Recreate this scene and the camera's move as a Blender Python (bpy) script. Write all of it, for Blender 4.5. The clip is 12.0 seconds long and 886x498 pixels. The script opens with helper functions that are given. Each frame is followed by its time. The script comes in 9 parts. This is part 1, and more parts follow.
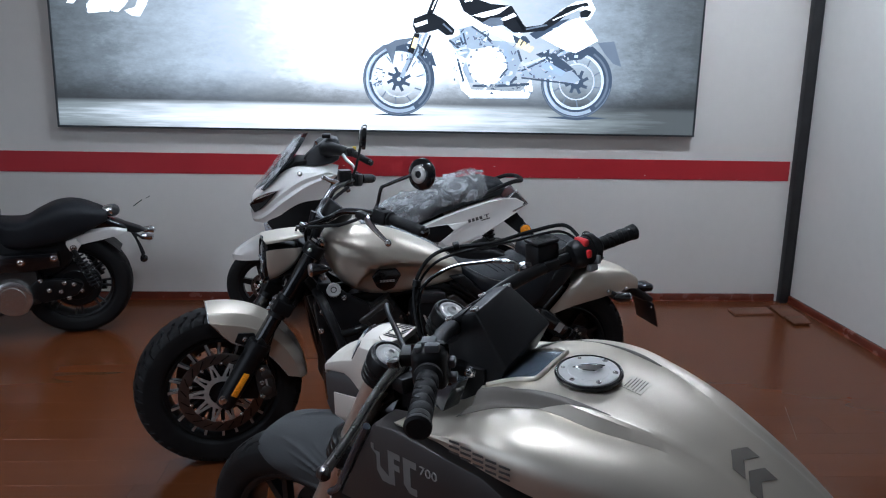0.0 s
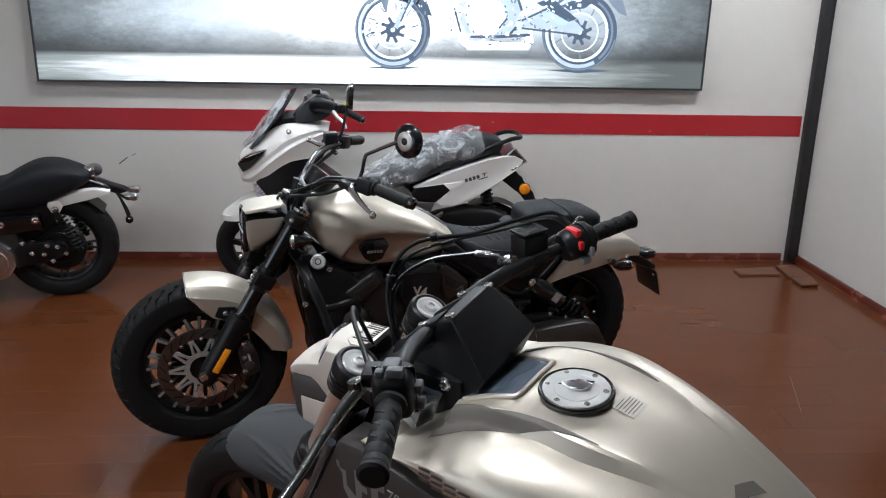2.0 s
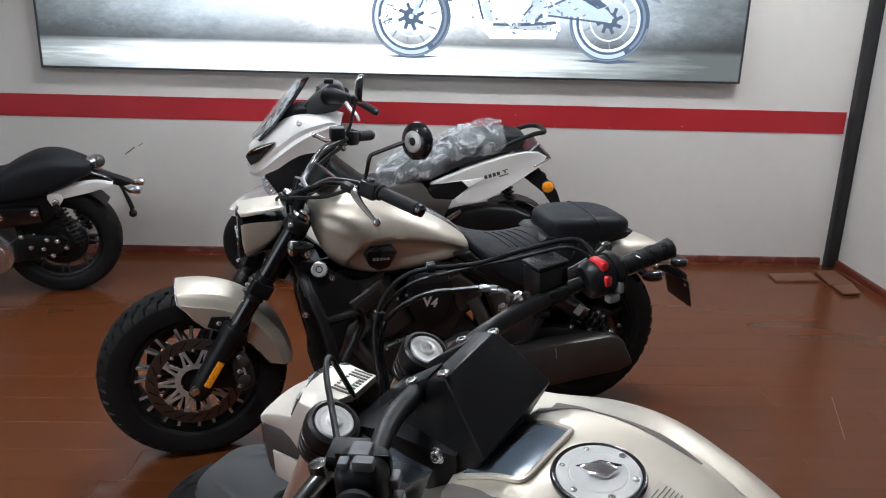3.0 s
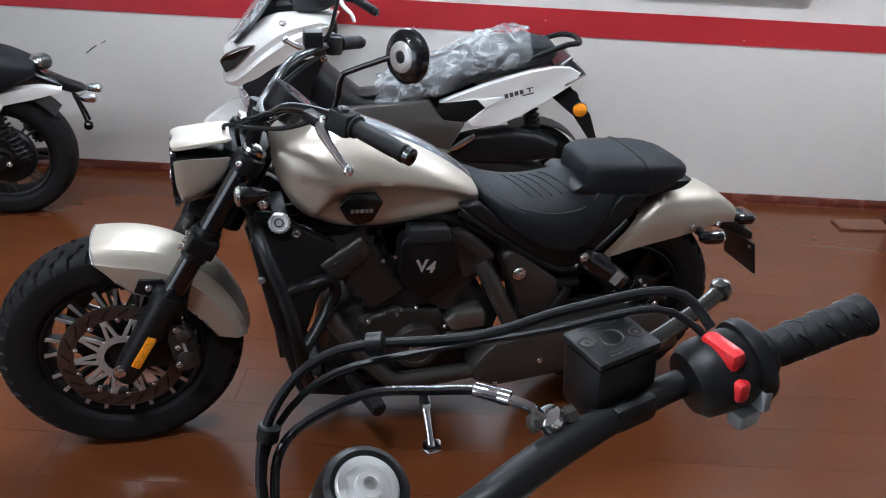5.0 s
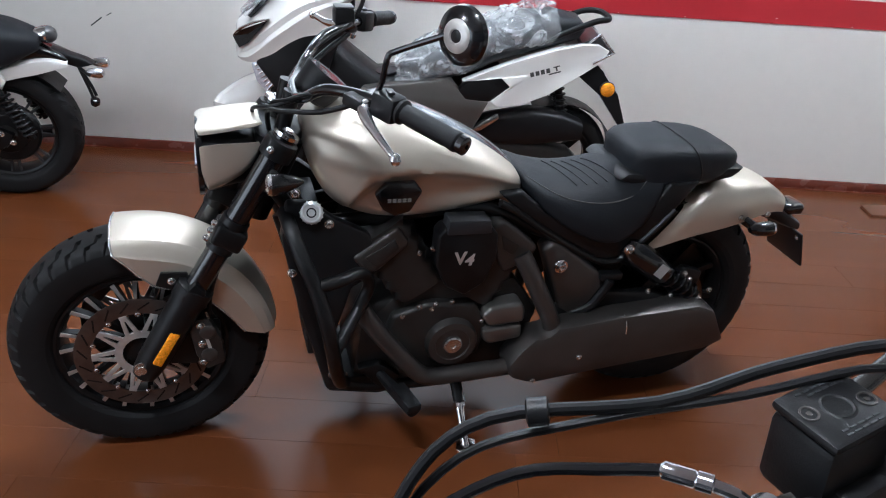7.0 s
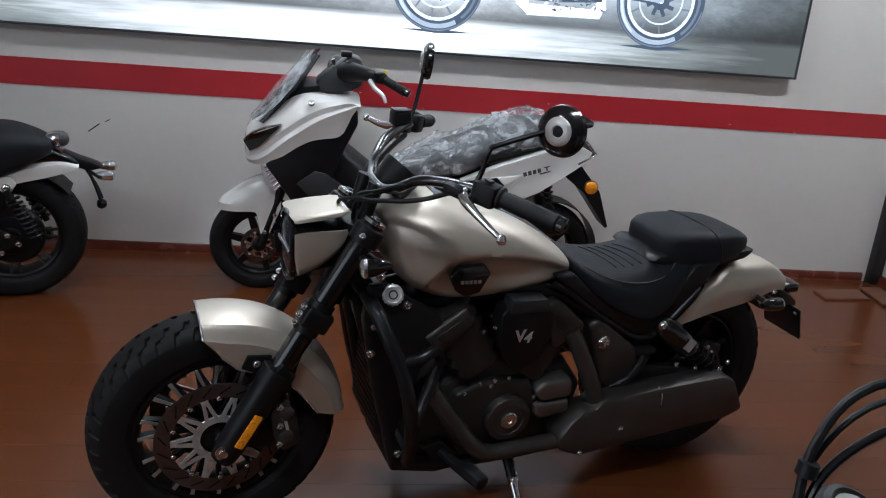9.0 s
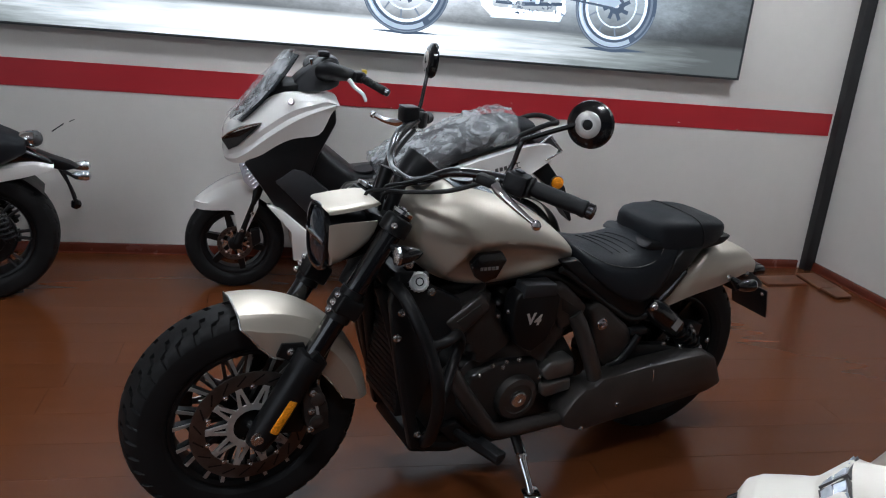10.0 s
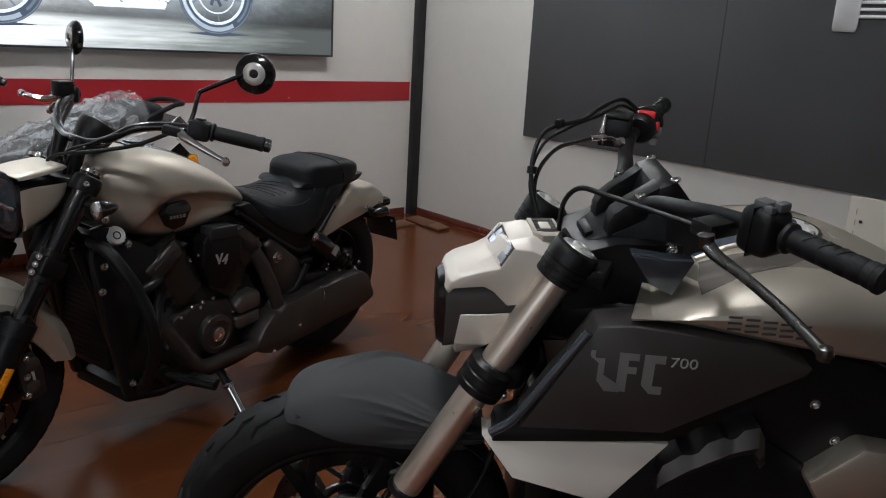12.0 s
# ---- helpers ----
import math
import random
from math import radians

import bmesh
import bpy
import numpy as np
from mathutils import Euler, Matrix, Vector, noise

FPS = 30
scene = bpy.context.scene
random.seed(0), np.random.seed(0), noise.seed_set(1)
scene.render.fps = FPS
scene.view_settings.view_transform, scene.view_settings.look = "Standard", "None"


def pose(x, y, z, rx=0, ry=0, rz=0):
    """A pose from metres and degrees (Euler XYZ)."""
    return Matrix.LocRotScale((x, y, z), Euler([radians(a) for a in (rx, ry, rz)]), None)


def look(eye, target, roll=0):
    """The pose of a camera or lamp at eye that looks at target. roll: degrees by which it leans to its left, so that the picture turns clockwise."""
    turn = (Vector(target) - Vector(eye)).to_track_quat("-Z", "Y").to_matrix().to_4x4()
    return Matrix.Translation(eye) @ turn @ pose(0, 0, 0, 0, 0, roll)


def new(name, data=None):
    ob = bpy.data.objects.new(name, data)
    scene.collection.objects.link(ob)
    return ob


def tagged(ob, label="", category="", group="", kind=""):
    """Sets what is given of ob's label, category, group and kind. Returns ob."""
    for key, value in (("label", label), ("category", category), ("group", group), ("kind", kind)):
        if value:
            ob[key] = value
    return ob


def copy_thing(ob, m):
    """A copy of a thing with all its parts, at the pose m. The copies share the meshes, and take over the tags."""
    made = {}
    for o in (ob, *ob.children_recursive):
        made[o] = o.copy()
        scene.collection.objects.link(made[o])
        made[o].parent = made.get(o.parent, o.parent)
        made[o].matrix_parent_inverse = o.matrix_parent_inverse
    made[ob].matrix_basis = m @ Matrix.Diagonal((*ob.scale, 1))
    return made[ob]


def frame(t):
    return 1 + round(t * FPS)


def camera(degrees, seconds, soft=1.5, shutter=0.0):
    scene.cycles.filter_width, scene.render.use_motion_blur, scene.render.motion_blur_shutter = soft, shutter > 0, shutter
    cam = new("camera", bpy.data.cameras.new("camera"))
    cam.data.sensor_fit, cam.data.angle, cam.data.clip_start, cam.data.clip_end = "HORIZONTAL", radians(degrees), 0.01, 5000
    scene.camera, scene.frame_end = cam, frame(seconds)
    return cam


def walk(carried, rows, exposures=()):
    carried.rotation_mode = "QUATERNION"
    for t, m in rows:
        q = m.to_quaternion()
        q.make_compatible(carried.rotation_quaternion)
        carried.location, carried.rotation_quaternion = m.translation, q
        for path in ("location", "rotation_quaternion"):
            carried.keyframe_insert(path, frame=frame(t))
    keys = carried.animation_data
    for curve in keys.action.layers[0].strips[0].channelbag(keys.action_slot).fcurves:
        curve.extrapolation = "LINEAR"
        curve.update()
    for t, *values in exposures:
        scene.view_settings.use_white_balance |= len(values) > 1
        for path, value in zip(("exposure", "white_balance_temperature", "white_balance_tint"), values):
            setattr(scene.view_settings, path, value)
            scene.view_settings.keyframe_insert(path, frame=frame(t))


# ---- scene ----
cam = camera(58.9, 12.0, soft=1.1)
PATH = [
    (0, (-0.165, 0.077, 1.528), (-0.041, 2.025, 1.092), 1.2),
    (0.5, (-0.155, 0.079, 1.57), (-0.033, 2.04, 1.2), 0.6),
    (1, (-0.145, 0.088, 1.574), (-0.021, 2.051, 1.214), 0.5),
    (1.5, (-0.139, 0.15, 1.576), (-0.015, 2.092, 1.114), 0.7),
    (2, (-0.102, 0.251, 1.577), (0.01, 2.165, 1.007), 1.1),
    (2.5, (-0.071, 0.359, 1.582), (-0.018, 2.269, 0.989), 1.2),
    (4.5, (-0.004, 1.012, 1.521), (0.062, 2.869, 0.78), 2.5),
    (5, (0.007, 1.152, 1.495), (0.022, 2.973, 0.669), 3.2),
    (5.5, (-0.025, 1.249, 1.491), (-0.017, 3.052, 0.624), 3.2),
    (6, (-0.062, 1.288, 1.485), (-0.054, 3.086, 0.611), 3.3),
    (6.5, (-0.081, 1.288, 1.48), (-0.065, 3.085, 0.6), 3.5),
    (7, (-0.106, 1.284, 1.473), (-0.078, 3.079, 0.591), 3.8),
    (9, (-0.494, 1.129, 1.449), (-0.272, 3.018, 0.83), 4.6),
    (9.5, (-0.656, 1.119, 1.441), (-0.306, 2.994, 0.838), 4.8),
    (10, (-0.775, 1.048, 1.429), (-0.353, 2.909, 0.831), 5.3),
    (10.5, (-0.878, 0.92, 1.408), (-0.41, 2.765, 0.793), 5.2),
    (11, (-0.958, 0.835, 1.381), (-0.307, 2.619, 0.752), 5.3),
    (11.5, (-1.049, 0.792, 1.333), (-0.046, 2.438, 0.8), 3.1),
    (12, (-1.15, 0.728, 1.32), (0.141, 2.163, 0.799), 3.3),
]
EXPOSURES = [(0, -0.26, 5700, 10), (0.5, -0.56, 6150, 10), (1, -0.58, 6300, 10), (1.5, -0.02, 6150, 10), (2, 0.2, 6250, 10), (2.5, 0.25, 6250, 10), (4.5, 0.5, 6150, 10), (5.5, 0.72, 5800, 10), (7, 0.75, 5900, 10), (9, -0.15, 6050, 10), (10.5, -0.15, 6200, 10), (11, 0.5, 6300, 10), (11.5, 0.3, 6350, 10), (12, -0.38, 6500, 10)]
walk(cam, [(t, look(eye, target, roll)) for t, eye, target, roll in PATH], EXPOSURES)

# world: a closed showroom, only a trace of light from elsewhere
world = bpy.data.worlds.new("world")
world.use_nodes = True
world.node_tree.nodes["Background"].inputs[0].default_value = (0.5, 0.55, 0.6, 1)
world.node_tree.nodes["Background"].inputs[1].default_value = 0.02
scene.world = world
CEILING_GLOW = 112.0
# power of the lamp added in the unseen window
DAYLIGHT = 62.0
POSTER_GLOW = 1.1


# ---- small mesh kit ----
def V(*a):
    return Vector(a)


def spread(t, a, b, lo, hi):
    """t from a..b mapped smoothly on lo..hi."""
    u = max(0.0, min(1.0, (t - a) / (b - a)))
    u = u * u * (3 - 2 * u)
    return lo + (hi - lo) * u


def lerp_table(x, table):
    """Piecewise smooth interpolation in rows of (x, value...)."""
    rows = sorted(table)
    if x <= rows[0][0]:
        return rows[0][1:]
    if x >= rows[-1][0]:
        return rows[-1][1:]
    for a, b in zip(rows, rows[1:]):
        if a[0] <= x <= b[0]:
            u = (x - a[0]) / (b[0] - a[0])
            i = rows.index(a)
            p, n = rows[max(i - 1, 0)], rows[min(i + 2, len(rows) - 1)]
            out = []
            for k in range(1, len(a)):
                h = b[0] - a[0]
                ma = (b[k] - p[k]) / (b[0] - p[0]) * h
                mb = (n[k] - a[k]) / (n[0] - a[0]) * h
                u2, u3 = u * u, u * u * u
                out.append((2 * u3 - 3 * u2 + 1) * a[k] + (u3 - 2 * u2 + u) * ma + (-2 * u3 + 3 * u2) * b[k] + (u3 - u2) * mb)
            return tuple(out)


def finish(bm, sharp=35):
    bmesh.ops.recalc_face_normals(bm, faces=bm.faces[:])
    for f in bm.faces:
        f.smooth = True
    for e in bm.edges:
        if len(e.link_faces) == 2 and e.calc_face_angle(0) > radians(sharp):
            e.smooth = False
    return bm


def part(name, bm, material, parent=None, label="", sharp=35, tidy=True):
    if tidy:
        finish(bm, sharp)
    me = bpy.data.meshes.new(name)
    bm.to_mesh(me)
    bm.free()
    me.materials.append(material)
    ob = new(name, me)
    if parent is not None:
        ob.parent = parent
    if label:
        ob["label"] = label
    return ob


def thing(name, m, label, category, group="", kind=""):
    ob = new(name)
    ob.empty_display_size = 0.1
    ob.matrix_basis = m
    return tagged(ob, label, category, group, kind)


def join(*bms):
    out = bmesh.new()
    for b in bms:
        me = bpy.data.meshes.new("tmp")
        b.to_mesh(me)
        b.free()
        out.from_mesh(me)
        bpy.data.meshes.remove(me)
    return out


def moved(bm, m):
    bmesh.ops.transform(bm, matrix=m, verts=bm.verts[:])
    return bm


def flipped(bm):
    """A mirrored copy in y."""
    out = bm.copy()
    for v in out.verts:
        v.co.y = -v.co.y
    bmesh.ops.reverse_faces(out, faces=out.faces[:])
    return out


def both(bm):
    other = flipped(bm)
    return join(bm, other)


def bevelled(bm, width, seg=2, angle=25):
    edges = [e for e in bm.edges if len(e.link_faces) == 2 and e.calc_face_angle(0) > radians(angle)]
    if edges and width > 0:
        bmesh.ops.bevel(bm, geom=edges, offset=width, segments=seg, affect="EDGES", profile=0.5, clamp_overlap=True)
    return bm


def box(x0, x1, y0, y1, z0, z1, bevel=0.0, seg=2):
    bm = bmesh.new()
    bmesh.ops.create_cube(bm, size=1.0)
    bmesh.ops.transform(bm, matrix=Matrix.Translation(((x0 + x1) / 2, (y0 + y1) / 2, (z0 + z1) / 2)) @ Matrix.Diagonal((x1 - x0, y1 - y0, z1 - z0, 1)), verts=bm.verts[:])
    return bevelled(bm, bevel, seg)


def prism(outline, y0, y1, bevel=0.0, seg=2, plane="xz", taper=1.0):
    """An outline in x, z (or x, y / y, z), given depth; taper shrinks the far face about its middle."""
    bm = bmesh.new()
    n = len(outline)
    ca, cb = sum(p[0] for p in outline) / n, sum(p[1] for p in outline) / n

    def at(p, d, k):
        a, b = ca + (p[0] - ca) * k, cb + (p[1] - cb) * k
        return {"xz": (a, d, b), "xy": (a, b, d), "yz": (d, a, b)}[plane]

    lo = [bm.verts.new(at(p, y0, 1.0)) for p in outline]
    hi = [bm.verts.new(at(p, y1, taper)) for p in outline]
    bm.faces.new(lo)
    bm.faces.new(hi[::-1])
    for i in range(n):
        bm.faces.new((lo[i], hi[i], hi[(i + 1) % n], lo[(i + 1) % n]))
    bmesh.ops.recalc_face_normals(bm, faces=bm.faces[:])
    return bevelled(bm, bevel, seg)


def loft(rings, closed=True, caps=True):
    bm = bmesh.new()
    rows = [[bm.verts.new(p) for p in ring] for ring in rings]
    n = len(rings[0])
    for a, b in zip(rows, rows[1:]):
        for j in range(n if closed else n - 1):
            k = (j + 1) % n
            bm.faces.new((a[j], a[k], b[k], b[j]))
    if caps and closed:
        for row in (rows[0][::-1], rows[-1]):
            c = bm.verts.new(sum((v.co for v in row), Vector()) / n)
            for j in range(n):
                bm.faces.new((row[j], row[(j + 1) % n], c))
    bmesh.ops.remove_doubles(bm, verts=bm.verts[:], dist=1e-5)
    bmesh.ops.recalc_face_normals(bm, faces=bm.faces[:])
    return bm


def shell(rings, thick):
    """An open sheet through the rings, with thickness."""
    bm = loft(rings, closed=False, caps=False)
    bmesh.ops.solidify(bm, geom=bm.faces[:], thickness=thick)
    return bm


def curve(points, steps=5):
    """Catmull-Rom through the points."""
    pts = [Vector(p) for p in points]
    if len(pts) < 3 or steps < 2:
        return pts
    out = []
    for i in range(len(pts) - 1):
        p0, p1, p2, p3 = pts[max(i - 1, 0)], pts[i], pts[i + 1], pts[min(i + 2, len(pts) - 1)]
        for s in range(steps):
            u = s / steps
            out.append(0.5 * (2 * p1 + (p2 - p0) * u + (2 * p0 - 5 * p1 + 4 * p2 - p3) * u * u + (3 * p1 - p0 - 3 * p2 + p3) * u ** 3))
    out.append(pts[-1])
    return out


def tube(points, r, n=10, steps=5, caps=True):
    """A round tube along points; r one radius or one per point."""
    pts = curve(points, steps)
    if isinstance(r, (int, float)):
        rad = [r] * len(pts)
    else:
        rad = [r[min(len(r) - 1, int(i * (len(r) - 1) / max(1, len(pts) - 1)))] + 0.0 for i in range(len(pts))]
        for i in range(len(pts)):
            f = i * (len(r) - 1) / max(1, len(pts) - 1)
            k = min(int(f), len(r) - 2)
            rad[i] = r[k] + (r[k + 1] - r[k]) * (f - k)
    rings, side = [], None
    for i, p in enumerate(pts):
        d = (pts[min(i + 1, len(pts) - 1)] - pts[max(i - 1, 0)]).normalized()
        if side is None:
            side = d.cross(Vector((0, 0, 1)))
            if side.length < 0.1:
                side = d.cross(Vector((0, 1, 0)))
        side = (side - d * side.dot(d)).normalized()
        up = side.cross(d)
        rings.append([p + rad[i] * (math.cos(a) * side + math.sin(a) * up) for a in (2 * math.pi * j / n for j in range(n))])
    return loft(rings, True, caps)


def lathe(profile, at, axis, n=32):
    """Profile rows of (radius, distance along the axis) turned about the axis at a point."""
    q = Vector(axis).to_track_quat("Z", "Y").to_matrix()
    rings = [[Vector(at) + q @ Vector((r * math.cos(t), r * math.sin(t), h)) for t in (2 * math.pi * j / n for j in range(n))] for r, h in profile]
    bm = loft(rings, True, False)
    for r, row in ((profile[0][0], 0), (profile[-1][0], -1)):
        if r > 1e-4:
            want = {tuple(round(c, 5) for c in p) for p in rings[row]}
            vs = [v for v in bm.verts if tuple(round(c, 5) for c in v.co) in want]
            if len(vs) == n:
                edges = [e for e in bm.edges if e.verts[0] in vs and e.verts[1] in vs and len(e.link_faces) == 1]
                if edges:
                    bmesh.ops.holes_fill(bm, edges=edges, sides=0)
    return bm


def disc_of(at, axis, r, thick, n=24, bevel=0.15):
    b = min(thick, r) * bevel
    return lathe([(r - b, -thick / 2), (r, -thick / 2 + b), (r, thick / 2 - b), (r - b, thick / 2)], at, axis, n)


def bolt(at, axis, r=0.006, h=0.005):
    return lathe([(r * 1.35, -0.001), (r * 1.3, h * 0.25), (r * 1.08, h * 0.3), (r * 1.04, h * 0.65), (r * 0.85, h * 0.95), (r * 0.6, h * 1.05), (r * 0.48, h * 0.98), (r * 0.45, h * 0.4), (r * 0.1, h * 0.35)], at, axis, 12)


def words(text, size, m, depth=0.0006, bold=0.0, shear=0.0):
    """Lettering in the built-in font as a mesh, its middle at the pose m."""
    cu = bpy.data.curves.new("words", "FONT")
    cu.body, cu.size, cu.extrude, cu.offset, cu.shear = text, size, depth, bold, shear
    cu.align_x, cu.align_y = "CENTER", "CENTER"
    ob = bpy.data.objects.new("words", cu)
    scene.collection.objects.link(ob)
    me = bpy.data.meshes.new_from_object(ob.evaluated_get(bpy.context.evaluated_depsgraph_get()))
    bpy.data.objects.remove(ob)
    bm = bmesh.new()
    bm.from_mesh(me)
    bpy.data.meshes.remove(me)
    bpy.data.curves.remove(cu)
    return moved(bm, m)


def sheet_pose(at, right, up):
    """The pose whose x runs along right and y along up, at a point."""
    r = Vector(right).normalized()
    u = Vector(up)
    u = (u - r * u.dot(r)).normalized()
    n = r.cross(u)
    m = Matrix((r, u, n)).transposed().to_4x4()
    m.translation = Vector(at)
    return m


# ---- materials ----
def material(name, colour, rough=0.5, metal=0.0, vary=0.15, scale=8.0, bump=0.0, bump_scale=200.0, coat=0.0, coat_rough=0.05, spec=0.5, aniso=0.0, wear=0.12):
    m = bpy.data.materials.new(name)
    m.use_nodes = True
    nt = m.node_tree
    b = nt.nodes["Principled BSDF"]
    tex = nt.nodes.new("ShaderNodeTexCoord")
    big = nt.nodes.new("ShaderNodeTexNoise")
    big.inputs["Scale"].default_value, big.inputs["Detail"].default_value = scale, 6
    fine = nt.nodes.new("ShaderNodeTexNoise")
    fine.inputs["Scale"].default_value, fine.inputs["Detail"].default_value = bump_scale, 3
    nt.links.new(tex.outputs["Object"], big.inputs["Vector"])
    nt.links.new(tex.outputs["Object"], fine.inputs["Vector"])
    ramp = nt.nodes.new("ShaderNodeMapRange")
    ramp.inputs[1].default_value, ramp.inputs[2].default_value = 0.3, 0.7
    ramp.inputs[3].default_value, ramp.inputs[4].default_value = 1 - vary, 1 + vary
    nt.links.new(big.outputs[0], ramp.inputs[0])
    mul = nt.nodes.new("ShaderNodeVectorMath")
    mul.operation = "SCALE"
    mul.inputs[0].default_value = colour
    nt.links.new(ramp.outputs[0], mul.inputs["Scale"])
    nt.links.new(mul.outputs[0], b.inputs["Base Color"])
    rr = nt.nodes.new("ShaderNodeMapRange")
    rr.inputs[1].default_value, rr.inputs[2].default_value = 0.3, 0.7
    rr.inputs[3].default_value, rr.inputs[4].default_value = max(0.02, rough * (1 - wear)), min(1, rough * (1 + wear))
    nt.links.new(big.outputs[0], rr.inputs[0])
    nt.links.new(rr.outputs[0], b.inputs["Roughness"])
    b.inputs["Metallic"].default_value = metal
    b.inputs["Specular IOR Level"].default_value = spec
    b.inputs["Coat Weight"].default_value, b.inputs["Coat Roughness"].default_value = coat, coat_rough
    b.inputs["Anisotropic"].default_value = aniso
    if bump:
        bp = nt.nodes.new("ShaderNodeBump")
        bp.inputs["Strength"].default_value, bp.inputs["Distance"].default_value = bump, 0.002
        nt.links.new(fine.outputs[0], bp.inputs["Height"])
        nt.links.new(bp.outputs[0], b.inputs["Normal"])
    return m


def glowing(name, colour, strength, rough=0.4, lamp=True):
    m = bpy.data.materials.new(name)
    m.use_nodes = True
    b = m.node_tree.nodes["Principled BSDF"]
    b.inputs["Base Color"].default_value = (*colour, 1)
    b.inputs["Roughness"].default_value = rough
    b.inputs["Emission Color"].default_value = (*colour, 1)
    b.inputs["Emission Strength"].default_value = strength
    if not lamp:
        m.cycles.emission_sampling = "NONE"
    return m


def clear(name, colour=(1, 1, 1), rough=0.02, ior=1.45, through_light=1.0):
    m = bpy.data.materials.new(name)
    m.use_nodes = True
    b = m.node_tree.nodes["Principled BSDF"]
    b.inputs["Base Color"].default_value = (*colour, 1)
    b.inputs["Roughness"].default_value = rough
    b.inputs["IOR"].default_value = ior
    b.inputs["Transmission Weight"].default_value = through_light
    return m


SILVER = material("champagne_silver_paint", (0.6, 0.545, 0.465), 0.45, 0.72, 0.03, 5, 0.05, 900, coat=0.12, coat_rough=0.25)
SILVER_MATT = material("satin_silver_paint", (0.63, 0.575, 0.49), 0.45, 0.8, 0.03, 5, 0.05, 900, coat=0.1, coat_rough=0.25)
BLACK_PAINT = material("gloss_black_paint", (0.004, 0.004, 0.005), 0.2, 0.0, 0.1, 6, coat=0.5)
SATIN_BLACK = material("satin_black_metal", (0.007, 0.007, 0.0075), 0.34, 0.0, 0.2, 12, 0.06, 500, spec=0.25)
BLACK_PLASTIC = material("black_plastic", (0.008, 0.008, 0.0088), 0.4, 0.0, 0.15, 20, 0.12, 700, spec=0.25)
GREY_PLASTIC = material("dark_grey_plastic", (0.022, 0.023, 0.026), 0.45, 0.0, 0.12, 15, 0.1, 700, spec=0.4)
RUBBER = material("tyre_rubber", (0.0085, 0.0085, 0.009), 0.6, 0.0, 0.25, 14, 0.15, 300, spec=0.22)
GRIP_RUBBER = material("grip_rubber", (0.007, 0.007, 0.008), 0.55, 0.0, 0.2, 20, 0.25, 600, spec=0.28)
VINYL = material("black_seat_vinyl", (0.009, 0.0105, 0.0135), 0.54, 0.0, 0.12, 9, 0.4, 420, spec=0.26)
MACHINED = material("machined_metal", (0.52, 0.5, 0.48), 0.34, 0.55, 0.12, 40, 0.06, 600)
CHROME = material("chrome", (0.82, 0.82, 0.84), 0.12, 1.0, 0.04, 12)
SATIN_GREY = material("satin_grey_metal", (0.17, 0.16, 0.15), 0.34, 0.7, 0.12, 12, 0.12, 600)
STEEL = material("brushed_steel", (0.62, 0.61, 0.6), 0.24, 0.95, 0.08, 20, 0.05, 600)
GUNMETAL = material("gunmetal_coating", (0.07, 0.063, 0.059), 0.38, 0.6, 0.14, 10, 0.14, 700)
DARK_CAST = material("dark_cast_metal", (0.03, 0.028, 0.027), 0.4, 0.3, 0.25, 14, 0.22, 400)
DISC_STEEL = material("brake_disc_steel", (0.13, 0.11, 0.1), 0.36, 0.9, 0.2, 30, 0.05, 600)
AMBER = material("amber_reflector", (0.95, 0.33, 0.012), 0.25, 0.0, 0.3, 160, 0.8, 500, coat=0.6)
RED_PLASTIC = material("red_switch_plastic", (0.62, 0.02, 0.025), 0.35, 0.0, 0.08, 20)
WHITE_PAINT = material("gloss_white_paint", (0.85, 0.84, 0.81), 0.2, 0.0, 0.03, 4, coat=0.5, coat_rough=0.08)
LENS = clear("clear_lens", (0.95, 0.96, 1.0), 0.05, 1.5)
LENS_CHROME = material("lamp_reflector", (0.75, 0.76, 0.78), 0.16, 1.0, 0.25, 90, 0.7, 260)
MIRROR = material("mirror_glass", (0.85, 0.87, 0.88), 0.03, 1.0, 0.01, 5)
GREY_CLOTH = material("grey_cloth", (0.046, 0.048, 0.051), 0.9, 0.0, 0.12, 8, 0.5, 900)
PRINT_GREY = material("printed_grey", (0.06, 0.058, 0.055), 0.5, 0.0, 0.1, 30)
PRINT_LIGHT = material("printed_light", (0.34, 0.33, 0.32), 0.5, 0.0, 0.06, 30)
BLUE_GLOSS = material("dark_console_gloss", (0.05, 0.06, 0.075), 0.2, 0.3, 0.1, 6, coat=0.6)


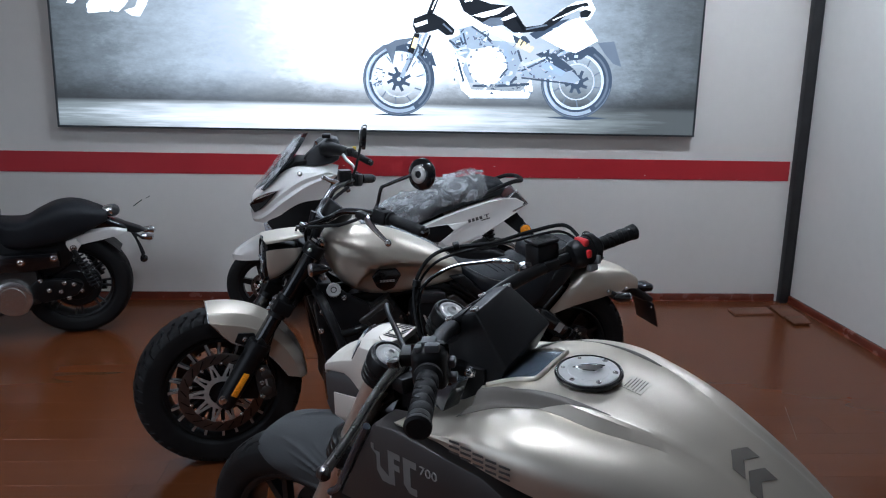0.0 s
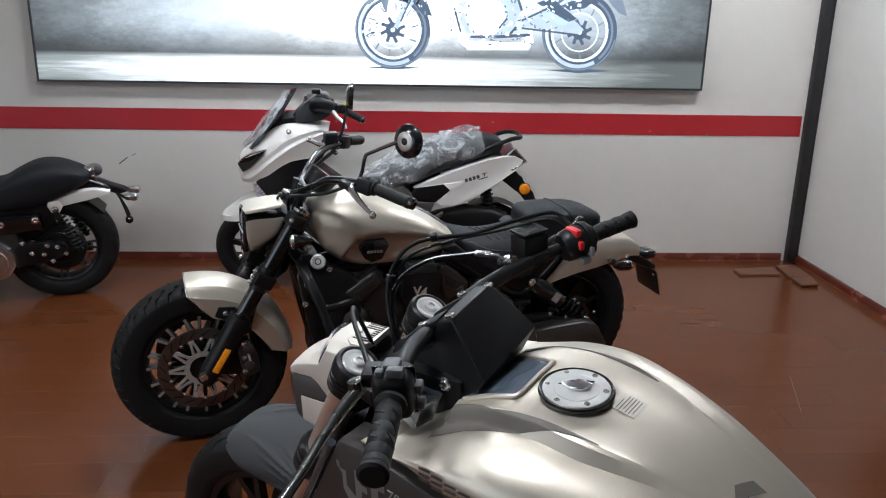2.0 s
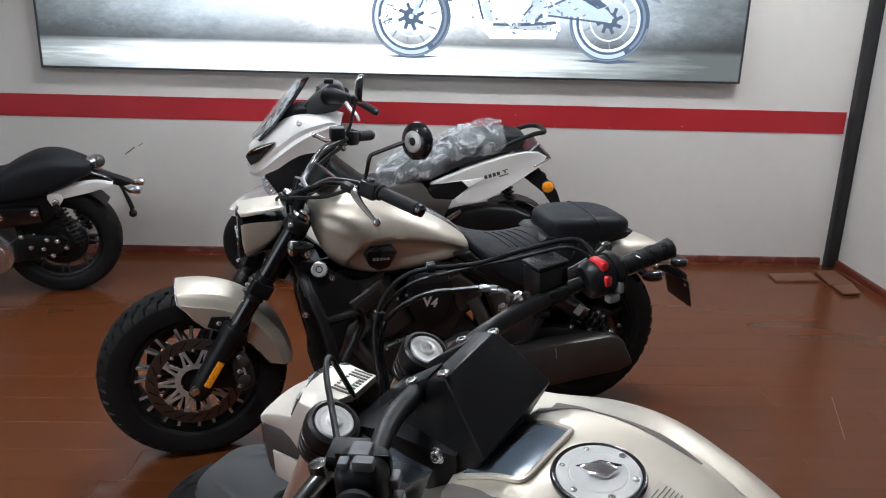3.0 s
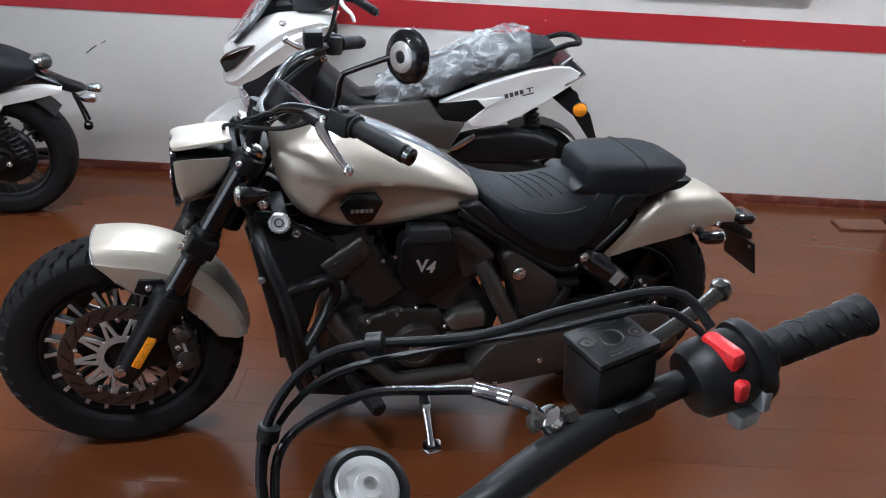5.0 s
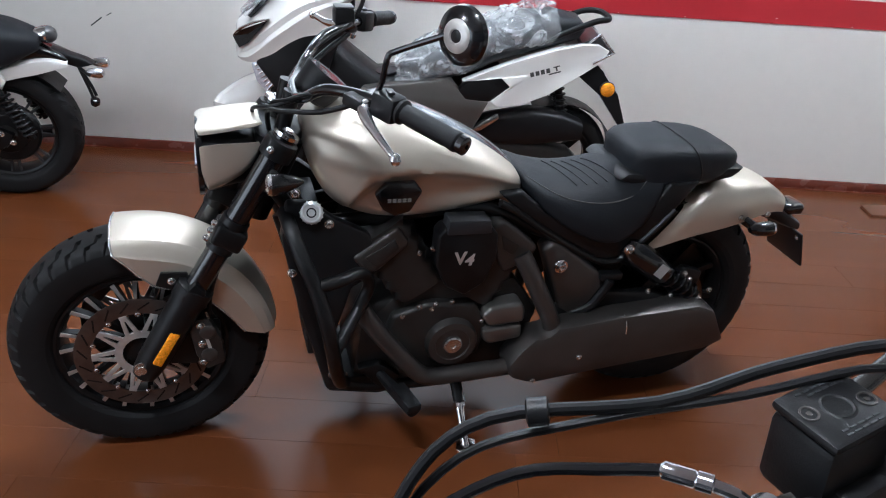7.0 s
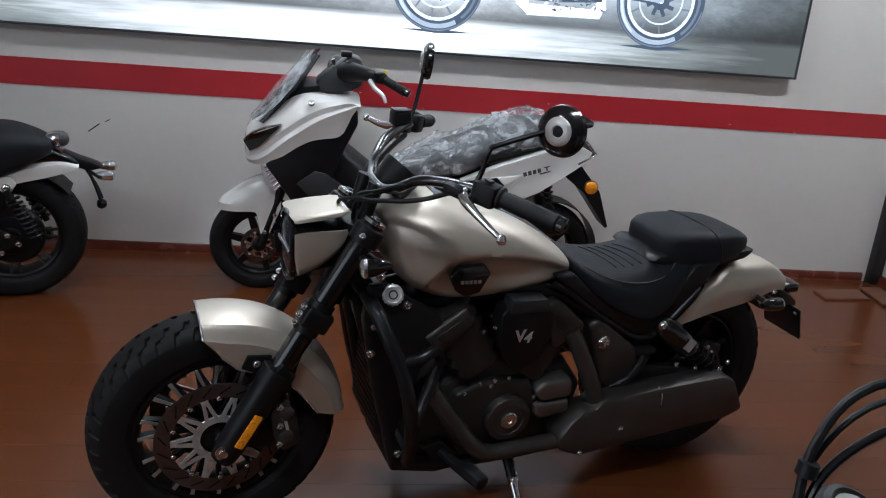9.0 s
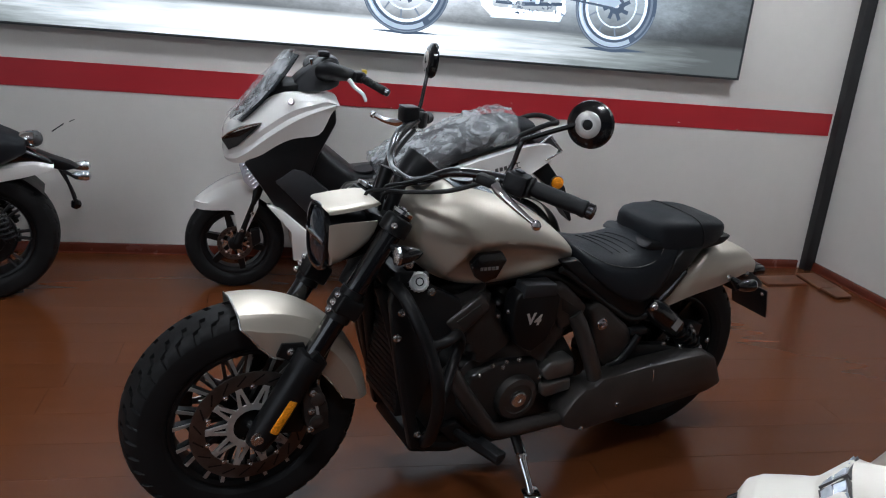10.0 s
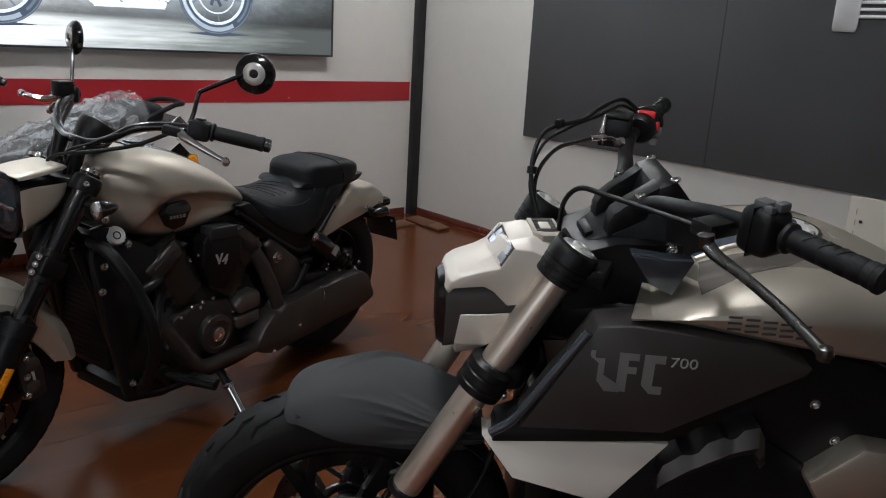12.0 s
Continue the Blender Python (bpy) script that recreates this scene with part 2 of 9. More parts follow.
def wall_paint(name, colour, mottled):
    """Emulsion on plaster: roller texture, scuffs and slow mottling."""
    m = bpy.data.materials.new(name)
    m.use_nodes = True
    nt = m.node_tree
    b = nt.nodes["Principled BSDF"]
    tex = nt.nodes.new("ShaderNodeTexCoord")
    n1, n2, n3 = (nt.nodes.new("ShaderNodeTexNoise") for _ in range(3))
    for n, s, d in ((n1, 0.9, 5), (n2, 14, 8), (n3, 160, 3)):
        n.inputs["Scale"].default_value, n.inputs["Detail"].default_value = s, d
        nt.links.new(tex.outputs["Object"], n.inputs["Vector"])
    mix = nt.nodes.new("ShaderNodeMath")
    mix.operation = "MULTIPLY_ADD"
    mix.inputs[1].default_value = 0.35
    nt.links.new(n2.outputs[0], mix.inputs[0])
    nt.links.new(n1.outputs[0], mix.inputs[2])
    ramp = nt.nodes.new("ShaderNodeValToRGB")
    ramp.color_ramp.elements[0].position, ramp.color_ramp.elements[1].position = 0.45, 0.9
    ramp.color_ramp.elements[0].color = (*[c * (1 - mottled) for c in colour], 1)
    ramp.color_ramp.elements[1].color = (*[min(1, c * (1 + mottled * 0.6)) for c in colour], 1)
    nt.links.new(mix.outputs[0], ramp.inputs[0])
    nt.links.new(ramp.outputs[0], b.inputs["Base Color"])
    b.inputs["Roughness"].default_value = 0.78
    bp = nt.nodes.new("ShaderNodeBump")
    bp.inputs["Strength"].default_value, bp.inputs["Distance"].default_value = 0.25, 0.003
    nt.links.new(n3.outputs[0], bp.inputs["Height"])
    nt.links.new(bp.outputs[0], b.inputs["Normal"])
    return m


def plank_wood():
    """Red-brown varnished boards: long grain along x, each board a little different."""
    m = bpy.data.materials.new("varnished_floor_wood")
    m.use_nodes = True
    nt = m.node_tree
    b = nt.nodes["Principled BSDF"]
    geo = nt.nodes.new("ShaderNodeTexCoord")
    info = nt.nodes.new("ShaderNodeObjectInfo")
    move = nt.nodes.new("ShaderNodeVectorMath")
    move.operation = "MULTIPLY_ADD"
    move.inputs[1].default_value = (0.5, 3, 1)
    nt.links.new(geo.outputs["Object"], move.inputs[0])
    off = nt.nodes.new("ShaderNodeVectorMath")
    off.operation = "SCALE"
    off.inputs[0].default_value = (31, 17, 0)
    nt.links.new(info.outputs["Random"], off.inputs["Scale"])
    nt.links.new(off.outputs[0], move.inputs[2])
    grain = nt.nodes.new("ShaderNodeTexNoise")
    grain.inputs["Scale"].default_value, grain.inputs["Detail"].default_value, grain.inputs["Distortion"].default_value = 2.2, 1, 0.0
    nt.links.new(move.outputs[0], grain.inputs["Vector"])
    ramp = nt.nodes.new("ShaderNodeValToRGB")
    ramp.color_ramp.elements[0].position, ramp.color_ramp.elements[1].position = 0.0, 1.0
    ramp.color_ramp.elements[0].color = (0.101, 0.0285, 0.009, 1)
    ramp.color_ramp.elements[1].color = (0.124, 0.0365, 0.012, 1)
    nt.links.new(grain.outputs[0], ramp.inputs[0])
    tone = nt.nodes.new("ShaderNodeMapRange")
    tone.inputs[3].default_value, tone.inputs[4].default_value = 0.97, 1.03
    nt.links.new(info.outputs["Random"], tone.inputs[0])
    mul = nt.nodes.new("ShaderNodeVectorMath")
    mul.operation = "SCALE"
    nt.links.new(ramp.outputs[0], mul.inputs[0])
    nt.links.new(tone.outputs[0], mul.inputs["Scale"])
    nt.links.new(mul.outputs[0], b.inputs["Base Color"])
    b.inputs["Roughness"].default_value = 0.23
    b.inputs["Specular IOR Level"].default_value = 0.3
    return m


def poster_print():
    """The backlit print's ground: grey concrete wall with a white glow, a dark band and a pale floor."""
    m = bpy.data.materials.new("backlit_print")
    m.use_nodes = True
    nt = m.node_tree
    b = nt.nodes["Principled BSDF"]
    tex = nt.nodes.new("ShaderNodeTexCoord")
    sep = nt.nodes.new("ShaderNodeSeparateXYZ")
    nt.links.new(tex.outputs["Object"], sep.inputs[0])

    def ramp(rows, source):
        r = nt.nodes.new("ShaderNodeValToRGB")
        e = r.color_ramp.elements
        while len(e) < len(rows):
            e.new(0.5)
        for el, (p, c) in zip(e, rows):
            el.position, el.color = p, (*c, 1)
        nt.links.new(source, r.inputs[0])
        return r.outputs[0]

    def math(op, a, c, k=None):
        n = nt.nodes.new("ShaderNodeMath")
        n.operation = op
        for i, s in enumerate((a, c, k)):
            if s is None:
                continue
            if isinstance(s, (int, float)):
                n.inputs[i].default_value = s
            else:
                nt.links.new(s, n.inputs[i])
        return n.outputs[0]

    x, z = sep.outputs[0], sep.outputs[2]

    def noise(scale, stretch, detail, rough=0.6):
        v = nt.nodes.new("ShaderNodeVectorMath")
        v.operation = "MULTIPLY"
        v.inputs[1].default_value = stretch
        nt.links.new(tex.outputs["Object"], v.inputs[0])
        n = nt.nodes.new("ShaderNodeTexNoise")
        n.inputs["Scale"].default_value, n.inputs["Detail"].default_value, n.inputs["Roughness"].default_value = scale, detail, rough
        nt.links.new(v.outputs[0], n.inputs["Vector"])
        return math("SUBTRACT", n.outputs[0], 0.5)

    # concrete: slow clouds, trowel marks along x and fine pits
    mottle = math("ADD", math("MULTIPLY", noise(1.6, (0.7, 1, 1), 4), 0.55), math("MULTIPLY", noise(7, (0.6, 1, 1.6), 8, 0.7), 0.8))
    mottle = math("ADD", mottle, math("MULTIPLY", noise(38, (0.5, 1, 1), 4, 0.75), 0.5))
    # the glow round the printed machine
    gx = math("DIVIDE", math("ADD", x, 0.02), 1.12)
    gz = math("DIVIDE", math("SUBTRACT", z, 0.72), 1.0)
    d = math("SQRT", math("ADD", math("MULTIPLY", gx, gx), math("MULTIPLY", gz, gz)), None)
    light = math("ADD", math("MULTIPLY", mottle, 0.34), math("SUBTRACT", 1.0, math("MULTIPLY", d, 0.54)))
    wall = ramp([(0.0, (0.08, 0.095, 0.1)), (0.16, (0.2, 0.235, 0.255)), (0.3, (0.44, 0.51, 0.56)), (0.45, (0.68, 0.78, 0.86)), (0.6, (0.85, 0.93, 0.98)), (0.74, (1.5, 1.6, 1.68)), (1.0, (2.0, 2.1, 2.2))], light)
    # the wall darkens towards its foot
    foot = nt.nodes.new("ShaderNodeMapRange")
    foot.interpolation_type = "SMOOTHSTEP"
    foot.inputs[1].default_value, foot.inputs[2].default_value = 0.16, 0.4
    foot.inputs[3].default_value, foot.inputs[4].default_value = 0.2, 1.0
    nt.links.new(math("ADD", z, math("MULTIPLY", mottle, 0.06)), foot.inputs[0])
    sc = nt.nodes.new("ShaderNodeVectorMath")
    sc.operation = "SCALE"
    nt.links.new(wall, sc.inputs[0])
    nt.links.new(foot.outputs[0], sc.inputs["Scale"])
    # pale floor with long streaks, brightest in the middle, dark to the far side
    side = math("MULTIPLY", math("ADD", x, 0.35), math("ADD", x, 0.35))
    fl = math("SUBTRACT", 0.95, math("MULTIPLY", side, 0.2))
    fl = math("ADD", fl, math("MULTIPLY", noise(2.5, (1, 1, 16), 5), 0.7))
    fl = math("SUBTRACT", fl, math("MULTIPLY", math("ABSOLUTE", math("SUBTRACT", z, 0.09), None), 2.2))
    floor = ramp([(0.0, (0.1, 0.115, 0.115)), (0.35, (0.3, 0.34, 0.34)), (0.6, (0.72, 0.78, 0.8)), (0.85, (1.3, 1.38, 1.42)), (1.0, (1.6, 1.7, 1.76))], fl)
    edge = nt.nodes.new("ShaderNodeMapRange")
    edge.inputs[1].default_value, edge.inputs[2].default_value = 0.155, 0.185
    nt.links.new(z, edge.inputs[0])
    mixed = nt.nodes.new("ShaderNodeMix")
    mixed.data_type = "RGBA"
    nt.links.new(edge.outputs[0], mixed.inputs["Factor"])
    nt.links.new(floor, mixed.inputs[6])
    nt.links.new(sc.outputs[0], mixed.inputs[7])
    b.inputs["Base Color"].default_value = (0.05, 0.05, 0.05, 1)
    b.inputs["Roughness"].default_value = 0.35
    nt.links.new(mixed.outputs[2], b.inputs["Emission Color"])
    b.inputs["Emission Strength"].default_value = POSTER_GLOW
    return m


WALL_GREY = wall_paint("grey_wall_paint", (0.68, 0.65, 0.615), 0.05)
WALL_CREAM = wall_paint("cream_wall_paint", (0.62, 0.60, 0.57), 0.05)
CEILING_PAINT = wall_paint("white_ceiling_paint", (0.5, 0.49, 0.48), 0.03)
STRIPE_RED = material("red_stripe_paint", (0.42, 0.018, 0.026), 0.45, 0.0, 0.06, 3, 0.1, 200)
BASE_WOOD = material("baseboard_wood", (0.12, 0.025, 0.014), 0.26, 0.0, 0.2, 6, 0.08, 120)
FLOOR_WOOD = plank_wood()
POST_PAINT = material("dark_post_paint", (0.02, 0.02, 0.022), 0.5, 0.1, 0.3, 9, 0.2, 200)
DARK_PANEL = material("dark_grey_panel", (0.07, 0.072, 0.078), 0.5, 0.0, 0.12, 1.6, 0.05, 90, spec=0.4)
CREAM_PANEL = material("cream_board", (0.62, 0.58, 0.5), 0.6, 0.0, 0.05, 3, 0.1, 90)
GLOW_WHITE = glowing("lit_diffuser", (0.94, 0.98, 1.0), CEILING_GLOW)
ALU = material("white_aluminium", (0.7, 0.7, 0.7), 0.4, 0.6, 0.05, 9)
LOOSE_WOOD = material("worn_board_wood", (0.14, 0.058, 0.032), 0.5, 0.0, 0.25, 9, 0.2, 150)
BOX_EDGE = material("lightbox_edge", (0.05, 0.055, 0.06), 0.45, 0.4, 0.15, 9)

X0, X1, Y0, Y1, TOP = -5.0, 2.62, -5.2, 5.29, 3.1


def build_room():
    sub = part("floor", box(X0 - 0.2, X1 + 0.2, Y0 - 0.2, Y1 + 0.2, -0.12, -0.004), FLOOR_WOOD)
    tagged(sub, "red-brown varnished wooden plank floor with a soft sheen", "floor", kind="structure")
    for name, b, mat, lab in (
        ("wall_north", box(X0 - 0.2, X1 + 0.2, Y1, Y1 + 0.2, 0, TOP), WALL_GREY, "plain pale grey painted wall with a red band"),
        ("wall_east", box(X1, X1 + 0.2, Y0, Y1, 0, TOP), WALL_CREAM, "plain off-white painted wall with dark panel"),
        ("wall_west", join(box(X0 - 0.2, X0, Y0, -3.6, 0, TOP), box(X0 - 0.2, X0, 1.2, Y1, 0, TOP), box(X0 - 0.2, X0, -3.6, 1.2, 0, 0.3), box(X0 - 0.2, X0, -3.6, 1.2, 2.7, TOP)), WALL_CREAM, "plain off-white painted wall with an unseen shop window"),
        # south wall is unseen; its dark grey is chosen to cut bounced light
        ("wall_south", box(X0 - 0.2, X1 + 0.2, Y0 - 0.2, Y0, 0, TOP), DARK_PANEL, "plain wall out of view, dark grey to cut bounced light"),
    ):
        tagged(part(name, b, mat), lab, "wall", kind="structure")
    tagged(part("ceiling", box(X0 - 0.2, X1 + 0.2, Y0 - 0.2, Y1 + 0.2, TOP, TOP + 0.15), CEILING_PAINT), "plain white painted ceiling", "ceiling", kind="structure")
    tagged(part("trim", box(X0, X1 - 0.09, Y1 - 0.004, Y1 + 0.01, 0.856, 0.99), STRIPE_RED), "matt dark red band along the grey wall", "wall stripe", kind="structure")
    prof = [(0.0, 0.0), (0.018, 0.0), (0.018, 0.004), (0.015, 0.008), (0.015, 0.046), (0.011, 0.052), (0.005, 0.054), (0.0, 0.054)]
    tagged(part("baseboard", prism([(Y1 - p, q) for p, q in prof], X0, X1 - 0.1, plane="yz"), BASE_WOOD), "low red-brown wooden baseboard at the grey wall", "baseboard", kind="structure")
    bm = bmesh.new()
    for x, y, z in [(X1 - p, Y0, q) for p, q in prof]:
        bm.verts.new((x, y, z))
    lo = bm.verts[:]
    hi = [bm.verts.new((v.co.x, Y1 - 0.02, v.co.z)) for v in lo]
    n = len(lo)
    bm.faces.new(lo)
    bm.faces.new(hi[::-1])
    for i in range(n):
        bm.faces.new((lo[i], hi[i], hi[(i + 1) % n], lo[(i + 1) % n]))
    tagged(part("baseboard", bm, BASE_WOOD), "low red-brown wooden baseboard at the off-white wall", "baseboard", kind="structure")
    # dark corner post
    tagged(part("corner_post", join(box(X1 - 0.076, X1 - 0.024, Y1 - 0.06, Y1 - 0.001, 0.0, TOP, 0.004), box(X1 - 0.024, X1 - 0.001, Y1 - 0.05, Y1 - 0.001, 0.0, TOP, 0.003)), POST_PAINT), "thin black painted corner post from floor to ceiling", "post", kind="structure")


def build_unseen_window():
    """An unseen shop window in the side wall, added to throw daylight on the machines' flanks."""
    win = thing("window_1", pose(X0 - 0.1, -1.2, 0.3), "unseen wide shop window with slim aluminium frame", "window", kind="structure")
    for y in (-2.4, -0.8, 0.8, 2.4):
        a = min(max(y, -2.375), 2.375)
        part("window_frame", box(-0.03, 0.03, a - 0.025, a + 0.025, 0.0, 2.4, 0.003), ALU, win)
    for z in (0.0, 2.35):
        for y in (-2.35, -0.775, 0.825):
            part("window_rail", box(-0.028, 0.028, y, y + 1.525, z, z + 0.05, 0.003), ALU, win)
    for y in (-2.35, -0.775, 0.825):
        pane = part("pane", box(-0.004, 0.004, y, y + 1.525, 0.05, 2.35), LENS, win)
        pane.visible_shadow = False
    # area lamp in the opening, added to brighten the west-facing flanks
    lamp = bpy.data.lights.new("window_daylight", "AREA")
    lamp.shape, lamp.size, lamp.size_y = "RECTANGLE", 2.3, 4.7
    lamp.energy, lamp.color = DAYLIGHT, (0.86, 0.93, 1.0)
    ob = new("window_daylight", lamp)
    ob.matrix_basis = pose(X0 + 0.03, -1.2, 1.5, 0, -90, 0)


def build_ceiling_lights():
    first = None
    for x in (-3.2, -0.6, 1.9):
        for y in (1.5, 4.1):
            if (x > 1 and y < 2) or (x < -2 and y > 2):
                continue
            if first is None:
                first = thing("ceiling_light", pose(x, y, TOP), "flat rectangular lit ceiling panel light", "ceiling light", "ceiling lights")
                fr = join(box(-0.325, 0.325, -0.115, -0.09, -0.05, 0), box(-0.325, 0.325, 0.09, 0.115, -0.05, 0), box(-0.325, -0.3, -0.09, 0.09, -0.05, 0), box(0.3, 0.325, -0.09, 0.09, -0.05, 0))
                part("frame", fr, ALU, first)
                part("diffuser", box(-0.3, 0.3, -0.09, 0.09, -0.035, -0.02), GLOW_WHITE, first)
            else:
                copy_thing(first, pose(x, y, TOP))


def flat(outline, d):
    """A flat printed shape on the poster face, in poster x, z; d: how far it lies in front."""
    bm = bmesh.new()
    bm.faces.new([bm.verts.new((x, -d, z)) for x, z in outline])
    bmesh.ops.triangulate(bm, faces=bm.faces[:])
    return bm


def ring(cx, cz, r0, r1, d, n=48, a0=0.0, a1=360.0):
    bm = bmesh.new()
    rows = []
    full = a1 - a0 >= 359.9
    for i in range(n + (0 if full else 1)):
        a = radians(a0 + (a1 - a0) * i / n)
        rows.append((bm.verts.new((cx + r0 * math.cos(a), -d, cz + r0 * math.sin(a))), bm.verts.new((cx + r1 * math.cos(a), -d, cz + r1 * math.sin(a)))))
    m = len(rows)
    for i in range(m if full else m - 1):
        a, b = rows[i], rows[(i + 1) % m]
        bm.faces.new((a[0], a[1], b[1], b[0]))
    return bm


def bar(p, q, w, d):
    a, b = Vector((p[0], 0, p[1])), Vector((q[0], 0, q[1]))
    s = (b - a).cross(Vector((0, 1, 0))).normalized() * w / 2
    return flat([((a + s).x, (a + s).z), ((b + s).x, (b + s).z), ((b - s).x, (b - s).z), ((a - s).x, (a - s).z)], d)


def build_lightbox():
    """The backlit advertising board; its own x, z run from its lower left corner's middle."""
    w, h = 4.12, 1.62
    board = thing("lightbox_sign", pose(-0.238, Y1 - 0.055, 1.15), "large backlit advertising board with a motorcycle picture", "light box")
    part("panel", box(-w / 2 + 0.012, w / 2 - 0.012, 0.0, 0.05, 0.012, h - 0.012), poster_print(), board, "glowing grey and white print")
    fr = join(box(-w / 2, w / 2, -0.004, 0.054, 0, 0.012), box(-w / 2, w / 2, -0.004, 0.054, h - 0.012, h), box(-w / 2, -w / 2 + 0.012, -0.004, 0.054, 0.012, h - 0.012), box(w / 2 - 0.012, w / 2, -0.004, 0.054, 0.012, h - 0.012))
    part("frame", fr, BOX_EDGE, board)
    g = POSTER_GLOW
    black = glowing("print_black", (0.012, 0.015, 0.02), g, lamp=False)
    dark = glowing("print_blue_black", (0.06, 0.085, 0.125), g, lamp=False)
    slate = glowing("print_slate", (0.15, 0.185, 0.235), g, lamp=False)
    steel = glowing("print_blue_grey", (0.36, 0.43, 0.51), g, lamp=False)
    pale = glowing("print_pale_grey", (0.75, 0.85, 0.95), g, lamp=False)
    white = glowing("print_white", (1.7, 1.75, 1.8), g, lamp=False)
    gold = glowing("print_gold", (1.2, 0.95, 0.5), g, lamp=False)

    def at(u, v):
        """Drawing units of the print to metres on the board."""
        k = (v - 50) / 250
        x = (-1.9913 + (u - 100) * 0.0035548) * (1 - k) + (-2.059 + (u - 100) * 0.003669) * k
        z = (0.8711 + (u - 100) * 5.15e-5) * (1 - k) + (u - 100) * 1.31e-5 * k + 0.024 * k * (1 - k)
        return (x, z)

    def poly(pts, d):
        return flat([at(*p) for p in pts], d)

    def line(p, q, w, d):
        return bar(at(*p), at(*q), w * 0.0036, d)

    def draw(name, mat, d, *shapes, label=""):
        """One printed colour area, from outlines (lists) and lines (p, q, width)."""
        for sh in shapes:
            part(name, poly(sh, d) if len(sh) > 3 else line(*sh, d), mat, board, label)
    for c, r, turn in ((at(687, 209), 0.229, 8), (at(1005, 210), 0.234, 20)):
        part("printed_tyre", ring(*c, r * 0.8, r, 0.002, 64), dark, board, "blue-black printed tyre")
        part("printed_tyre_gleam", ring(*c, r * 0.955, r * 0.985, 0.0025, 40, 80, 350), slate, board)
        part("printed_tyre_gleam", ring(*c, r * 0.83, r * 0.93, 0.0024, 40, 100, 300), steel, board)
        part("printed_tyre_gleam", ring(*c, r * 0.87, r * 0.9, 0.0026, 40, 120, 230), pale, board)
        part("printed_tyre_gleam", ring(*c, r * 0.84, r * 0.9, 0.0024, 30, -50, 60), slate, board)
        part("printed_rim", ring(*c, r * 0.765, r * 0.8, 0.0025), dark, board)
        part("printed_rim_lip", ring(*c, r * 0.7, r * 0.765, 0.0025), pale, board)
        for i in range(10):
            a = radians(36 * i + turn)
            part("printed_spoke", bar((c[0] + r * 0.5 * math.cos(a), c[1] + r * 0.5 * math.sin(a)), (c[0] + r * 0.7 * math.cos(a + 0.06), c[1] + r * 0.7 * math.sin(a + 0.06)), 0.009, 0.0025), slate, board)
        part("printed_disc_line", ring(*c, r * 0.47, r * 0.5, 0.0028), pale, board)
        part("printed_hub", ring(*c, 0.012, 0.045, 0.003, 24), dark, board)
        for i in range(8):
            a = radians(45 * i + 10)
            part("printed_hub_arm", bar((c[0] + 0.04 * math.cos(a), c[1] + 0.04 * math.sin(a)), (c[0] + 0.078 * math.cos(a + 0.15), c[1] + 0.078 * math.sin(a + 0.15)), 0.02, 0.0029), dark, board)
        part("printed_axle", ring(*c, 0.0005, 0.013, 0.0035, 16), pale, board)
    draw("printed_shadow", dark, 0.0018, [(640, 271), (690, 268), (738, 271), (690, 274)])
    draw("printed_shadow", dark, 0.0018, [(950, 273), (1006, 269), (1062, 273), (1006, 277)])
    # white panels
    draw("printed_body", white, 0.0045, [(757, 80), (775, 68), (830, 92), (906, 128), (896, 142), (880, 142), (845, 124), (815, 112), (790, 118), (748, 92)],
         [(940, 134), (962, 116), (1000, 101), (1012, 101), (1032, 122), (1042, 138), (1002, 160), (980, 154)], label="white printed motorcycle body")
    draw("printed_seat_rim", white, 0.003, [(970, 88), (1000, 72), (1028, 68), (1037, 84), (1026, 102), (1004, 104), (1015, 88), (1000, 82)])
    draw("printed_sump", white, 0.0042, [(782, 160), (806, 205), (815, 226), (905, 228), (922, 206), (926, 226), (914, 240), (815, 240), (798, 226)])
    draw("printed_panel_shade", pale, 0.005, [(830, 94), (906, 130), (902, 136), (836, 104)], [(960, 118), (1008, 103), (1004, 108), (962, 126)], [(985, 152), (1002, 158), (1040, 138), (1003, 152)], [(815, 237), (914, 237), (924, 226), (918, 240), (812, 241)])
    # blue-grey mechanical parts
    draw("printed_engine", steel, 0.004, [(792, 121), (815, 115), (838, 128), (852, 140), (876, 141), (896, 154), (903, 176), (893, 202), (880, 218), (858, 220), (864, 206), (878, 190), (884, 172), (876, 156), (850, 150), (815, 156), (800, 148)],
         [(775, 140), (800, 128), (806, 150), (814, 158), (806, 172), (790, 164)], [(806, 176), (814, 200), (820, 214), (806, 214), (796, 196)], label="blue-grey printed engine")
    draw("printed_swingarm", steel, 0.0042, [(898, 192), (950, 168), (1000, 194), (1012, 206), (1000, 214), (960, 206), (905, 202)], [(948, 176), (985, 192), (978, 200), (940, 186)])
    draw("printed_fender", slate, 0.0042, [(662, 152), (680, 141), (716, 136), (700, 147), (682, 152), (676, 184), (668, 152)], [(1042, 142), (1072, 139), (1078, 158), (1086, 183), (1071, 178), (1056, 162)], [(660, 149), (640, 166), (648, 168), (668, 152)])
    draw("printed_fork", steel, 0.0046, ((724, 130), (692, 206), 8), ((736, 128), (716, 170), 6))
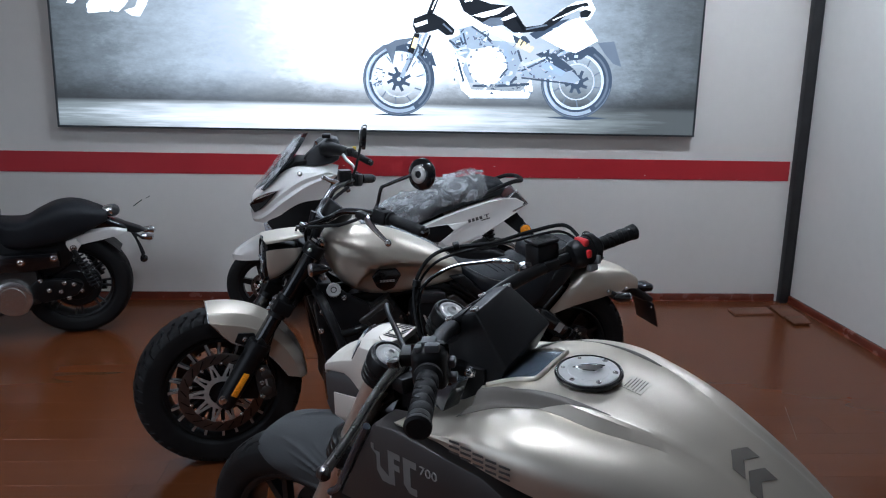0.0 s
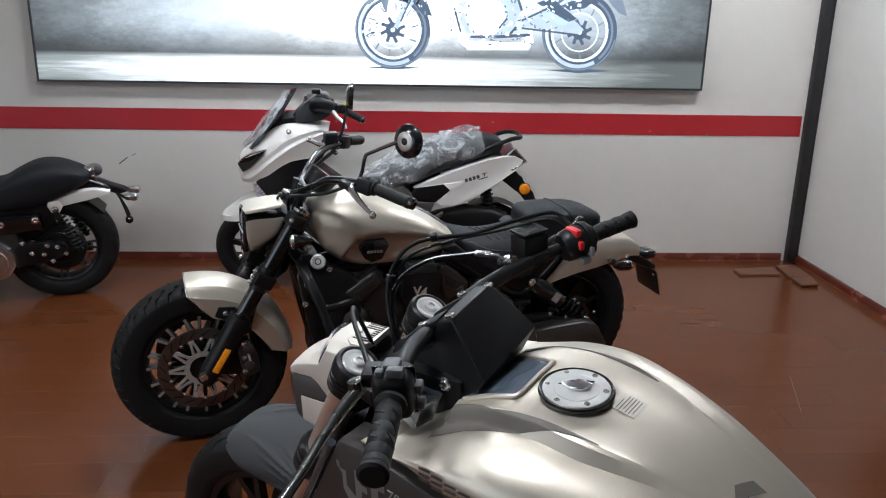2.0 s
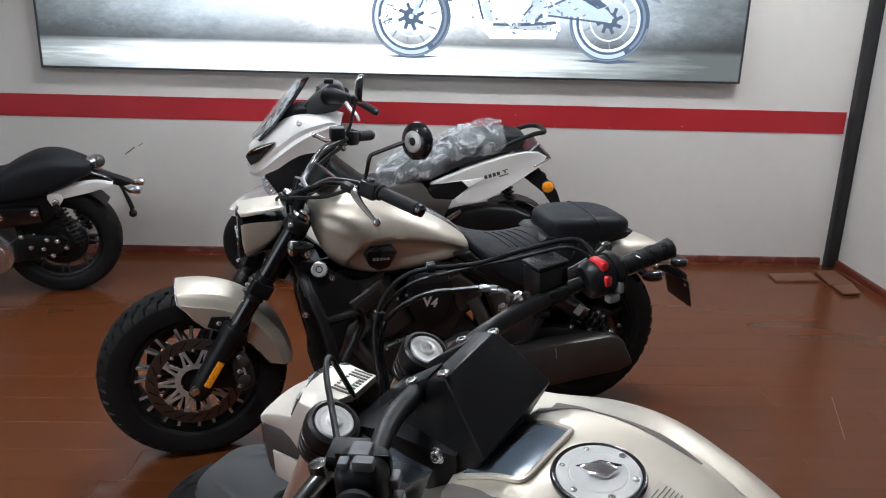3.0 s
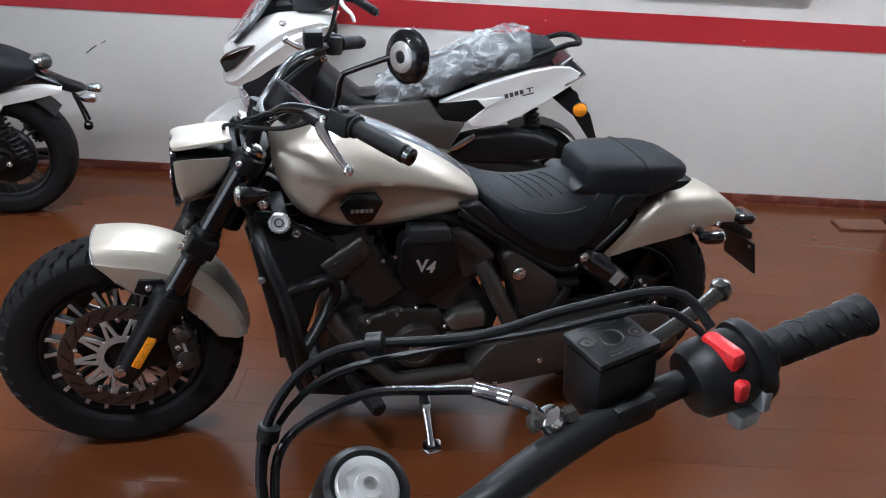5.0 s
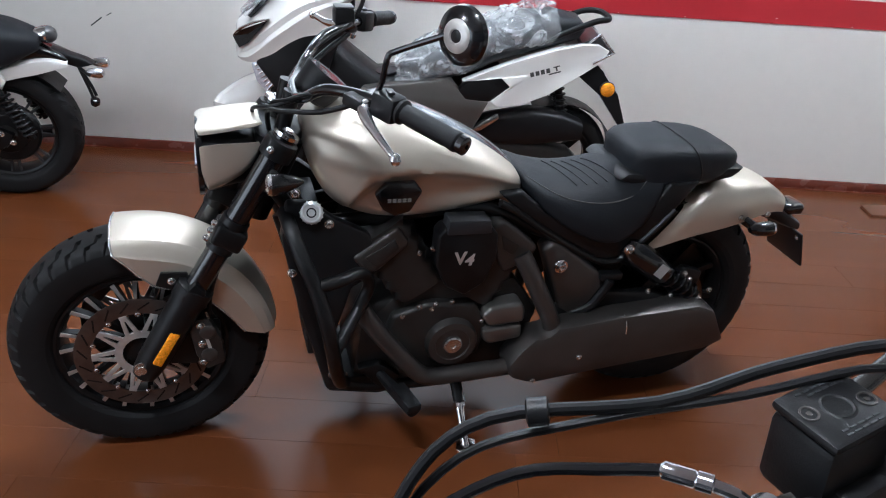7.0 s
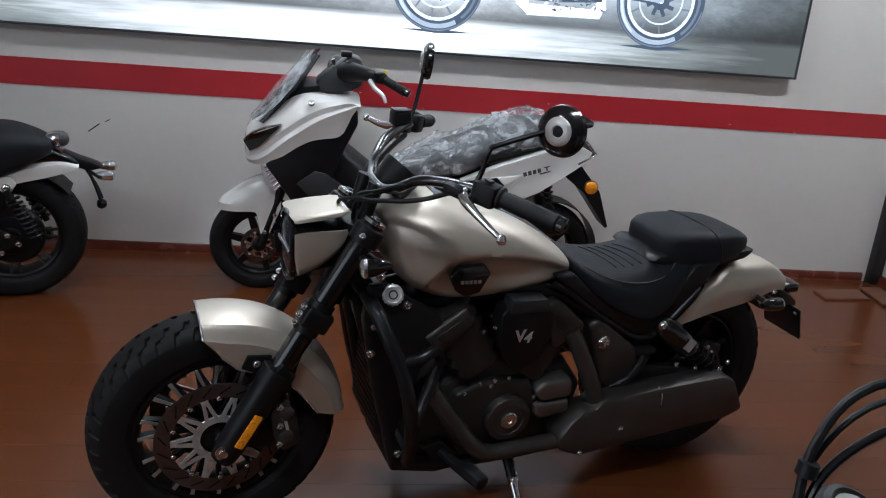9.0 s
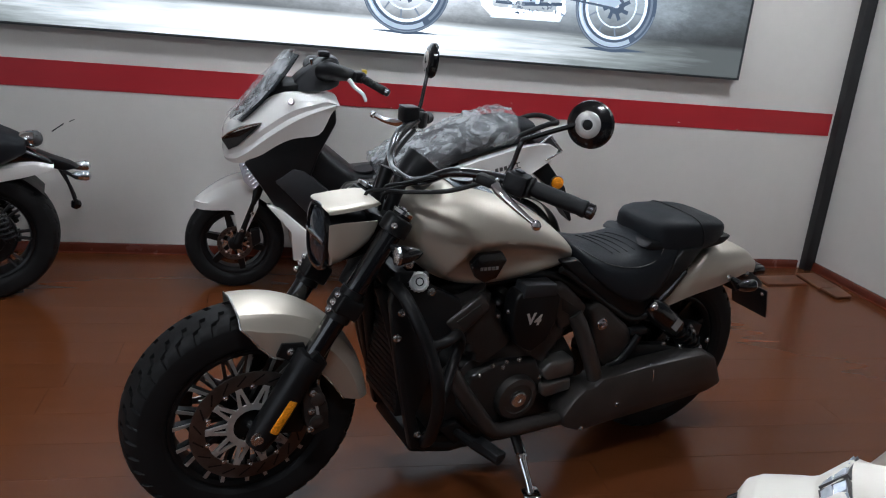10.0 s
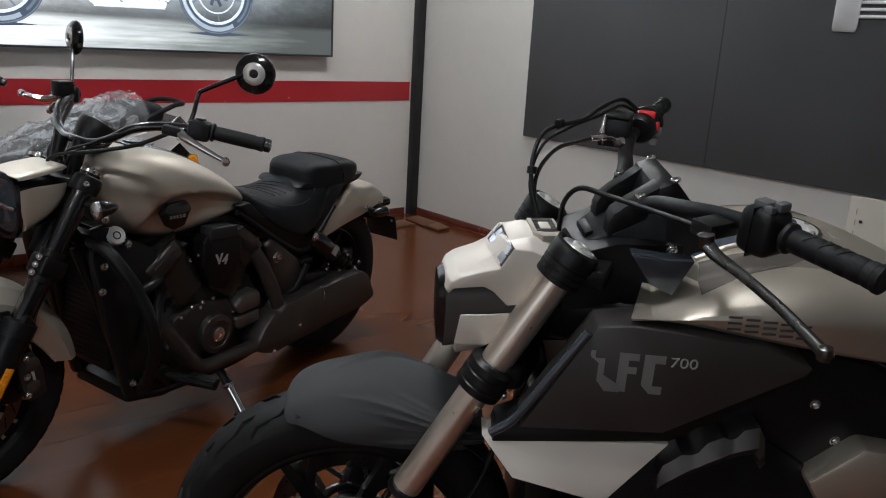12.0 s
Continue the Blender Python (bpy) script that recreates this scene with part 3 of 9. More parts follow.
    draw("printed_shadow", dark, 0.0048, ((775, 140), (800, 160), 4), ((790, 172), (802, 212), 4), ((838, 130), (850, 142), 5), ((898, 156), (905, 176), 4), ((896, 202), (882, 218), 4), ((905, 192), (950, 171), 3), ((905, 204), (1000, 214), 3),
         ((866, 205), (880, 188), 4), ((800, 128), (806, 150), 3), ((815, 116), (840, 132), 3), ((795, 135), (800, 148), 3), ((818, 219), (850, 219), 4), ((858, 219), (920, 215), 5), ((722, 148), (700, 196), 3),
         [(930, 163), (955, 154), (1000, 188), (985, 193)], [(722, 150), (746, 166), (753, 186), (736, 182), (722, 166)], [(972, 166), (1002, 161), (1032, 148), (1040, 153), (1012, 171), (985, 174)], [(918, 128), (962, 107), (992, 100), (966, 118), (930, 137)],
         [(888, 130), (912, 132), (920, 142), (905, 150), (892, 142)])
    part("printed_engine_cover", ring(*at(845, 184), 0.0005, 0.118, 0.0046, 36), white, board)
    for i in range(14):
        a = radians(360 / 14 * i)
        c = at(845, 184)
        part("printed_cover_bolt", ring(c[0] + 0.122 * math.cos(a), c[1] + 0.122 * math.sin(a), 0.0005, 0.009, 0.005, 8), slate, board)
    part("printed_cover_line", ring(*at(845, 184), 0.07, 0.076, 0.005, 36), pale, board)
    draw("printed_bolt", pale, 0.0052, ((905, 178), (909, 178), 5), ((884, 196), (889, 196), 6), ((878, 214), (884, 214), 6), ((1000, 166), (1006, 166), 5), ((955, 158), (960, 158), 6), ((786, 158), (806, 152), 3), ((790, 166), (808, 160), 3), ((908, 182), (948, 168), 3))
    # many small castings, pipes and bolts of the engine, too small to tell apart
    rng = random.Random(21)
    zones = [((783, 800), (128, 212)), ((800, 850), (118, 150)), ((858, 905), (145, 222)), ((905, 985), (168, 206)), ((700, 745), (140, 180)), ((930, 1000), (150, 176)), ((830, 925), (218, 232)), ((640, 660), (196, 222))]
    for mat, d in ((dark, 0.0049), (pale, 0.0051), (slate, 0.005)):
        bits = bmesh.new()
        for (u0, u1), (v0, v1) in zones:
            for _ in range(9):
                u, v, t = rng.uniform(u0, u1), rng.uniform(v0, v1), rng.uniform(0, math.pi)
                n = rng.uniform(2, 9)
                bits = join(bits, line((u, v), (u + n * math.cos(t), v + n * math.sin(t) * 0.8), rng.uniform(1.0, 3.2), d))
        tagged(part("printed_engine_detail", bits, mat, board), kind="stuff")
    # black parts
    draw("printed_dark_body", black, 0.0055, [(785, 56), (810, 65), (850, 77), (886, 80), (905, 108), (911, 126), (890, 126), (870, 113), (836, 112), (800, 90)],
         [(888, 95), (912, 116), (940, 112), (965, 95), (985, 80), (1022, 72), (1025, 78), (992, 88), (968, 108), (945, 122), (908, 126)], [(1008, 90), (1018, 84), (1031, 88), (1023, 98), (1010, 99)],
         [(712, 104), (732, 96), (742, 92), (765, 104), (785, 122), (782, 131), (770, 132), (755, 122), (735, 128), (716, 129), (711, 118)], [(748, 62), (757, 48), (763, 52), (745, 98), (734, 98)],
         [(752, 40), (764, 34), (762, 14), (770, 8), (774, 24), (770, 40), (780, 48), (776, 54), (760, 51)], ((765, 49), (799, 51), 3), ((746, 44), (758, 56), 4), [(714, 128), (723, 130), (712, 166), (702, 160)], ((742, 132), (727, 168), 4), label="black printed motorcycle parts")
    draw("printed_gleam", white, 0.006, [(815, 97), (850, 88), (882, 80), (862, 94), (835, 101)], [(713, 113), (735, 106), (737, 112), (716, 119)], [(866, 103), (890, 92), (895, 97), (872, 106)], ((797, 66), (815, 72), 3), ((802, 74), (816, 68), 3), ((960, 104), (1015, 80), 2), ((756, 60), (744, 88), 2), [(756, 72), (768, 66), (764, 80), (757, 82)])
    draw("printed_gloss", slate, 0.006, [(832, 110), (848, 101), (868, 100), (872, 112), (850, 117)], ((912, 120), (950, 112), 3), ((764, 112), (780, 126), 3))
    bm = bmesh.new()
    for i in range(4):
        bm = join(bm, line((896 + 7 * i, 150 + 3 * i), (904 + 7 * i, 138 + 4 * i), 5, 0.006))
    part("printed_spring", bm, gold, board)
    part("printed_reflector", line((717, 137), (712, 155), 8, 0.006), gold, board)
    # brush lettering and small words, as plain strokes
    draw("printed_stroke", white, 0.003, [(136, 24), (165, 17), (160, 4), (170, 2), (178, 14), (190, 13), (186, 25), (158, 31), (148, 56), (127, 85), (115, 84), (134, 55), (141, 34)],
         [(150, 62), (176, 38), (193, 50), (186, 64), (196, 78), (187, 98), (152, 101), (166, 84), (150, 86), (161, 68)], [(194, 55), (215, 42), (234, 48), (250, 44), (259, 58), (249, 88), (239, 106), (226, 105), (213, 96), (231, 90), (241, 62), (229, 60), (216, 84), (202, 99), (191, 97), (206, 78), (213, 62)],
         *[((199 + 20 * i, 30), (216 + 20 * i, 30), 21) for i in range(7)], *[((1012 + 40 * i, -6), (1046 + 40 * i, -6), 30) for i in range(5)], label="white brush strokes and bars")
    x, z = at(1112, 21)
    bm = words("MOTORCYCLE", 0.066, Matrix(), 0.0003, 0.002)
    xs = [v.co.x for v in bm.verts]
    bmesh.ops.scale(bm, vec=(0.715 / (max(xs) - min(xs)), 1, 1), verts=bm.verts[:])
    part("printed_word", moved(bm, sheet_pose((x, -0.003, z), (1, 0, 0), (0, 0, 1))), white, board, "white word in capitals")


def build_wall_things():
    tagged(part("dark_wall_panel", box(X1 - 0.022, X1 - 0.001, 1.2, 4.19, 0.735, 2.25, 0.003), DARK_PANEL), "large dark grey smooth panel on the off-white wall", "wall panel")
    seam = part("panel_seam", box(X1 - 0.0235, X1 - 0.0215, 2.885, 2.889, 0.74, 2.245), GREY_PLASTIC)
    seam.parent = bpy.data.objects["dark_wall_panel"]
    board = thing("cream_board", pose(X1 - 0.04, 1.62, 0.0), "cream painted board leaning against the wall", "board")
    part("panel", box(-0.012, 0.012, -0.5, 0.5, 0.0, 0.73, 0.003), CREAM_PANEL, board)
    part("nail", bolt((-0.012, 0.44, 0.62), (-1, 0, 0), 0.006, 0.006), DARK_CAST, board)
    part("stitch_line", join(*[box(-0.0128, -0.0118, 0.462, 0.466, 0.05 + 0.05 * i, 0.075 + 0.05 * i) for i in range(13)]), PRINT_LIGHT, board)
    # white bracket with rails on the dark panel
    br = thing("wall_bracket", pose(X1 - 0.023, 2.3, 1.44), "white rounded plastic bracket with grey rails", "bracket")
    part("plate", prism([(-0.052, 0.0), (0.046, 0.0), (0.05, 0.02), (0.05, 0.3), (-0.06, 0.3), (-0.06, 0.02)], -0.012, 0.0, 0.004, plane="yz"), ALU, br)
    for i in range(3):
        part("rail", box(-0.014, -0.002, -0.5, -0.062, 0.06 + 0.03 * i, 0.075 + 0.03 * i, 0.002), ALU, br)
    # short dark scuffs on the grey wall
    for a, b, w in (((-1.881, 0.636), (-1.822, 0.68), 0.006), ((-1.797, 0.69), (-1.77, 0.705), 0.004)):
        bm = bar(a, b, w, 0.0)
        bmesh.ops.translate(bm, verts=bm.verts[:], vec=(0, Y1 - 0.0008, 0))
        tagged(part("scuff_mark", bm, GREY_PLASTIC), "thin dark scuff on the grey wall", "scuff", "wall scuffs")
    # chipped paint on the red band, and a pale scratch on the boards
    trim = bpy.data.objects["trim"]
    rng = random.Random(11)
    for i in range(9):
        x, z = -0.5 + 0.33 * i + rng.uniform(-0.1, 0.1), 0.856 + (0.003 if i % 3 else rng.uniform(0.02, 0.1))
        w = rng.uniform(0.003, 0.012)
        part("paint_chip", prism([(x, z), (x + w, z + 0.001), (x + w * 1.2, z + 0.003), (x + w * 0.4, z + 0.005)], Y1 - 0.0046, Y1 - 0.004), CREAM_PANEL, trim)
    tagged(part("floor_scratch", prism([(1.595, 3.14), (1.715, 3.486), (1.7138, 3.4872), (1.5938, 3.1412)], 0.0005, 0.0011, plane="xy"), LOOSE_WOOD), "short pale scratch on the plank floor", "scratch")
    # loose floor pieces in the corner
    for k, (pts, lab) in enumerate(((((2.104, 5.073), (2.097, 4.94), (2.373, 4.96), (2.386, 5.108)), "thin loose brown floor board lying flat"), (((2.424, 5.136), (2.394, 4.878), (2.545, 4.9), (2.553, 5.15)), "thin loose brown floor board lying flat"), (((2.397, 4.862), (2.391, 4.719), (2.508, 4.736), (2.534, 4.885)), "small loose brown floor piece lying flat"))):
        z = 0.004 * k
        tagged(part("loose_board", prism(pts, z, z + 0.012, 0.002, plane="xy"), LOOSE_WOOD), lab, "loose board", "loose boards")




def build_planks():
    """Separate boards on the floor, ends staggered, with fine open joints."""
    rng = random.Random(4)
    w, length, gap = 0.19, 1.21, 0.0005
    bm = bmesh.new()
    bmesh.ops.create_cube(bm, size=1.0)
    bmesh.ops.transform(bm, matrix=Matrix.Diagonal((length - gap, w - gap, 0.012, 1)) @ Matrix.Translation((0, 0, -0.5)), verts=bm.verts[:])
    top = [e for e in bm.edges if all(v.co.z > -0.001 for v in e.verts)]
    bmesh.ops.bevel(bm, geom=top, offset=0.0003, segments=1, affect="EDGES")
    me = bpy.data.meshes.new("plank")
    bm.to_mesh(me)
    bm.free()
    me.materials.append(FLOOR_WOOD)
    floor = bpy.data.objects["floor"]
    rows = int((Y1 + 0.6) / w) + 1
    for r in range(rows):
        y = Y1 - w / 2 - r * w
        x = X0 + 0.05 + (rng.random() - 0.45) * length
        while x - length / 2 < X1 - 0.05:
            ob = new("plank", me)
            ob.parent = floor
            a, b = max(x - length / 2, X0), min(x + length / 2, X1)
            ob.location, ob.scale = ((a + b) / 2, y, 0.0), ((b - a) / length, 1, 1)
            x += length


build_room()
build_ceiling_lights()
build_unseen_window()
build_lightbox()
build_wall_things()


# ---- parts that the machines share ----
def tyre_mesh(c, r, hw, rim, grooves=0, depth=0.004, lean=0.55, n=120, crown=0.62):
    """A tyre about the y axis at c; grooves: how many stepped tread cuts on each side."""
    h = r - rim
    half = [0.0, 0.03, 0.06, 0.064, 0.1, 0.15, 0.19, 0.2, 0.245, 0.255, 0.3, 0.34, 0.38, 0.47, 0.475, 0.52, 0.58, 0.65, 0.73, 0.82, 0.91, 1.0]
    rows = []
    for s in [-q for q in half[:0:-1]] + half:
        a = s * math.pi * 0.86
        y = hw * math.copysign(abs(math.sin(a)) ** 0.85, a)
        k = math.cos(a)
        rad = r - h * 0.5 + h * 0.5 * math.copysign(abs(k) ** crown, k)
        q = min(abs(s), 0.5)
        # the cuts lean, step once round the tread, and lean on
        turn = lean * q * 1.6 + 0.42 * min(1.0, max(0.0, (q - 0.2) / 0.045)) + (0.5 if s > 0 else 0.0)
        rows.append((y, rad, turn, 0.062 < abs(s) < 0.473))
    if grooves:
        cols = [(g + f, deep) for g in range(grooves) for f, deep in ((0.0, False), (0.025, True), (0.29, True), (0.315, False), (0.54, False), (0.77, False))]
    else:
        cols = [(i, False) for i in range(n)]
    count = grooves or n
    m = len(rows) - 1
    bm = bmesh.new()
    grid = []
    for at, deep in cols:
        line = []
        for y, rad, turn, tread in rows:
            t = 2 * math.pi * (at - (turn if grooves else 0.0)) / count
            rr = rad - (depth if deep and tread else 0.0)
            line.append(bm.verts.new((c[0] + rr * math.cos(t), c[1] + y, c[2] + rr * math.sin(t))))
        grid.append(line)
    for i in range(len(grid)):
        a, b = grid[i], grid[(i + 1) % len(grid)]
        for j in range(m):
            bm.faces.new((a[j], a[j + 1], b[j + 1], b[j]))
        bm.faces.new((a[m], a[0], b[0], b[m]))
    return bm


def rim_mesh(c, r, hw, inner):
    p = [(r, -hw), (r + 0.006, -hw * 0.98), (r + 0.004, -hw * 0.86), (r - 0.012, -hw * 0.7), (r - 0.014, hw * 0.7), (r + 0.004, hw * 0.86), (r + 0.006, hw * 0.98), (r, hw), (r - 0.01, hw * 0.9), (inner, hw * 0.55), (inner, -hw * 0.55), (r - 0.01, -hw * 0.9), (r, -hw)]
    return lathe(p, c, (0, 1, 0), 64)


def spoke_mesh(c, r0, r1, a0, a1, y0, y1, w0, w1, thick):
    """A flat tapered spoke from angle a0 at r0 to a1 at r1 (degrees in the x, z plane)."""
    p = Vector((c[0] + r0 * math.cos(radians(a0)), c[1] + y0, c[2] + r0 * math.sin(radians(a0))))
    q = Vector((c[0] + r1 * math.cos(radians(a1)), c[1] + y1, c[2] + r1 * math.sin(radians(a1))))
    d = (q - p).normalized()
    s = d.cross(Vector((0, 1, 0))).normalized()
    f = s.cross(d)
    rings = []
    for o, w in ((p, w0), (q, w1)):
        rings.append([o + s * w / 2 + f * thick / 2, o - s * w / 2 + f * thick / 2, o - s * w / 2 - f * thick / 2, o + s * w / 2 - f * thick / 2])
    return loft(rings)


def brake_disc(parent, c, y, r, spokes, ring_mat=None, name="brake_disc"):
    d = part(name, lathe([(r * 0.72, -0.0025), (r, -0.0025), (r, 0.0025), (r * 0.72, 0.0025), (r * 0.72, -0.0025)], (c[0], y, c[2]), (0, 1, 0), 64), ring_mat or DISC_STEEL, parent)
    part("carrier", lathe([(r * 0.3, -0.003), (r * 0.42, -0.003), (r * 0.42, 0.003), (r * 0.3, 0.003), (r * 0.3, -0.003)], (c[0], y, c[2]), (0, 1, 0), 40), STEEL, d, "steel disc carrier")
    for i in range(spokes):
        a = 360 / spokes * i
        part("carrier_arm", spoke_mesh((c[0], y, c[2]), r * 0.39, r * 0.74, a, a + 14, 0, 0, 0.016, 0.01, 0.005), STEEL, d)
        part("carrier_arm", spoke_mesh((c[0], y, c[2]), r * 0.5, r * 0.74, a + 5, a - 12, 0, 0, 0.011, 0.01, 0.005), STEEL, d)
    for i in range(spokes):
        a = radians(360 / spokes * i + 13)
        part("disc_bolt", bolt((c[0] + r * 0.74 * math.cos(a), y + 0.003, c[2] + r * 0.74 * math.sin(a)), (0, 1 if y > 0 else -1, 0), 0.006, 0.004), CHROME, d)
    b3 = bmesh.new()
    for i in range(24):
        a = radians(15 * i)
        rr = r * (0.8 + 0.06 * (i % 3))
        b3 = join(b3, disc_of((c[0] + rr * math.cos(a), y, c[2] + rr * math.sin(a)), (0, 1, 0), 0.0035, 0.0056, 8))
    tagged(part("disc_holes", b3, BLACK_PLASTIC, d), kind="stuff")
    return d


def floating_disc(parent, c, y, r, arms):
    """A slotted ring on a machined carrier: paired arms that meet at square bobbins."""
    s = 1 if y > 0 else -1
    d = part("brake_disc", lathe([(r * 0.75, -0.0025), (r * 0.985, -0.0025), (r, -0.0015), (r, 0.0015), (r * 0.985, 0.0025), (r * 0.75, 0.0025), (r * 0.75, -0.0025)], (c[0], y, c[2]), (0, 1, 0), 72), DISC_STEEL, parent)
    part("carrier", lathe([(r * 0.3, -0.003), (r * 0.41, -0.003), (r * 0.42, 0.0), (r * 0.41, 0.003), (r * 0.3, 0.003), (r * 0.3, -0.003)], (c[0], y, c[2]), (0, 1, 0), 40), MACHINED, d, "machined disc carrier")
    for i in range(arms):
        a = 360 / arms * i
        for da in (11, -11):
            part("carrier_arm", spoke_mesh((c[0], y, c[2]), r * 0.39, r * 0.66, a + da, a + da * 0.28, 0, 0, 0.0105, 0.0085, 0.006), MACHINED, d)
        t = radians(a)
        p = Vector((c[0] + r * 0.7 * math.cos(t), y, c[2] + r * 0.7 * math.sin(t)))
        part("bobbin", moved(box(-0.0085, 0.0085, -0.0035, 0.0035, -0.0095, 0.0095, 0.0015), Matrix.Translation(p) @ Matrix.Rotation(-t, 4, "Y")), MACHINED, d)
        t2 = radians(a + 180 / arms)
        part("disc_bolt", bolt((c[0] + r * 0.74 * math.cos(t2), y + 0.003 * s, c[2] + r * 0.74 * math.sin(t2)), (0, s, 0), 0.0055, 0.004), CHROME, d)
        for k in range(2):
            t3 = a + 180 / arms * k
            part("slot", spoke_mesh((c[0], y + 0.0022 * s, c[2]), r * 0.81, r * 0.95, t3, t3 + 11, 0, 0, 0.0042, 0.0042, 0.0012), BLACK_PLASTIC, d)
    return d


def grip(parent, p, q, r=0.0165, rings=8, end=True, name="grip"):
    """A ribbed rubber grip from p to q with a bar end."""
    p, q = Vector(p), Vector(q)
    d = q - p
    prof = [(r * 0.7, 0), (r * 1.35, 0.0), (r * 1.35, 0.006), (r, 0.01)]
    L = d.length
    for i in range(rings):
        a = 0.014 + (L - 0.03) * i / rings
        b = (L - 0.03) / rings
        prof += [(r, a), (r * 1.07, a + b * 0.12), (r * 1.07, a + b * 0.85), (r, a + b * 0.95)]
    prof += [(r * 1.1, L - 0.012), (r * 1.1, L - 0.004), (r * 0.9, L)]
    g = part(name, lathe(prof, p, d, 20), GRIP_RUBBER, parent)
    if end:
        part("bar_end", lathe([(r * 0.8, 0), (r * 1.0, 0.001), (r * 1.0, 0.014), (r * 0.7, 0.017), (r * 0.3, 0.0172), (r * 0.28, 0.014)], q, d, 20), BLACK_PAINT, g)
    return g


def spring_mesh(p, q, r, turns, wire):
    p, q = Vector(p), Vector(q)
    d = (q - p).normalized()
    s = d.cross(Vector((0, 1, 0))).normalized()
    u = s.cross(d)
    n = turns * 10
    pts = [p + (q - p) * i / n + r * (math.cos(2 * math.pi * i / 10) * s + math.sin(2 * math.pi * i / 10) * u) for i in range(n + 1)]
    return tube(pts, wire, 6, 1)


def supers(cy, cz, hw, up, down, n=28, e=0.75, e2=None):
    """A rounded y, z section: half width hw, heights up and down from cz."""
    out = []
    for i in range(n):
        a = 2 * math.pi * i / n
        c, s = math.cos(a), math.sin(a)
        k = e if s >= 0 else (e2 or e)
        y = hw * math.copysign(abs(c) ** k, c)
        z = (up if s >= 0 else down) * math.copysign(abs(s) ** k, s)
        out.append((cy + y, cz + z))
    return out


# ---- the silver V-engine cruiser in the middle ----
def build_silver_cruiser():
    o = thing("silver_cruiser", pose(-0.85, 3.038, 0, -3, 0, 197), "champagne silver cruiser motorcycle with black frame on its side stand", "motorcycle")
    fc, R = (0.0, 0.0, 0.319), 0.319
    rc, RR = (-1.49, 0.0, 0.325), 0.325

    # front wheel
    fw = part("front_wheel", rim_mesh(fc, 0.205, 0.055, 0.188), SATIN_BLACK, o, "black cast wheel with bright-edged spokes")
    part("tyre", tyre_mesh(fc, R, 0.072, 0.2, 40, 0.009), RUBBER, fw, "", 18)
    part("hub", lathe([(0.02, -0.075), (0.045, -0.07), (0.045, -0.03), (0.035, -0.02), (0.035, 0.02), (0.045, 0.03), (0.045, 0.07), (0.02, 0.075)], fc, (0, 1, 0), 28), SATIN_BLACK, fw)
    for i in range(10):
        a = 36 * i + 10
        for da in (-5.5, 5.5):
            part("spoke", spoke_mesh(fc, 0.04, 0.196, a + da * 0.6, a + da * 1.35, 0.02, 0.042, 0.018, 0.011, 0.02), SATIN_BLACK, fw)
            part("spoke_edge", spoke_mesh(fc, 0.135, 0.197, a + da * 0.95, a + da * 1.42, 0.045, 0.0545, 0.007, 0.0105, 0.003), MACHINED, fw)
    for y in (0.082, -0.082):
        floating_disc(fw, fc, y, 0.162, 10)

    # front fork: legs, tubes and clamps
    rake = Vector((-0.352, 0, 0.6)).normalized()
    foot = Vector((-0.01, 0, 0.30))
    for s in (1, -1):
        y = 0.122 * s

        def on(d, y=y):
            p = foot + rake * d
            return (p.x, y, p.z)
        leg = part("fork_leg", tube([on(-0.02), on(0.03), on(0.2), on(0.24)], [0.03, 0.038, 0.041, 0.04], 20, 2), SATIN_BLACK, o)
        part("fork_collar", lathe([(0.03, 0), (0.045, 0.003), (0.045, 0.045), (0.034, 0.05)], on(0.22), rake, 20), BLACK_PLASTIC, leg)
        part("fork_tube", tube([on(0.24), on(0.7)], 0.029, 20, 2), BLACK_PAINT, o)
        part("top_collar", lathe([(0.03, 0), (0.039, 0.003), (0.04, 0.03), (0.037, 0.046), (0.031, 0.05)], on(0.645), rake, 26), SATIN_BLACK, o)
        part("collar_bolt", bolt(Vector(on(0.668)) + Vector((0.02, 0.034 * s, 0.012)), (0.4, 0.9 * s, 0.2), 0.0065, 0.006), STEEL, o)
        part("fork_sleeve", tube([on(0.38), on(0.47)], 0.034, 18, 2), SATIN_BLACK, o)
        part("fork_cap", lathe([(0.026, 0), (0.03, 0.003), (0.03, 0.012), (0.018, 0.016), (0.012, 0.016), (0.012, 0.02)], on(0.7), rake, 20), CHROME, o)
        part("lower_clamp", box(-0.04, 0.036, -0.036, 0.036, -0.028, 0.028, 0.01, 3), SATIN_BLACK, o).matrix_basis = Matrix.Translation(on(0.425)) @ pose(0, 0, 0, 0, -30, 0)
        for k in range(3):
            p = Vector(on(0.40 + 0.022 * k))
            part("clamp_bolt", bolt((p.x + 0.036, y + 0.012 * s, p.z + 0.02), (0.9, 0.2 * s, 0.35), 0.007, 0.008), CHROME, o)
        part("axle_cap", lathe([(0.02, 0), (0.02, 0.004), (0.011, 0.006), (0.011, 0.01)], (0.0, 0.148 * s, 0.318), (0, s, 0), 16), STEEL, o)
        # amber reflector on the leg
        rp = [Vector(on(d)) for d in (0.045, 0.135)]
        f = bmesh.new()
        f = moved(box(-0.013, 0.013, -0.006, 0.004, -0.052, 0.052, 0.006), Matrix.Translation((rp[0] + rp[1]) / 2 + Vector((-0.006, 0.037 * s, 0))) @ pose(0, 0, 0, 0, -30, 0))
        part("reflector", f, AMBER, o, "amber plastic reflector")
        # caliper behind the leg
        c = Vector((-0.157, 0.1 * s, 0.368))
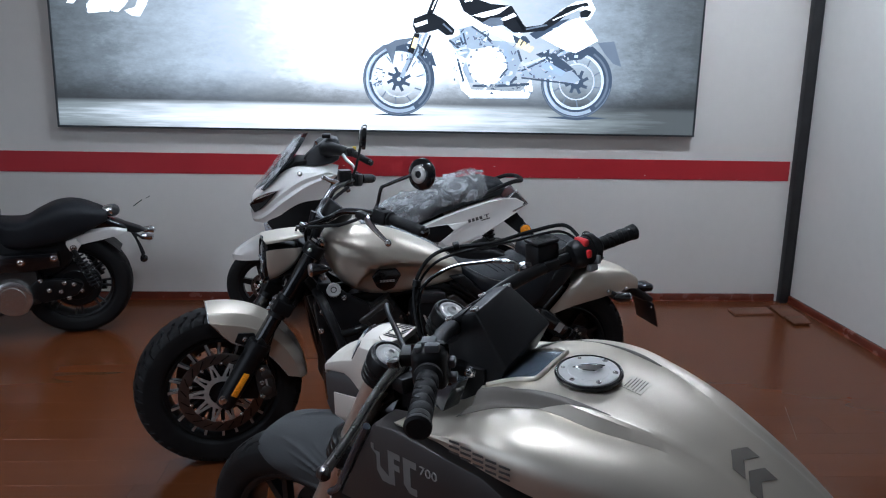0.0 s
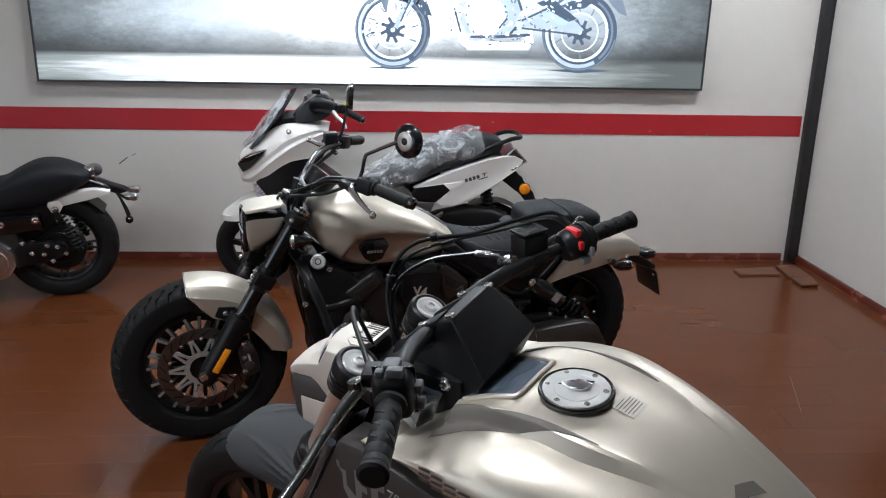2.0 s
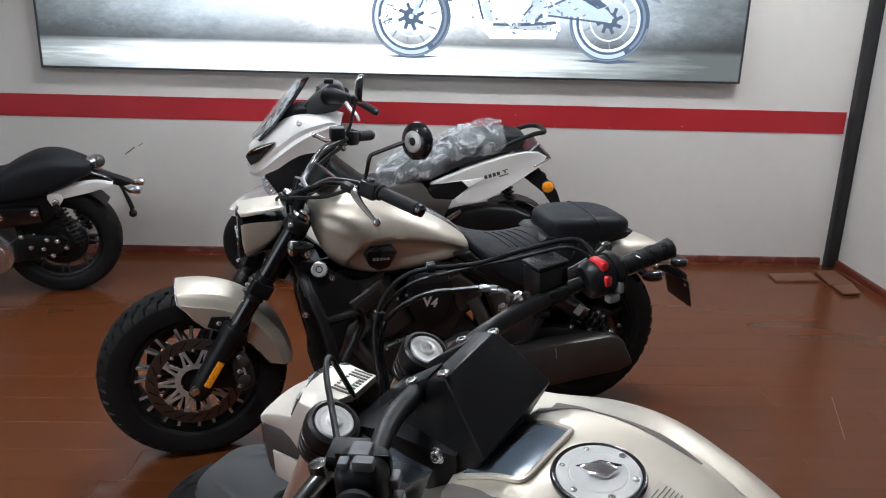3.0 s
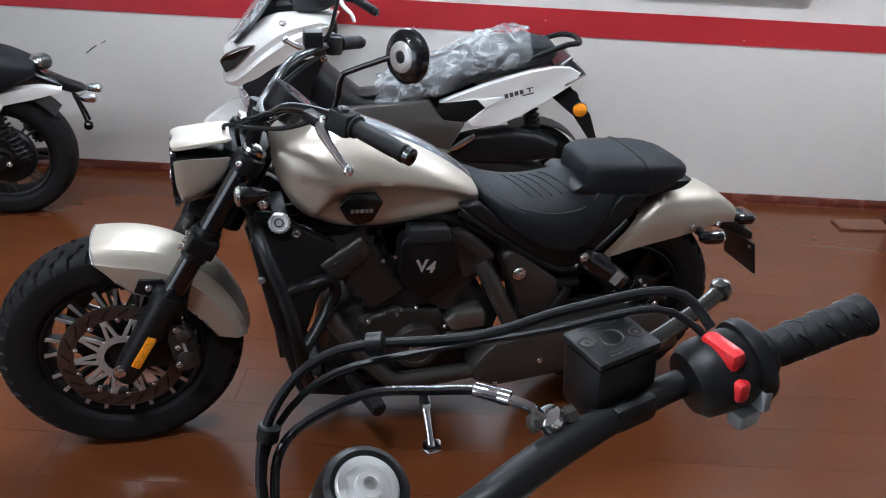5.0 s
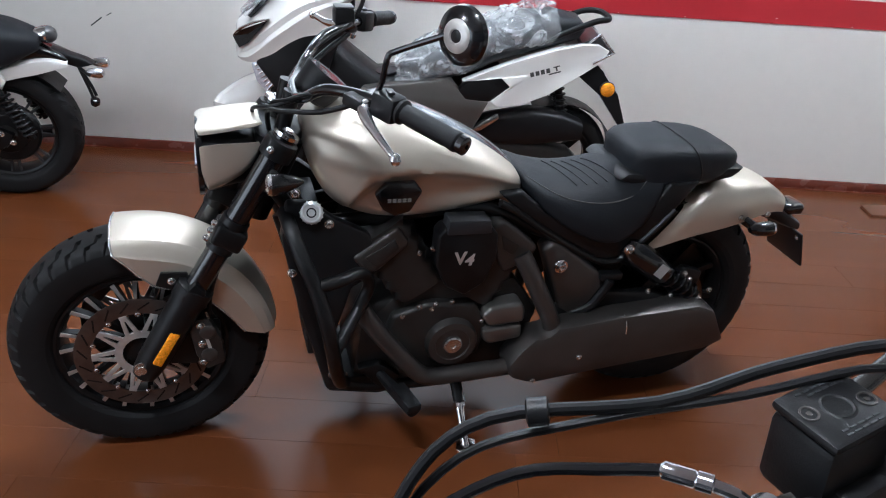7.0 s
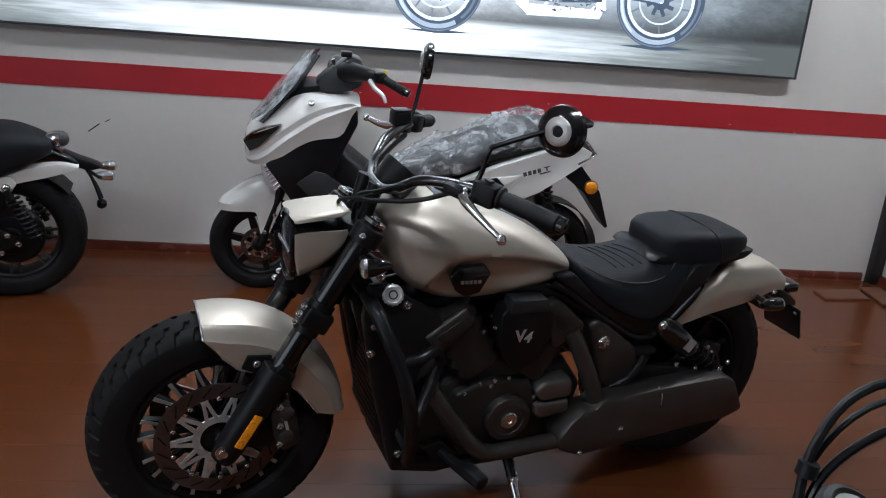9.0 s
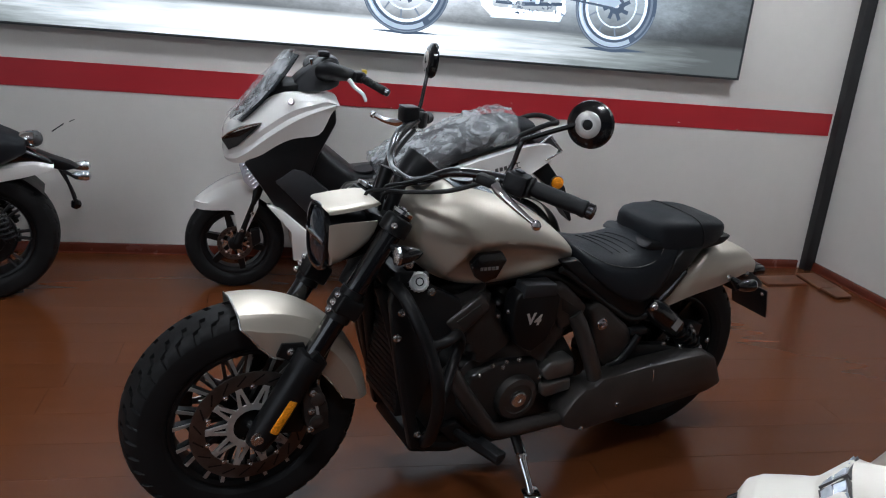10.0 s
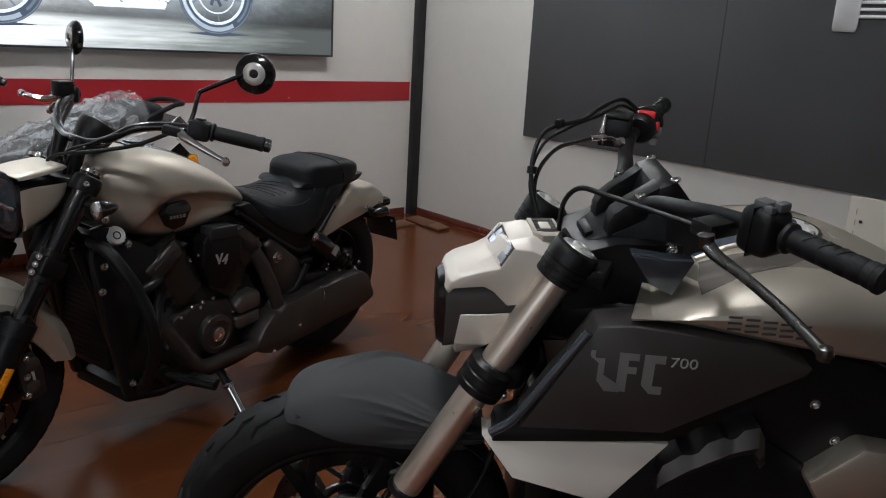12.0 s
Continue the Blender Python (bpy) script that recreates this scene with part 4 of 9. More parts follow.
        cal = part("brake_caliper", moved(prism([(-0.03, -0.07), (0.02, -0.078), (0.034, -0.03), (0.03, 0.045), (0.012, 0.075), (-0.022, 0.07), (-0.036, 0.0)], 0.0, 0.038 * s, 0.006), Matrix.Translation(c) @ pose(0, 0, 0, 0, 12, 0)), DARK_CAST, o, "dark grey four-piston caliper")
        for dz in (-0.055, 0.0, 0.055):
            part("caliper_bolt", bolt((c.x + 0.012, c.y + 0.038 * s, c.z + dz), (0, s, 0), 0.008, 0.006), STEEL, cal)
        part("caliper_mark", moved(box(-0.004, 0.004, -0.028, 0.028, 0.0, 0.001), sheet_pose((c.x - 0.004, c.y + 0.0385 * s, c.z), (-s, 0, 0.2 * s), (0.2, 0, 1))), PRINT_LIGHT, cal)
        for dz in (-0.034, 0.034):
            part("piston_boss", lathe([(0.02, -0.002), (0.02, 0.004), (0.016, 0.007), (0.004, 0.008)], (c.x - 0.004, c.y + 0.036 * s, c.z + dz), (0, s, 0), 24), GUNMETAL, cal)
        part("caliper_bridge", box(c.x - 0.036, c.x + 0.026, min(c.y, c.y - 0.05 * s), max(c.y, c.y - 0.05 * s), c.z - 0.016, c.z + 0.016, 0.005), DARK_CAST, cal)
        part("bleed_nipple", tube([(c.x - 0.006, c.y + 0.025 * s, c.z + 0.068), (c.x - 0.004, c.y + 0.03 * s, c.z + 0.092)], [0.005, 0.0035], 8, 1), STEEL, cal)
        part("caliper_bracket", prism([(-0.05, 0.30), (-0.13, 0.29), (-0.15, 0.34), (-0.13, 0.4), (-0.07, 0.37)], 0.098 * s, 0.112 * s, 0.003), SATIN_BLACK, o)
        part("brake_hose", tube([(-0.165, 0.105 * s, 0.41), (-0.175, 0.12 * s, 0.5), (-0.2, 0.125 * s, 0.58), (-0.26, 0.1 * s, 0.68), (-0.31, 0.07 * s, 0.8), (-0.34, 0.06 * s, 0.88)], 0.0055, 8), BLACK_PLASTIC, o)
        part("fork_guard", prism([(-0.105, 0.52), (-0.145, 0.56), (-0.168, 0.525), (-0.118, 0.455)], 0.12 * s, 0.162 * s, 0.008), SATIN_BLACK, o)
    part("front_axle", tube([(0, -0.15, 0.318), (0, 0.15, 0.318)], 0.011, 14, 1), STEEL, o)
    part("upper_clamp", prism([(-0.335, -0.13), (-0.3, -0.06), (-0.3, 0.06), (-0.335, 0.13), (-0.38, 0.13), (-0.41, 0.05), (-0.41, -0.05), (-0.38, -0.13)], 0.868, 0.895, 0.006, plane="xy"), SATIN_BLACK, o)
    part("steering_head", tube([(-0.29, 0, 0.66), (-0.385, 0, 0.86)], 0.04, 18, 1), SATIN_BLACK, o)

    # front fender with a rolled crown, deep sides and a crease
    rings, lows = [], [(84, 0.235), (92, 0.212), (103, 0.208), (120, 0.215), (138, 0.225), (152, 0.233), (163, 0.242), (169, 0.249), (173, 0.256)]
    for i in range(33):
        a = 82.5 + 91 * i / 32
        low = lerp_table(a, lows)[0]
        hi = spread(a, 80, 120, 0.338, 0.342)
        sec = [(0.097, low), (0.1, low + (hi - low) * 0.3), (0.099, low + (hi - low) * 0.55), (0.0945, low + (hi - low) * 0.61), (0.089, low + (hi - low) * 0.76), (0.078, low + (hi - low) * 0.88), (0.058, hi - 0.009), (0.03, hi - 0.002), (0.0, hi)]
        sec = sec + [(-y, r) for y, r in sec[-2::-1]]
        ring = []
        for y, r in sec:
            # the flanks are cut back at both ends
            cut = max(0.0, (hi - r) / (hi - low) - 0.42) / 0.58
            b = a + 10 * cut * (1 - i / 32) - 4 * cut * i / 32
            ring.append((fc[0] + r * math.cos(radians(b)), y * spread(a, 82.5, 95, 0.95, 1), fc[2] + r * math.sin(radians(b))))
        rings.append(ring)
    ff = part("front_fender", shell(rings, 0.003), SILVER, o, "champagne silver rounded front fender", sharp=22)
    for k in (0, -1):
        part("fender_lip", tube([r[k] for r in rings[::2]], 0.0028, 8, 2), STEEL, ff)
    part("fender_lip", tube(rings[0], 0.0028, 8, 2), STEEL, ff)
    for s in (1, -1):
        part("fender_bracket", prism([(-0.05, 0.53), (-0.065, 0.565), (-0.125, 0.56), (-0.14, 0.5), (-0.085, 0.515)], 0.1 * s, 0.11 * s, 0.003), SATIN_BLACK, o)
        part("bracket_bolt", bolt((-0.088, 0.11 * s, 0.541), (0, s, 0), 0.008, 0.006), STEEL, o)

    # headlight: two silver cowls round a dark oval lamp
    def aside(bm):
        """The lamp sits a little to the left and is narrow."""
        for v in bm.verts:
            v.co.y = 0.022 + 0.78 * v.co.y
        return bm

    def cowl(rows, top):
        rr = []
        for x, zc, hw, h in rows:
            sec = []
            for i in range(15):
                a = math.pi * i / 14
                y, z = hw * math.copysign(abs(math.cos(a)) ** 0.32, math.cos(a)), h * abs(math.sin(a)) ** 0.38
                sec.append((x + (0.006 * math.sin(a) if top else -0.006 * math.sin(a)), y, zc + (z if top else -z)))
            rr.append(sec)
        return aside(shell(rr, 0.004))

    def oval(rows, caps=True):
        return aside(loft([[(x, y, z) for y, z in supers(0, 0.826, hw, h, h, 28, 0.75)] for x, hw, h in rows], True, caps))
    lamp = part("headlight", oval(((-0.34, 0.05, 0.045), (-0.32, 0.07, 0.055), (-0.24, 0.084, 0.068), (-0.2, 0.09, 0.08), (-0.184, 0.09, 0.08))), BLACK_PLASTIC, o)
    part("lamp_lens", oval(((-0.184, 0.086, 0.076), (-0.175, 0.082, 0.072), (-0.169, 0.06, 0.05))), BLUE_GLOSS, lamp, "dark glassy lamp lens")
    part("lamp_ring", oval(((-0.182, 0.096, 0.09), (-0.17, 0.096, 0.09), (-0.168, 0.087, 0.08), (-0.18, 0.086, 0.079)), False), BLACK_PAINT, lamp)
    part("lamp_bar", aside(box(-0.171, -0.163, -0.08, 0.08, 0.82, 0.832, 0.003)), LENS_CHROME, lamp)
    part("upper_cowl", cowl([(-0.176, 0.903, 0.09, 0.01), (-0.186, 0.904, 0.096, 0.014), (-0.24, 0.911, 0.097, 0.015), (-0.3, 0.92, 0.092, 0.012), (-0.318, 0.924, 0.084, 0.007)], True), SILVER, lamp, "silver upper headlight cowl")
    part("lower_cowl", cowl([(-0.176, 0.876, 0.097, 0.098), (-0.186, 0.88, 0.103, 0.122), (-0.21, 0.883, 0.105, 0.116), (-0.235, 0.884, 0.105, 0.104), (-0.26, 0.884, 0.104, 0.088), (-0.282, 0.884, 0.102, 0.068), (-0.298, 0.884, 0.1, 0.042), (-0.308, 0.884, 0.096, 0.012)], False), SILVER, lamp, "silver lower headlight cowl")

    # handlebar with levers, switches, grips and round mirrors
    bar_l = [(-0.395, 0.0, 0.985), (-0.395, 0.08, 0.985), (-0.405, 0.15, 1.005), (-0.44, 0.22, 1.045), (-0.5, 0.29, 1.055), (-0.552, 0.36, 1.052), (-0.6, 0.42, 1.043)]
    swing = -0.085
    hb = part("handlebar", tube([(x + swing * min(1, y / 0.3), -y, z) for x, y, z in bar_l[:0:-1]] + bar_l, 0.0125, 12), BLACK_PAINT, o)
    for s in (1, -1):
        old = set(bpy.data.objects)
        part("riser", tube([(-0.36, 0.045 * s, 0.88), (-0.375, 0.045 * s, 0.93), (-0.392, 0.045 * s, 0.985)], [0.02, 0.018, 0.022], 12, 3), SATIN_BLACK, o)
        grip(o, (-0.566, 0.378 * s, 1.05), (-0.652, 0.496 * s, 1.027), 0.019, 1)
        d = Vector((-0.098, 0.134 * s, -0.026)).normalized()
        part("switch_housing", moved(box(-0.024, 0.024, -0.03, 0.03, -0.026, 0.028, 0.009), sheet_pose((-0.545, 0.352 * s, 1.052), (0.8, 0.6 * s, 0.0), d)), BLACK_PLASTIC, o)
        part("switch_key", moved(box(-0.007, 0.007, -0.014, 0.014, 0.0, 0.006, 0.002), Matrix.Translation((-0.548, 0.355 * s, 1.08))), GREY_PLASTIC, o)
        perch = part("lever_perch", moved(box(-0.022, 0.02, -0.026, 0.026, -0.012, 0.014, 0.006), sheet_pose((-0.492, 0.305 * s, 1.047), (0.8, 0.6 * s, 0.0), d)), BLACK_PLASTIC, o)
        part("lever", tube([(-0.502, 0.322 * s, 1.042), (-0.499, 0.35 * s, 1.034), (-0.508, 0.387 * s, 1.018), (-0.523, 0.43 * s, 1.0), (-0.534, 0.46 * s, 0.988)], [0.016, 0.0135, 0.0095, 0.0075, 0.006], 12, 5), CHROME, perch, "polished lever")
        part("lever_ball", lathe([(0.002, -0.013), (0.009, -0.009), (0.0125, 0.0), (0.009, 0.009), (0.002, 0.013)], (-0.537, 0.464 * s, 0.985), (0, 0, 1), 16), CHROME, perch)
        part("lever_pivot", lathe([(0.013, -0.014), (0.014, -0.01), (0.014, 0.01), (0.009, 0.014)], (-0.502, 0.322 * s, 1.044), (0.2, 0, 1), 16), CHROME, perch)
        base = (-0.523, 0.335 * s, 1.07)
        me_l = (-0.655, 0.447, 1.217) if s > 0 else (-0.672, -0.392, 1.232)
        mid = [(-0.533, 0.342, 1.1), (-0.54, 0.352, 1.15), (-0.556, 0.362, 1.166)] if s > 0 else [(-0.54, -0.342, 1.1), (-0.555, -0.358, 1.15), (-0.57, -0.375, 1.2)]
        tip = (me_l[0] + 0.02 - (0 if s > 0 else swing), me_l[1] - 0.012 * s, me_l[2])
        stem = part("mirror_stem", tube([base, *mid, tip], 0.0062, 10, 3), BLACK_PAINT, o)
        ax = (Vector((0.82, 0.52, 0.08)) if s > 0 else Vector((0.96, -0.26, 0.05))).normalized()
        m = part("mirror", lathe([(0.053, -0.012), (0.056, -0.006), (0.054, 0.004), (0.044, 0.012), (0.03, 0.016), (0.029, 0.014)], me_l, ax, 40), BLACK_PAINT, o, "round black mirror")
        part("mirror_boss", lathe([(0.032, 0.011), (0.031, 0.016), (0.027, 0.019), (0.014, 0.02), (0.0125, 0.0165)], me_l, ax, 32), MACHINED, m, "silver mirror boss")
        part("mirror_pivot", lathe([(0.012, 0.012), (0.012, 0.0175), (0.006, 0.02)], me_l, ax, 20), BLACK_PLASTIC, m)
        part("mirror_glass", lathe([(0.0515, -0.013), (0.0005, -0.0135)], me_l, ax, 32), MIRROR, m)
        # the bars stand turned, so that the far end lies further back
        for ob in set(bpy.data.objects) - old:
            if s < 0 and not ob.name.startswith(("mirror", "riser")) or s < 0 and ob.name.startswith("mirror_stem"):
                ob.data.transform(Matrix.Translation((swing, 0, 0)))
    frs = part("fluid_reservoir", box(-0.595, -0.54, -0.33, -0.278, 1.055, 1.098, 0.008), BLACK_PLASTIC, o)
    part("reservoir_lid", box(-0.593, -0.542, -0.328, -0.28, 1.098, 1.104, 0.002), GREY_PLASTIC, frs)
    part("brake_lever", tube([(-0.57, -0.33, 1.05), (-0.555, -0.36, 1.04), (-0.53, -0.39, 1.04), (-0.505, -0.42, 1.05)], [0.014, 0.012, 0.009, 0.0075], 10, 4), CHROME, frs, "polished lever")
    part("lever_ball", lathe([(0.002, -0.012), (0.009, -0.008), (0.0115, 0.0), (0.009, 0.008), (0.002, 0.012)], (-0.502, -0.423, 1.051), (0, 0, 1), 16), CHROME, frs)
    part("gauge", lathe([(0.03, -0.06), (0.048, -0.05), (0.055, -0.01), (0.058, 0.012), (0.056, 0.018), (0.05, 0.016)], (-0.47, 0.0, 1.0), (-0.62, 0, 0.78), 36), BLACK_PLASTIC, o, "round black gauge")
    part("gauge_glass", lathe([(0.05, 0.0165), (0.001, 0.0175)], (-0.47, 0.0, 1.0), (-0.62, 0, 0.78), 36), BLUE_GLOSS, o)
    for k, (pts, r) in enumerate((
        ([(-0.5, 0.29, 1.04), (-0.43, 0.23, 1.0), (-0.36, 0.15, 0.975), (-0.33, 0.08, 0.95), (-0.34, 0.03, 0.86)], 0.006),
        ([(-0.5, 0.28, 1.05), (-0.42, 0.2, 1.03), (-0.37, 0.12, 0.99), (-0.345, 0.04, 0.95), (-0.4, 0.02, 0.86)], 0.005),
        ([(-0.575, -0.27, 1.035), (-0.51, -0.21, 1.01), (-0.44, -0.14, 0.975), (-0.38, -0.09, 0.93), (-0.36, -0.05, 0.87)], 0.0075),
        ([(-0.585, -0.28, 1.06), (-0.5, -0.2, 1.035), (-0.42, -0.12, 0.99), (-0.375, -0.05, 0.94), (-0.37, 0.0, 0.87)], 0.005),
        ([(-0.41, 0.12, 0.995), (-0.34, 0.1, 0.97), (-0.3, 0.04, 0.945), (-0.31, 0.0, 0.9)], 0.005))):
        part("cable", tube(pts, r, 8), BLACK_PLASTIC, o)
    # front indicators
    for s in (1, -1):
        ind = part("front_indicator", loft([[(x, (0.205 + (x + 0.335) * 0.1) * s + y, z) for y, z in supers(0, 0.826, r, r * 1.2, r * 1.2, 20, 1.0)] for x, r in ((-0.395, 0.003), (-0.38, 0.012), (-0.355, 0.019), (-0.326, 0.022), (-0.322, 0.021))]), BLACK_PAINT, o)
        part("lens", loft([[(x, 0.207 * s + y, z) for y, z in supers(0, 0.826, r, r * 1.2, r * 1.2, 20, 1.0)] for x, r in ((-0.323, 0.022), (-0.315, 0.02), (-0.31, 0.011))]), LENS_CHROME, ind, "clear indicator lens")
        part("indicator_stalk", tube([(-0.325, 0.13 * s, 0.83), (-0.35, 0.2 * s, 0.826)], 0.009, 10, 1), BLACK_PLASTIC, ind)

    # tank
    top = [(-0.415, 0.905), (-0.43, 0.925), (-0.48, 0.945), (-0.56, 0.955), (-0.65, 0.94), (-0.75, 0.905), (-0.85, 0.855), (-0.93, 0.802), (-0.972, 0.766), (-0.988, 0.745)]
    bot = [(-0.415, 0.84), (-0.43, 0.79), (-0.47, 0.725), (-0.54, 0.684), (-0.63, 0.668), (-0.75, 0.672), (-0.85, 0.686), (-0.93, 0.7), (-0.972, 0.716), (-0.988, 0.735)]
    wid = [(-0.415, 0.075), (-0.43, 0.108), (-0.48, 0.145), (-0.56, 0.168), (-0.65, 0.174), (-0.75, 0.165), (-0.85, 0.15), (-0.93, 0.122), (-0.972, 0.088), (-0.988, 0.04)]

    crest = [(-0.47, 0.67), (-0.5, 0.705), (-0.525, 0.752), (-0.55, 0.785), (-0.58, 0.805), (-0.63, 0.816), (-0.7, 0.815), (-0.783, 0.802), (-0.874, 0.78), (-0.936, 0.754), (-0.99, 0.738)]

    def tank_ring(x, grow=0.0, n=96):
        t, b, w = lerp_table(x, top)[0] + grow, lerp_table(x, bot)[0], lerp_table(x, wid)[0] + grow
        zc = b + (t - b) * 0.48
        ring = []
        arch = lerp_table(x, crest)[0]
        for y, z in supers(0, zc, w, t - zc, zc - b, n, 0.82, 0.62):
            if -0.98 < x < -0.455:
                y *= 1 - 0.21 * spread(z, arch + 0.004, arch - 0.02, 0, 1) * spread(z, b + 0.07, b, 1, 0.25) * spread(x, -0.93, -0.97, 1, 0)
            ring.append((x, y, z))
        return ring
    xs = [-0.415 - 0.573 * (i / 72) for i in range(73)]
    tank = part("fuel_tank", loft([tank_ring(x) for x in xs]), SILVER, o, "champagne silver teardrop fuel tank", sharp=60)
    part("tank_console", shell([[(x, y, lerp_table(x, top)[0] + 0.0055 - 2.9 * y * y) for y in (-0.05, -0.046, -0.025, 0, 0.025, 0.046, 0.05)] for x in [-0.55 - 0.425 * i / 20 for i in range(21)]], 0.005), BLUE_GLOSS, tank, "dark glossy centre strip")
    part("tank_cap", disc_of((-0.60, 0.0, 0.957), (0, 0, 1), 0.034, 0.012, 28), BLACK_PAINT, tank)
    for s in (1, -1):
        m = sheet_pose((-0.626, 0.163 * s, 0.754), (-s, 0.03, 0), (0, -0.05 * s, 1))
        hexa = [(-0.06, 0.012), (-0.033, 0.04), (0.038, 0.043), (0.058, 0.016), (0.029, -0.036), (-0.01, -0.046), (-0.038, -0.03)]
        if s < 0:
            hexa = [(-a, b) for a, b in hexa][::-1]
        bd = part("badge", moved(prism(hexa, -0.016, 0.004, 0.006, 3, plane="xy"), m), BLACK_PAINT, tank, "glossy black six-sided tank badge")
        bars = bmesh.new()
        for i in range(5):
            bars = join(bars, moved(join(box(-0.0045, 0.0045, 0.0006, 0.0046, 0.0, 0.001), box(-0.0045, 0.0045, -0.0046, -0.0006, 0.0, 0.001)), m @ Matrix.Translation((-0.024 + 0.0122 * i, -0.004, 0.0042))))
        part("badge_bars", bars, PRINT_LIGHT, bd)

    # seats
    def pad(rows, e=0.55, e2=0.45, n=32):
        return loft([[(x, y, z) for y, z in supers(0, zc, hw, up, dn, n, e, e2)] for x, zc, hw, up, dn in rows])
    SADDLE = [(-0.952, 0.782, 0.776, 0.04), (-0.966, 0.78, 0.756, 0.09), (-0.995, 0.766, 0.728, 0.122), (-1.035, 0.754, 0.69, 0.143), (-1.107, 0.744, 0.64, 0.157), (-1.18, 0.747, 0.606, 0.164), (-1.24, 0.758, 0.596, 0.163), (-1.29, 0.768, 0.614, 0.158), (-1.335, 0.772, 0.652, 0.149), (-1.372, 0.77, 0.708, 0.134), (-1.39, 0.765, 0.75, 0.11)]

    def saddle_ring(x, n=44):
        """A broad dished top that falls away into deep side skirts."""
        zt, zl, w = lerp_table(x, SADDLE)
        ring = []
        for i in range(n):
            a = math.pi * (-0.08 + 1.16 * i / (n - 1))
            c, s = math.cos(a), math.sin(a)
            ring.append((x, w * math.copysign(abs(c) ** 0.85, c), zl + (zt - zl) * abs(s) ** 0.8 if s > 0 else zl - 0.03 * abs(s) ** 0.5))
        return ring

    def saddle_z(x, y):
        ring = saddle_ring(x)
        return min(((abs(p[1] - y), p[2]) for p in ring if p[2] > lerp_table(x, SADDLE)[1]), default=(0, 0.75))[1]
    seat = part("rider_seat", loft([saddle_ring(-0.952 - 0.438 * i / 30) for i in range(31)]), VINYL, o, "black stitched rider seat", sharp=60)
    cushion = [(-1.284, 0.774, 0.05, 0.014, 0.016), (-1.288, 0.774, 0.08, 0.036, 0.032), (-1.3, 0.774, 0.1, 0.048, 0.05), (-1.322, 0.774, 0.115, 0.056, 0.064), (-1.36, 0.773, 0.125, 0.061, 0.068), (-1.41, 0.771, 0.13, 0.063, 0.066), (-1.47, 0.77, 0.13, 0.063, 0.058), (-1.52, 0.77, 0.126, 0.06, 0.048), (-1.565, 0.771, 0.117, 0.052, 0.036), (-1.6, 0.771, 0.102, 0.042, 0.024), (-1.625, 0.77, 0.08, 0.03, 0.014), (-1.637, 0.768, 0.05, 0.014, 0.008)]
    part("pillion_seat", pad(cushion, 0.5, 0.4, 44), VINYL, o, "black pillion pad", sharp=60)
    part("pillion_base", prism([(-1.24, 0.745), (-1.27, 0.765), (-1.4, 0.75), (-1.58, 0.765), (-1.64, 0.765), (-1.6, 0.735), (-1.46, 0.71), (-1.33, 0.715)], -0.115, 0.115, 0.012), BLACK_PLASTIC, o)
    part("pillion_seam", tube([(-1.45, -0.131, 0.77), (-1.452, -0.122, 0.812), (-1.455, -0.09, 0.83), (-1.456, 0, 0.8345), (-1.458, 0.09, 0.83), (-1.465, 0.122, 0.812), (-1.48, 0.1315, 0.772), (-1.485, 0.128, 0.745)], 0.0028, 8, 4), BLACK_PLASTIC, o)
    for k in range(5):
        x = -1.10 - 0.03 * k
        part("seat_rib", tube([(x + 0.02 - 0.05 * u, y, saddle_z(x + 0.02 - 0.05 * u, y) + 0.0006) for u, y in ((0.0, -0.04), (0.25, -0.01), (0.5, 0.03), (0.75, 0.065), (1.0, 0.095))], 0.0022, 8, 3), VINYL, seat)
    for s in (1, -1):
        part("seat_stitching", tube([(x, y * s, saddle_z(x, y) + 0.0008) for x, y in ((-0.985, 0.09), (-1.03, 0.115), (-1.08, 0.13), (-1.14, 0.138), (-1.2, 0.142), (-1.25, 0.14), (-1.29, 0.132), (-1.325, 0.115), (-1.34, 0.09))], 0.0013, 6, 4), SATIN_GREY, seat)
        part("seat_side_panel", prism([(-0.9, 0.735), (-0.96, 0.74), (-1.03, 0.68), (-1.12, 0.63), (-1.25, 0.6), (-1.33, 0.65), (-1.39, 0.74), (-1.48, 0.742), (-1.42, 0.66), (-1.36, 0.6), (-1.285, 0.527), (-1.25, 0.516), (-1.199, 0.528), (-1.059, 0.614), (-0.949, 0.692)], 0.105 * s, 0.142 * s, 0.008, 3), BLACK_PLASTIC, o)
        part("seat_rail", tube([(x, 0.138 * s, z) for x, z in ((-0.9, 0.712), (-0.949, 0.684), (-1.059, 0.607), (-1.199, 0.521), (-1.25, 0.51), (-1.288, 0.522), (-1.362, 0.594), (-1.42, 0.66))], 0.0105, 10, 4), SATIN_BLACK, o)

    # rear fender, a wide arch with flat flanks
    rings = []
    bl = [(-1.3, 0.505), (-1.38, 0.525), (-1.46, 0.55), (-1.54, 0.568), (-1.68, 0.592), (-1.8, 0.6), (-1.86, 0.59)]
    tl = [(-1.3, 0.64), (-1.38, 0.69), (-1.46, 0.715), (-1.54, 0.725), (-1.62, 0.718), (-1.7, 0.708), (-1.78, 0.688), (-1.84, 0.65), (-1.86, 0.63)]
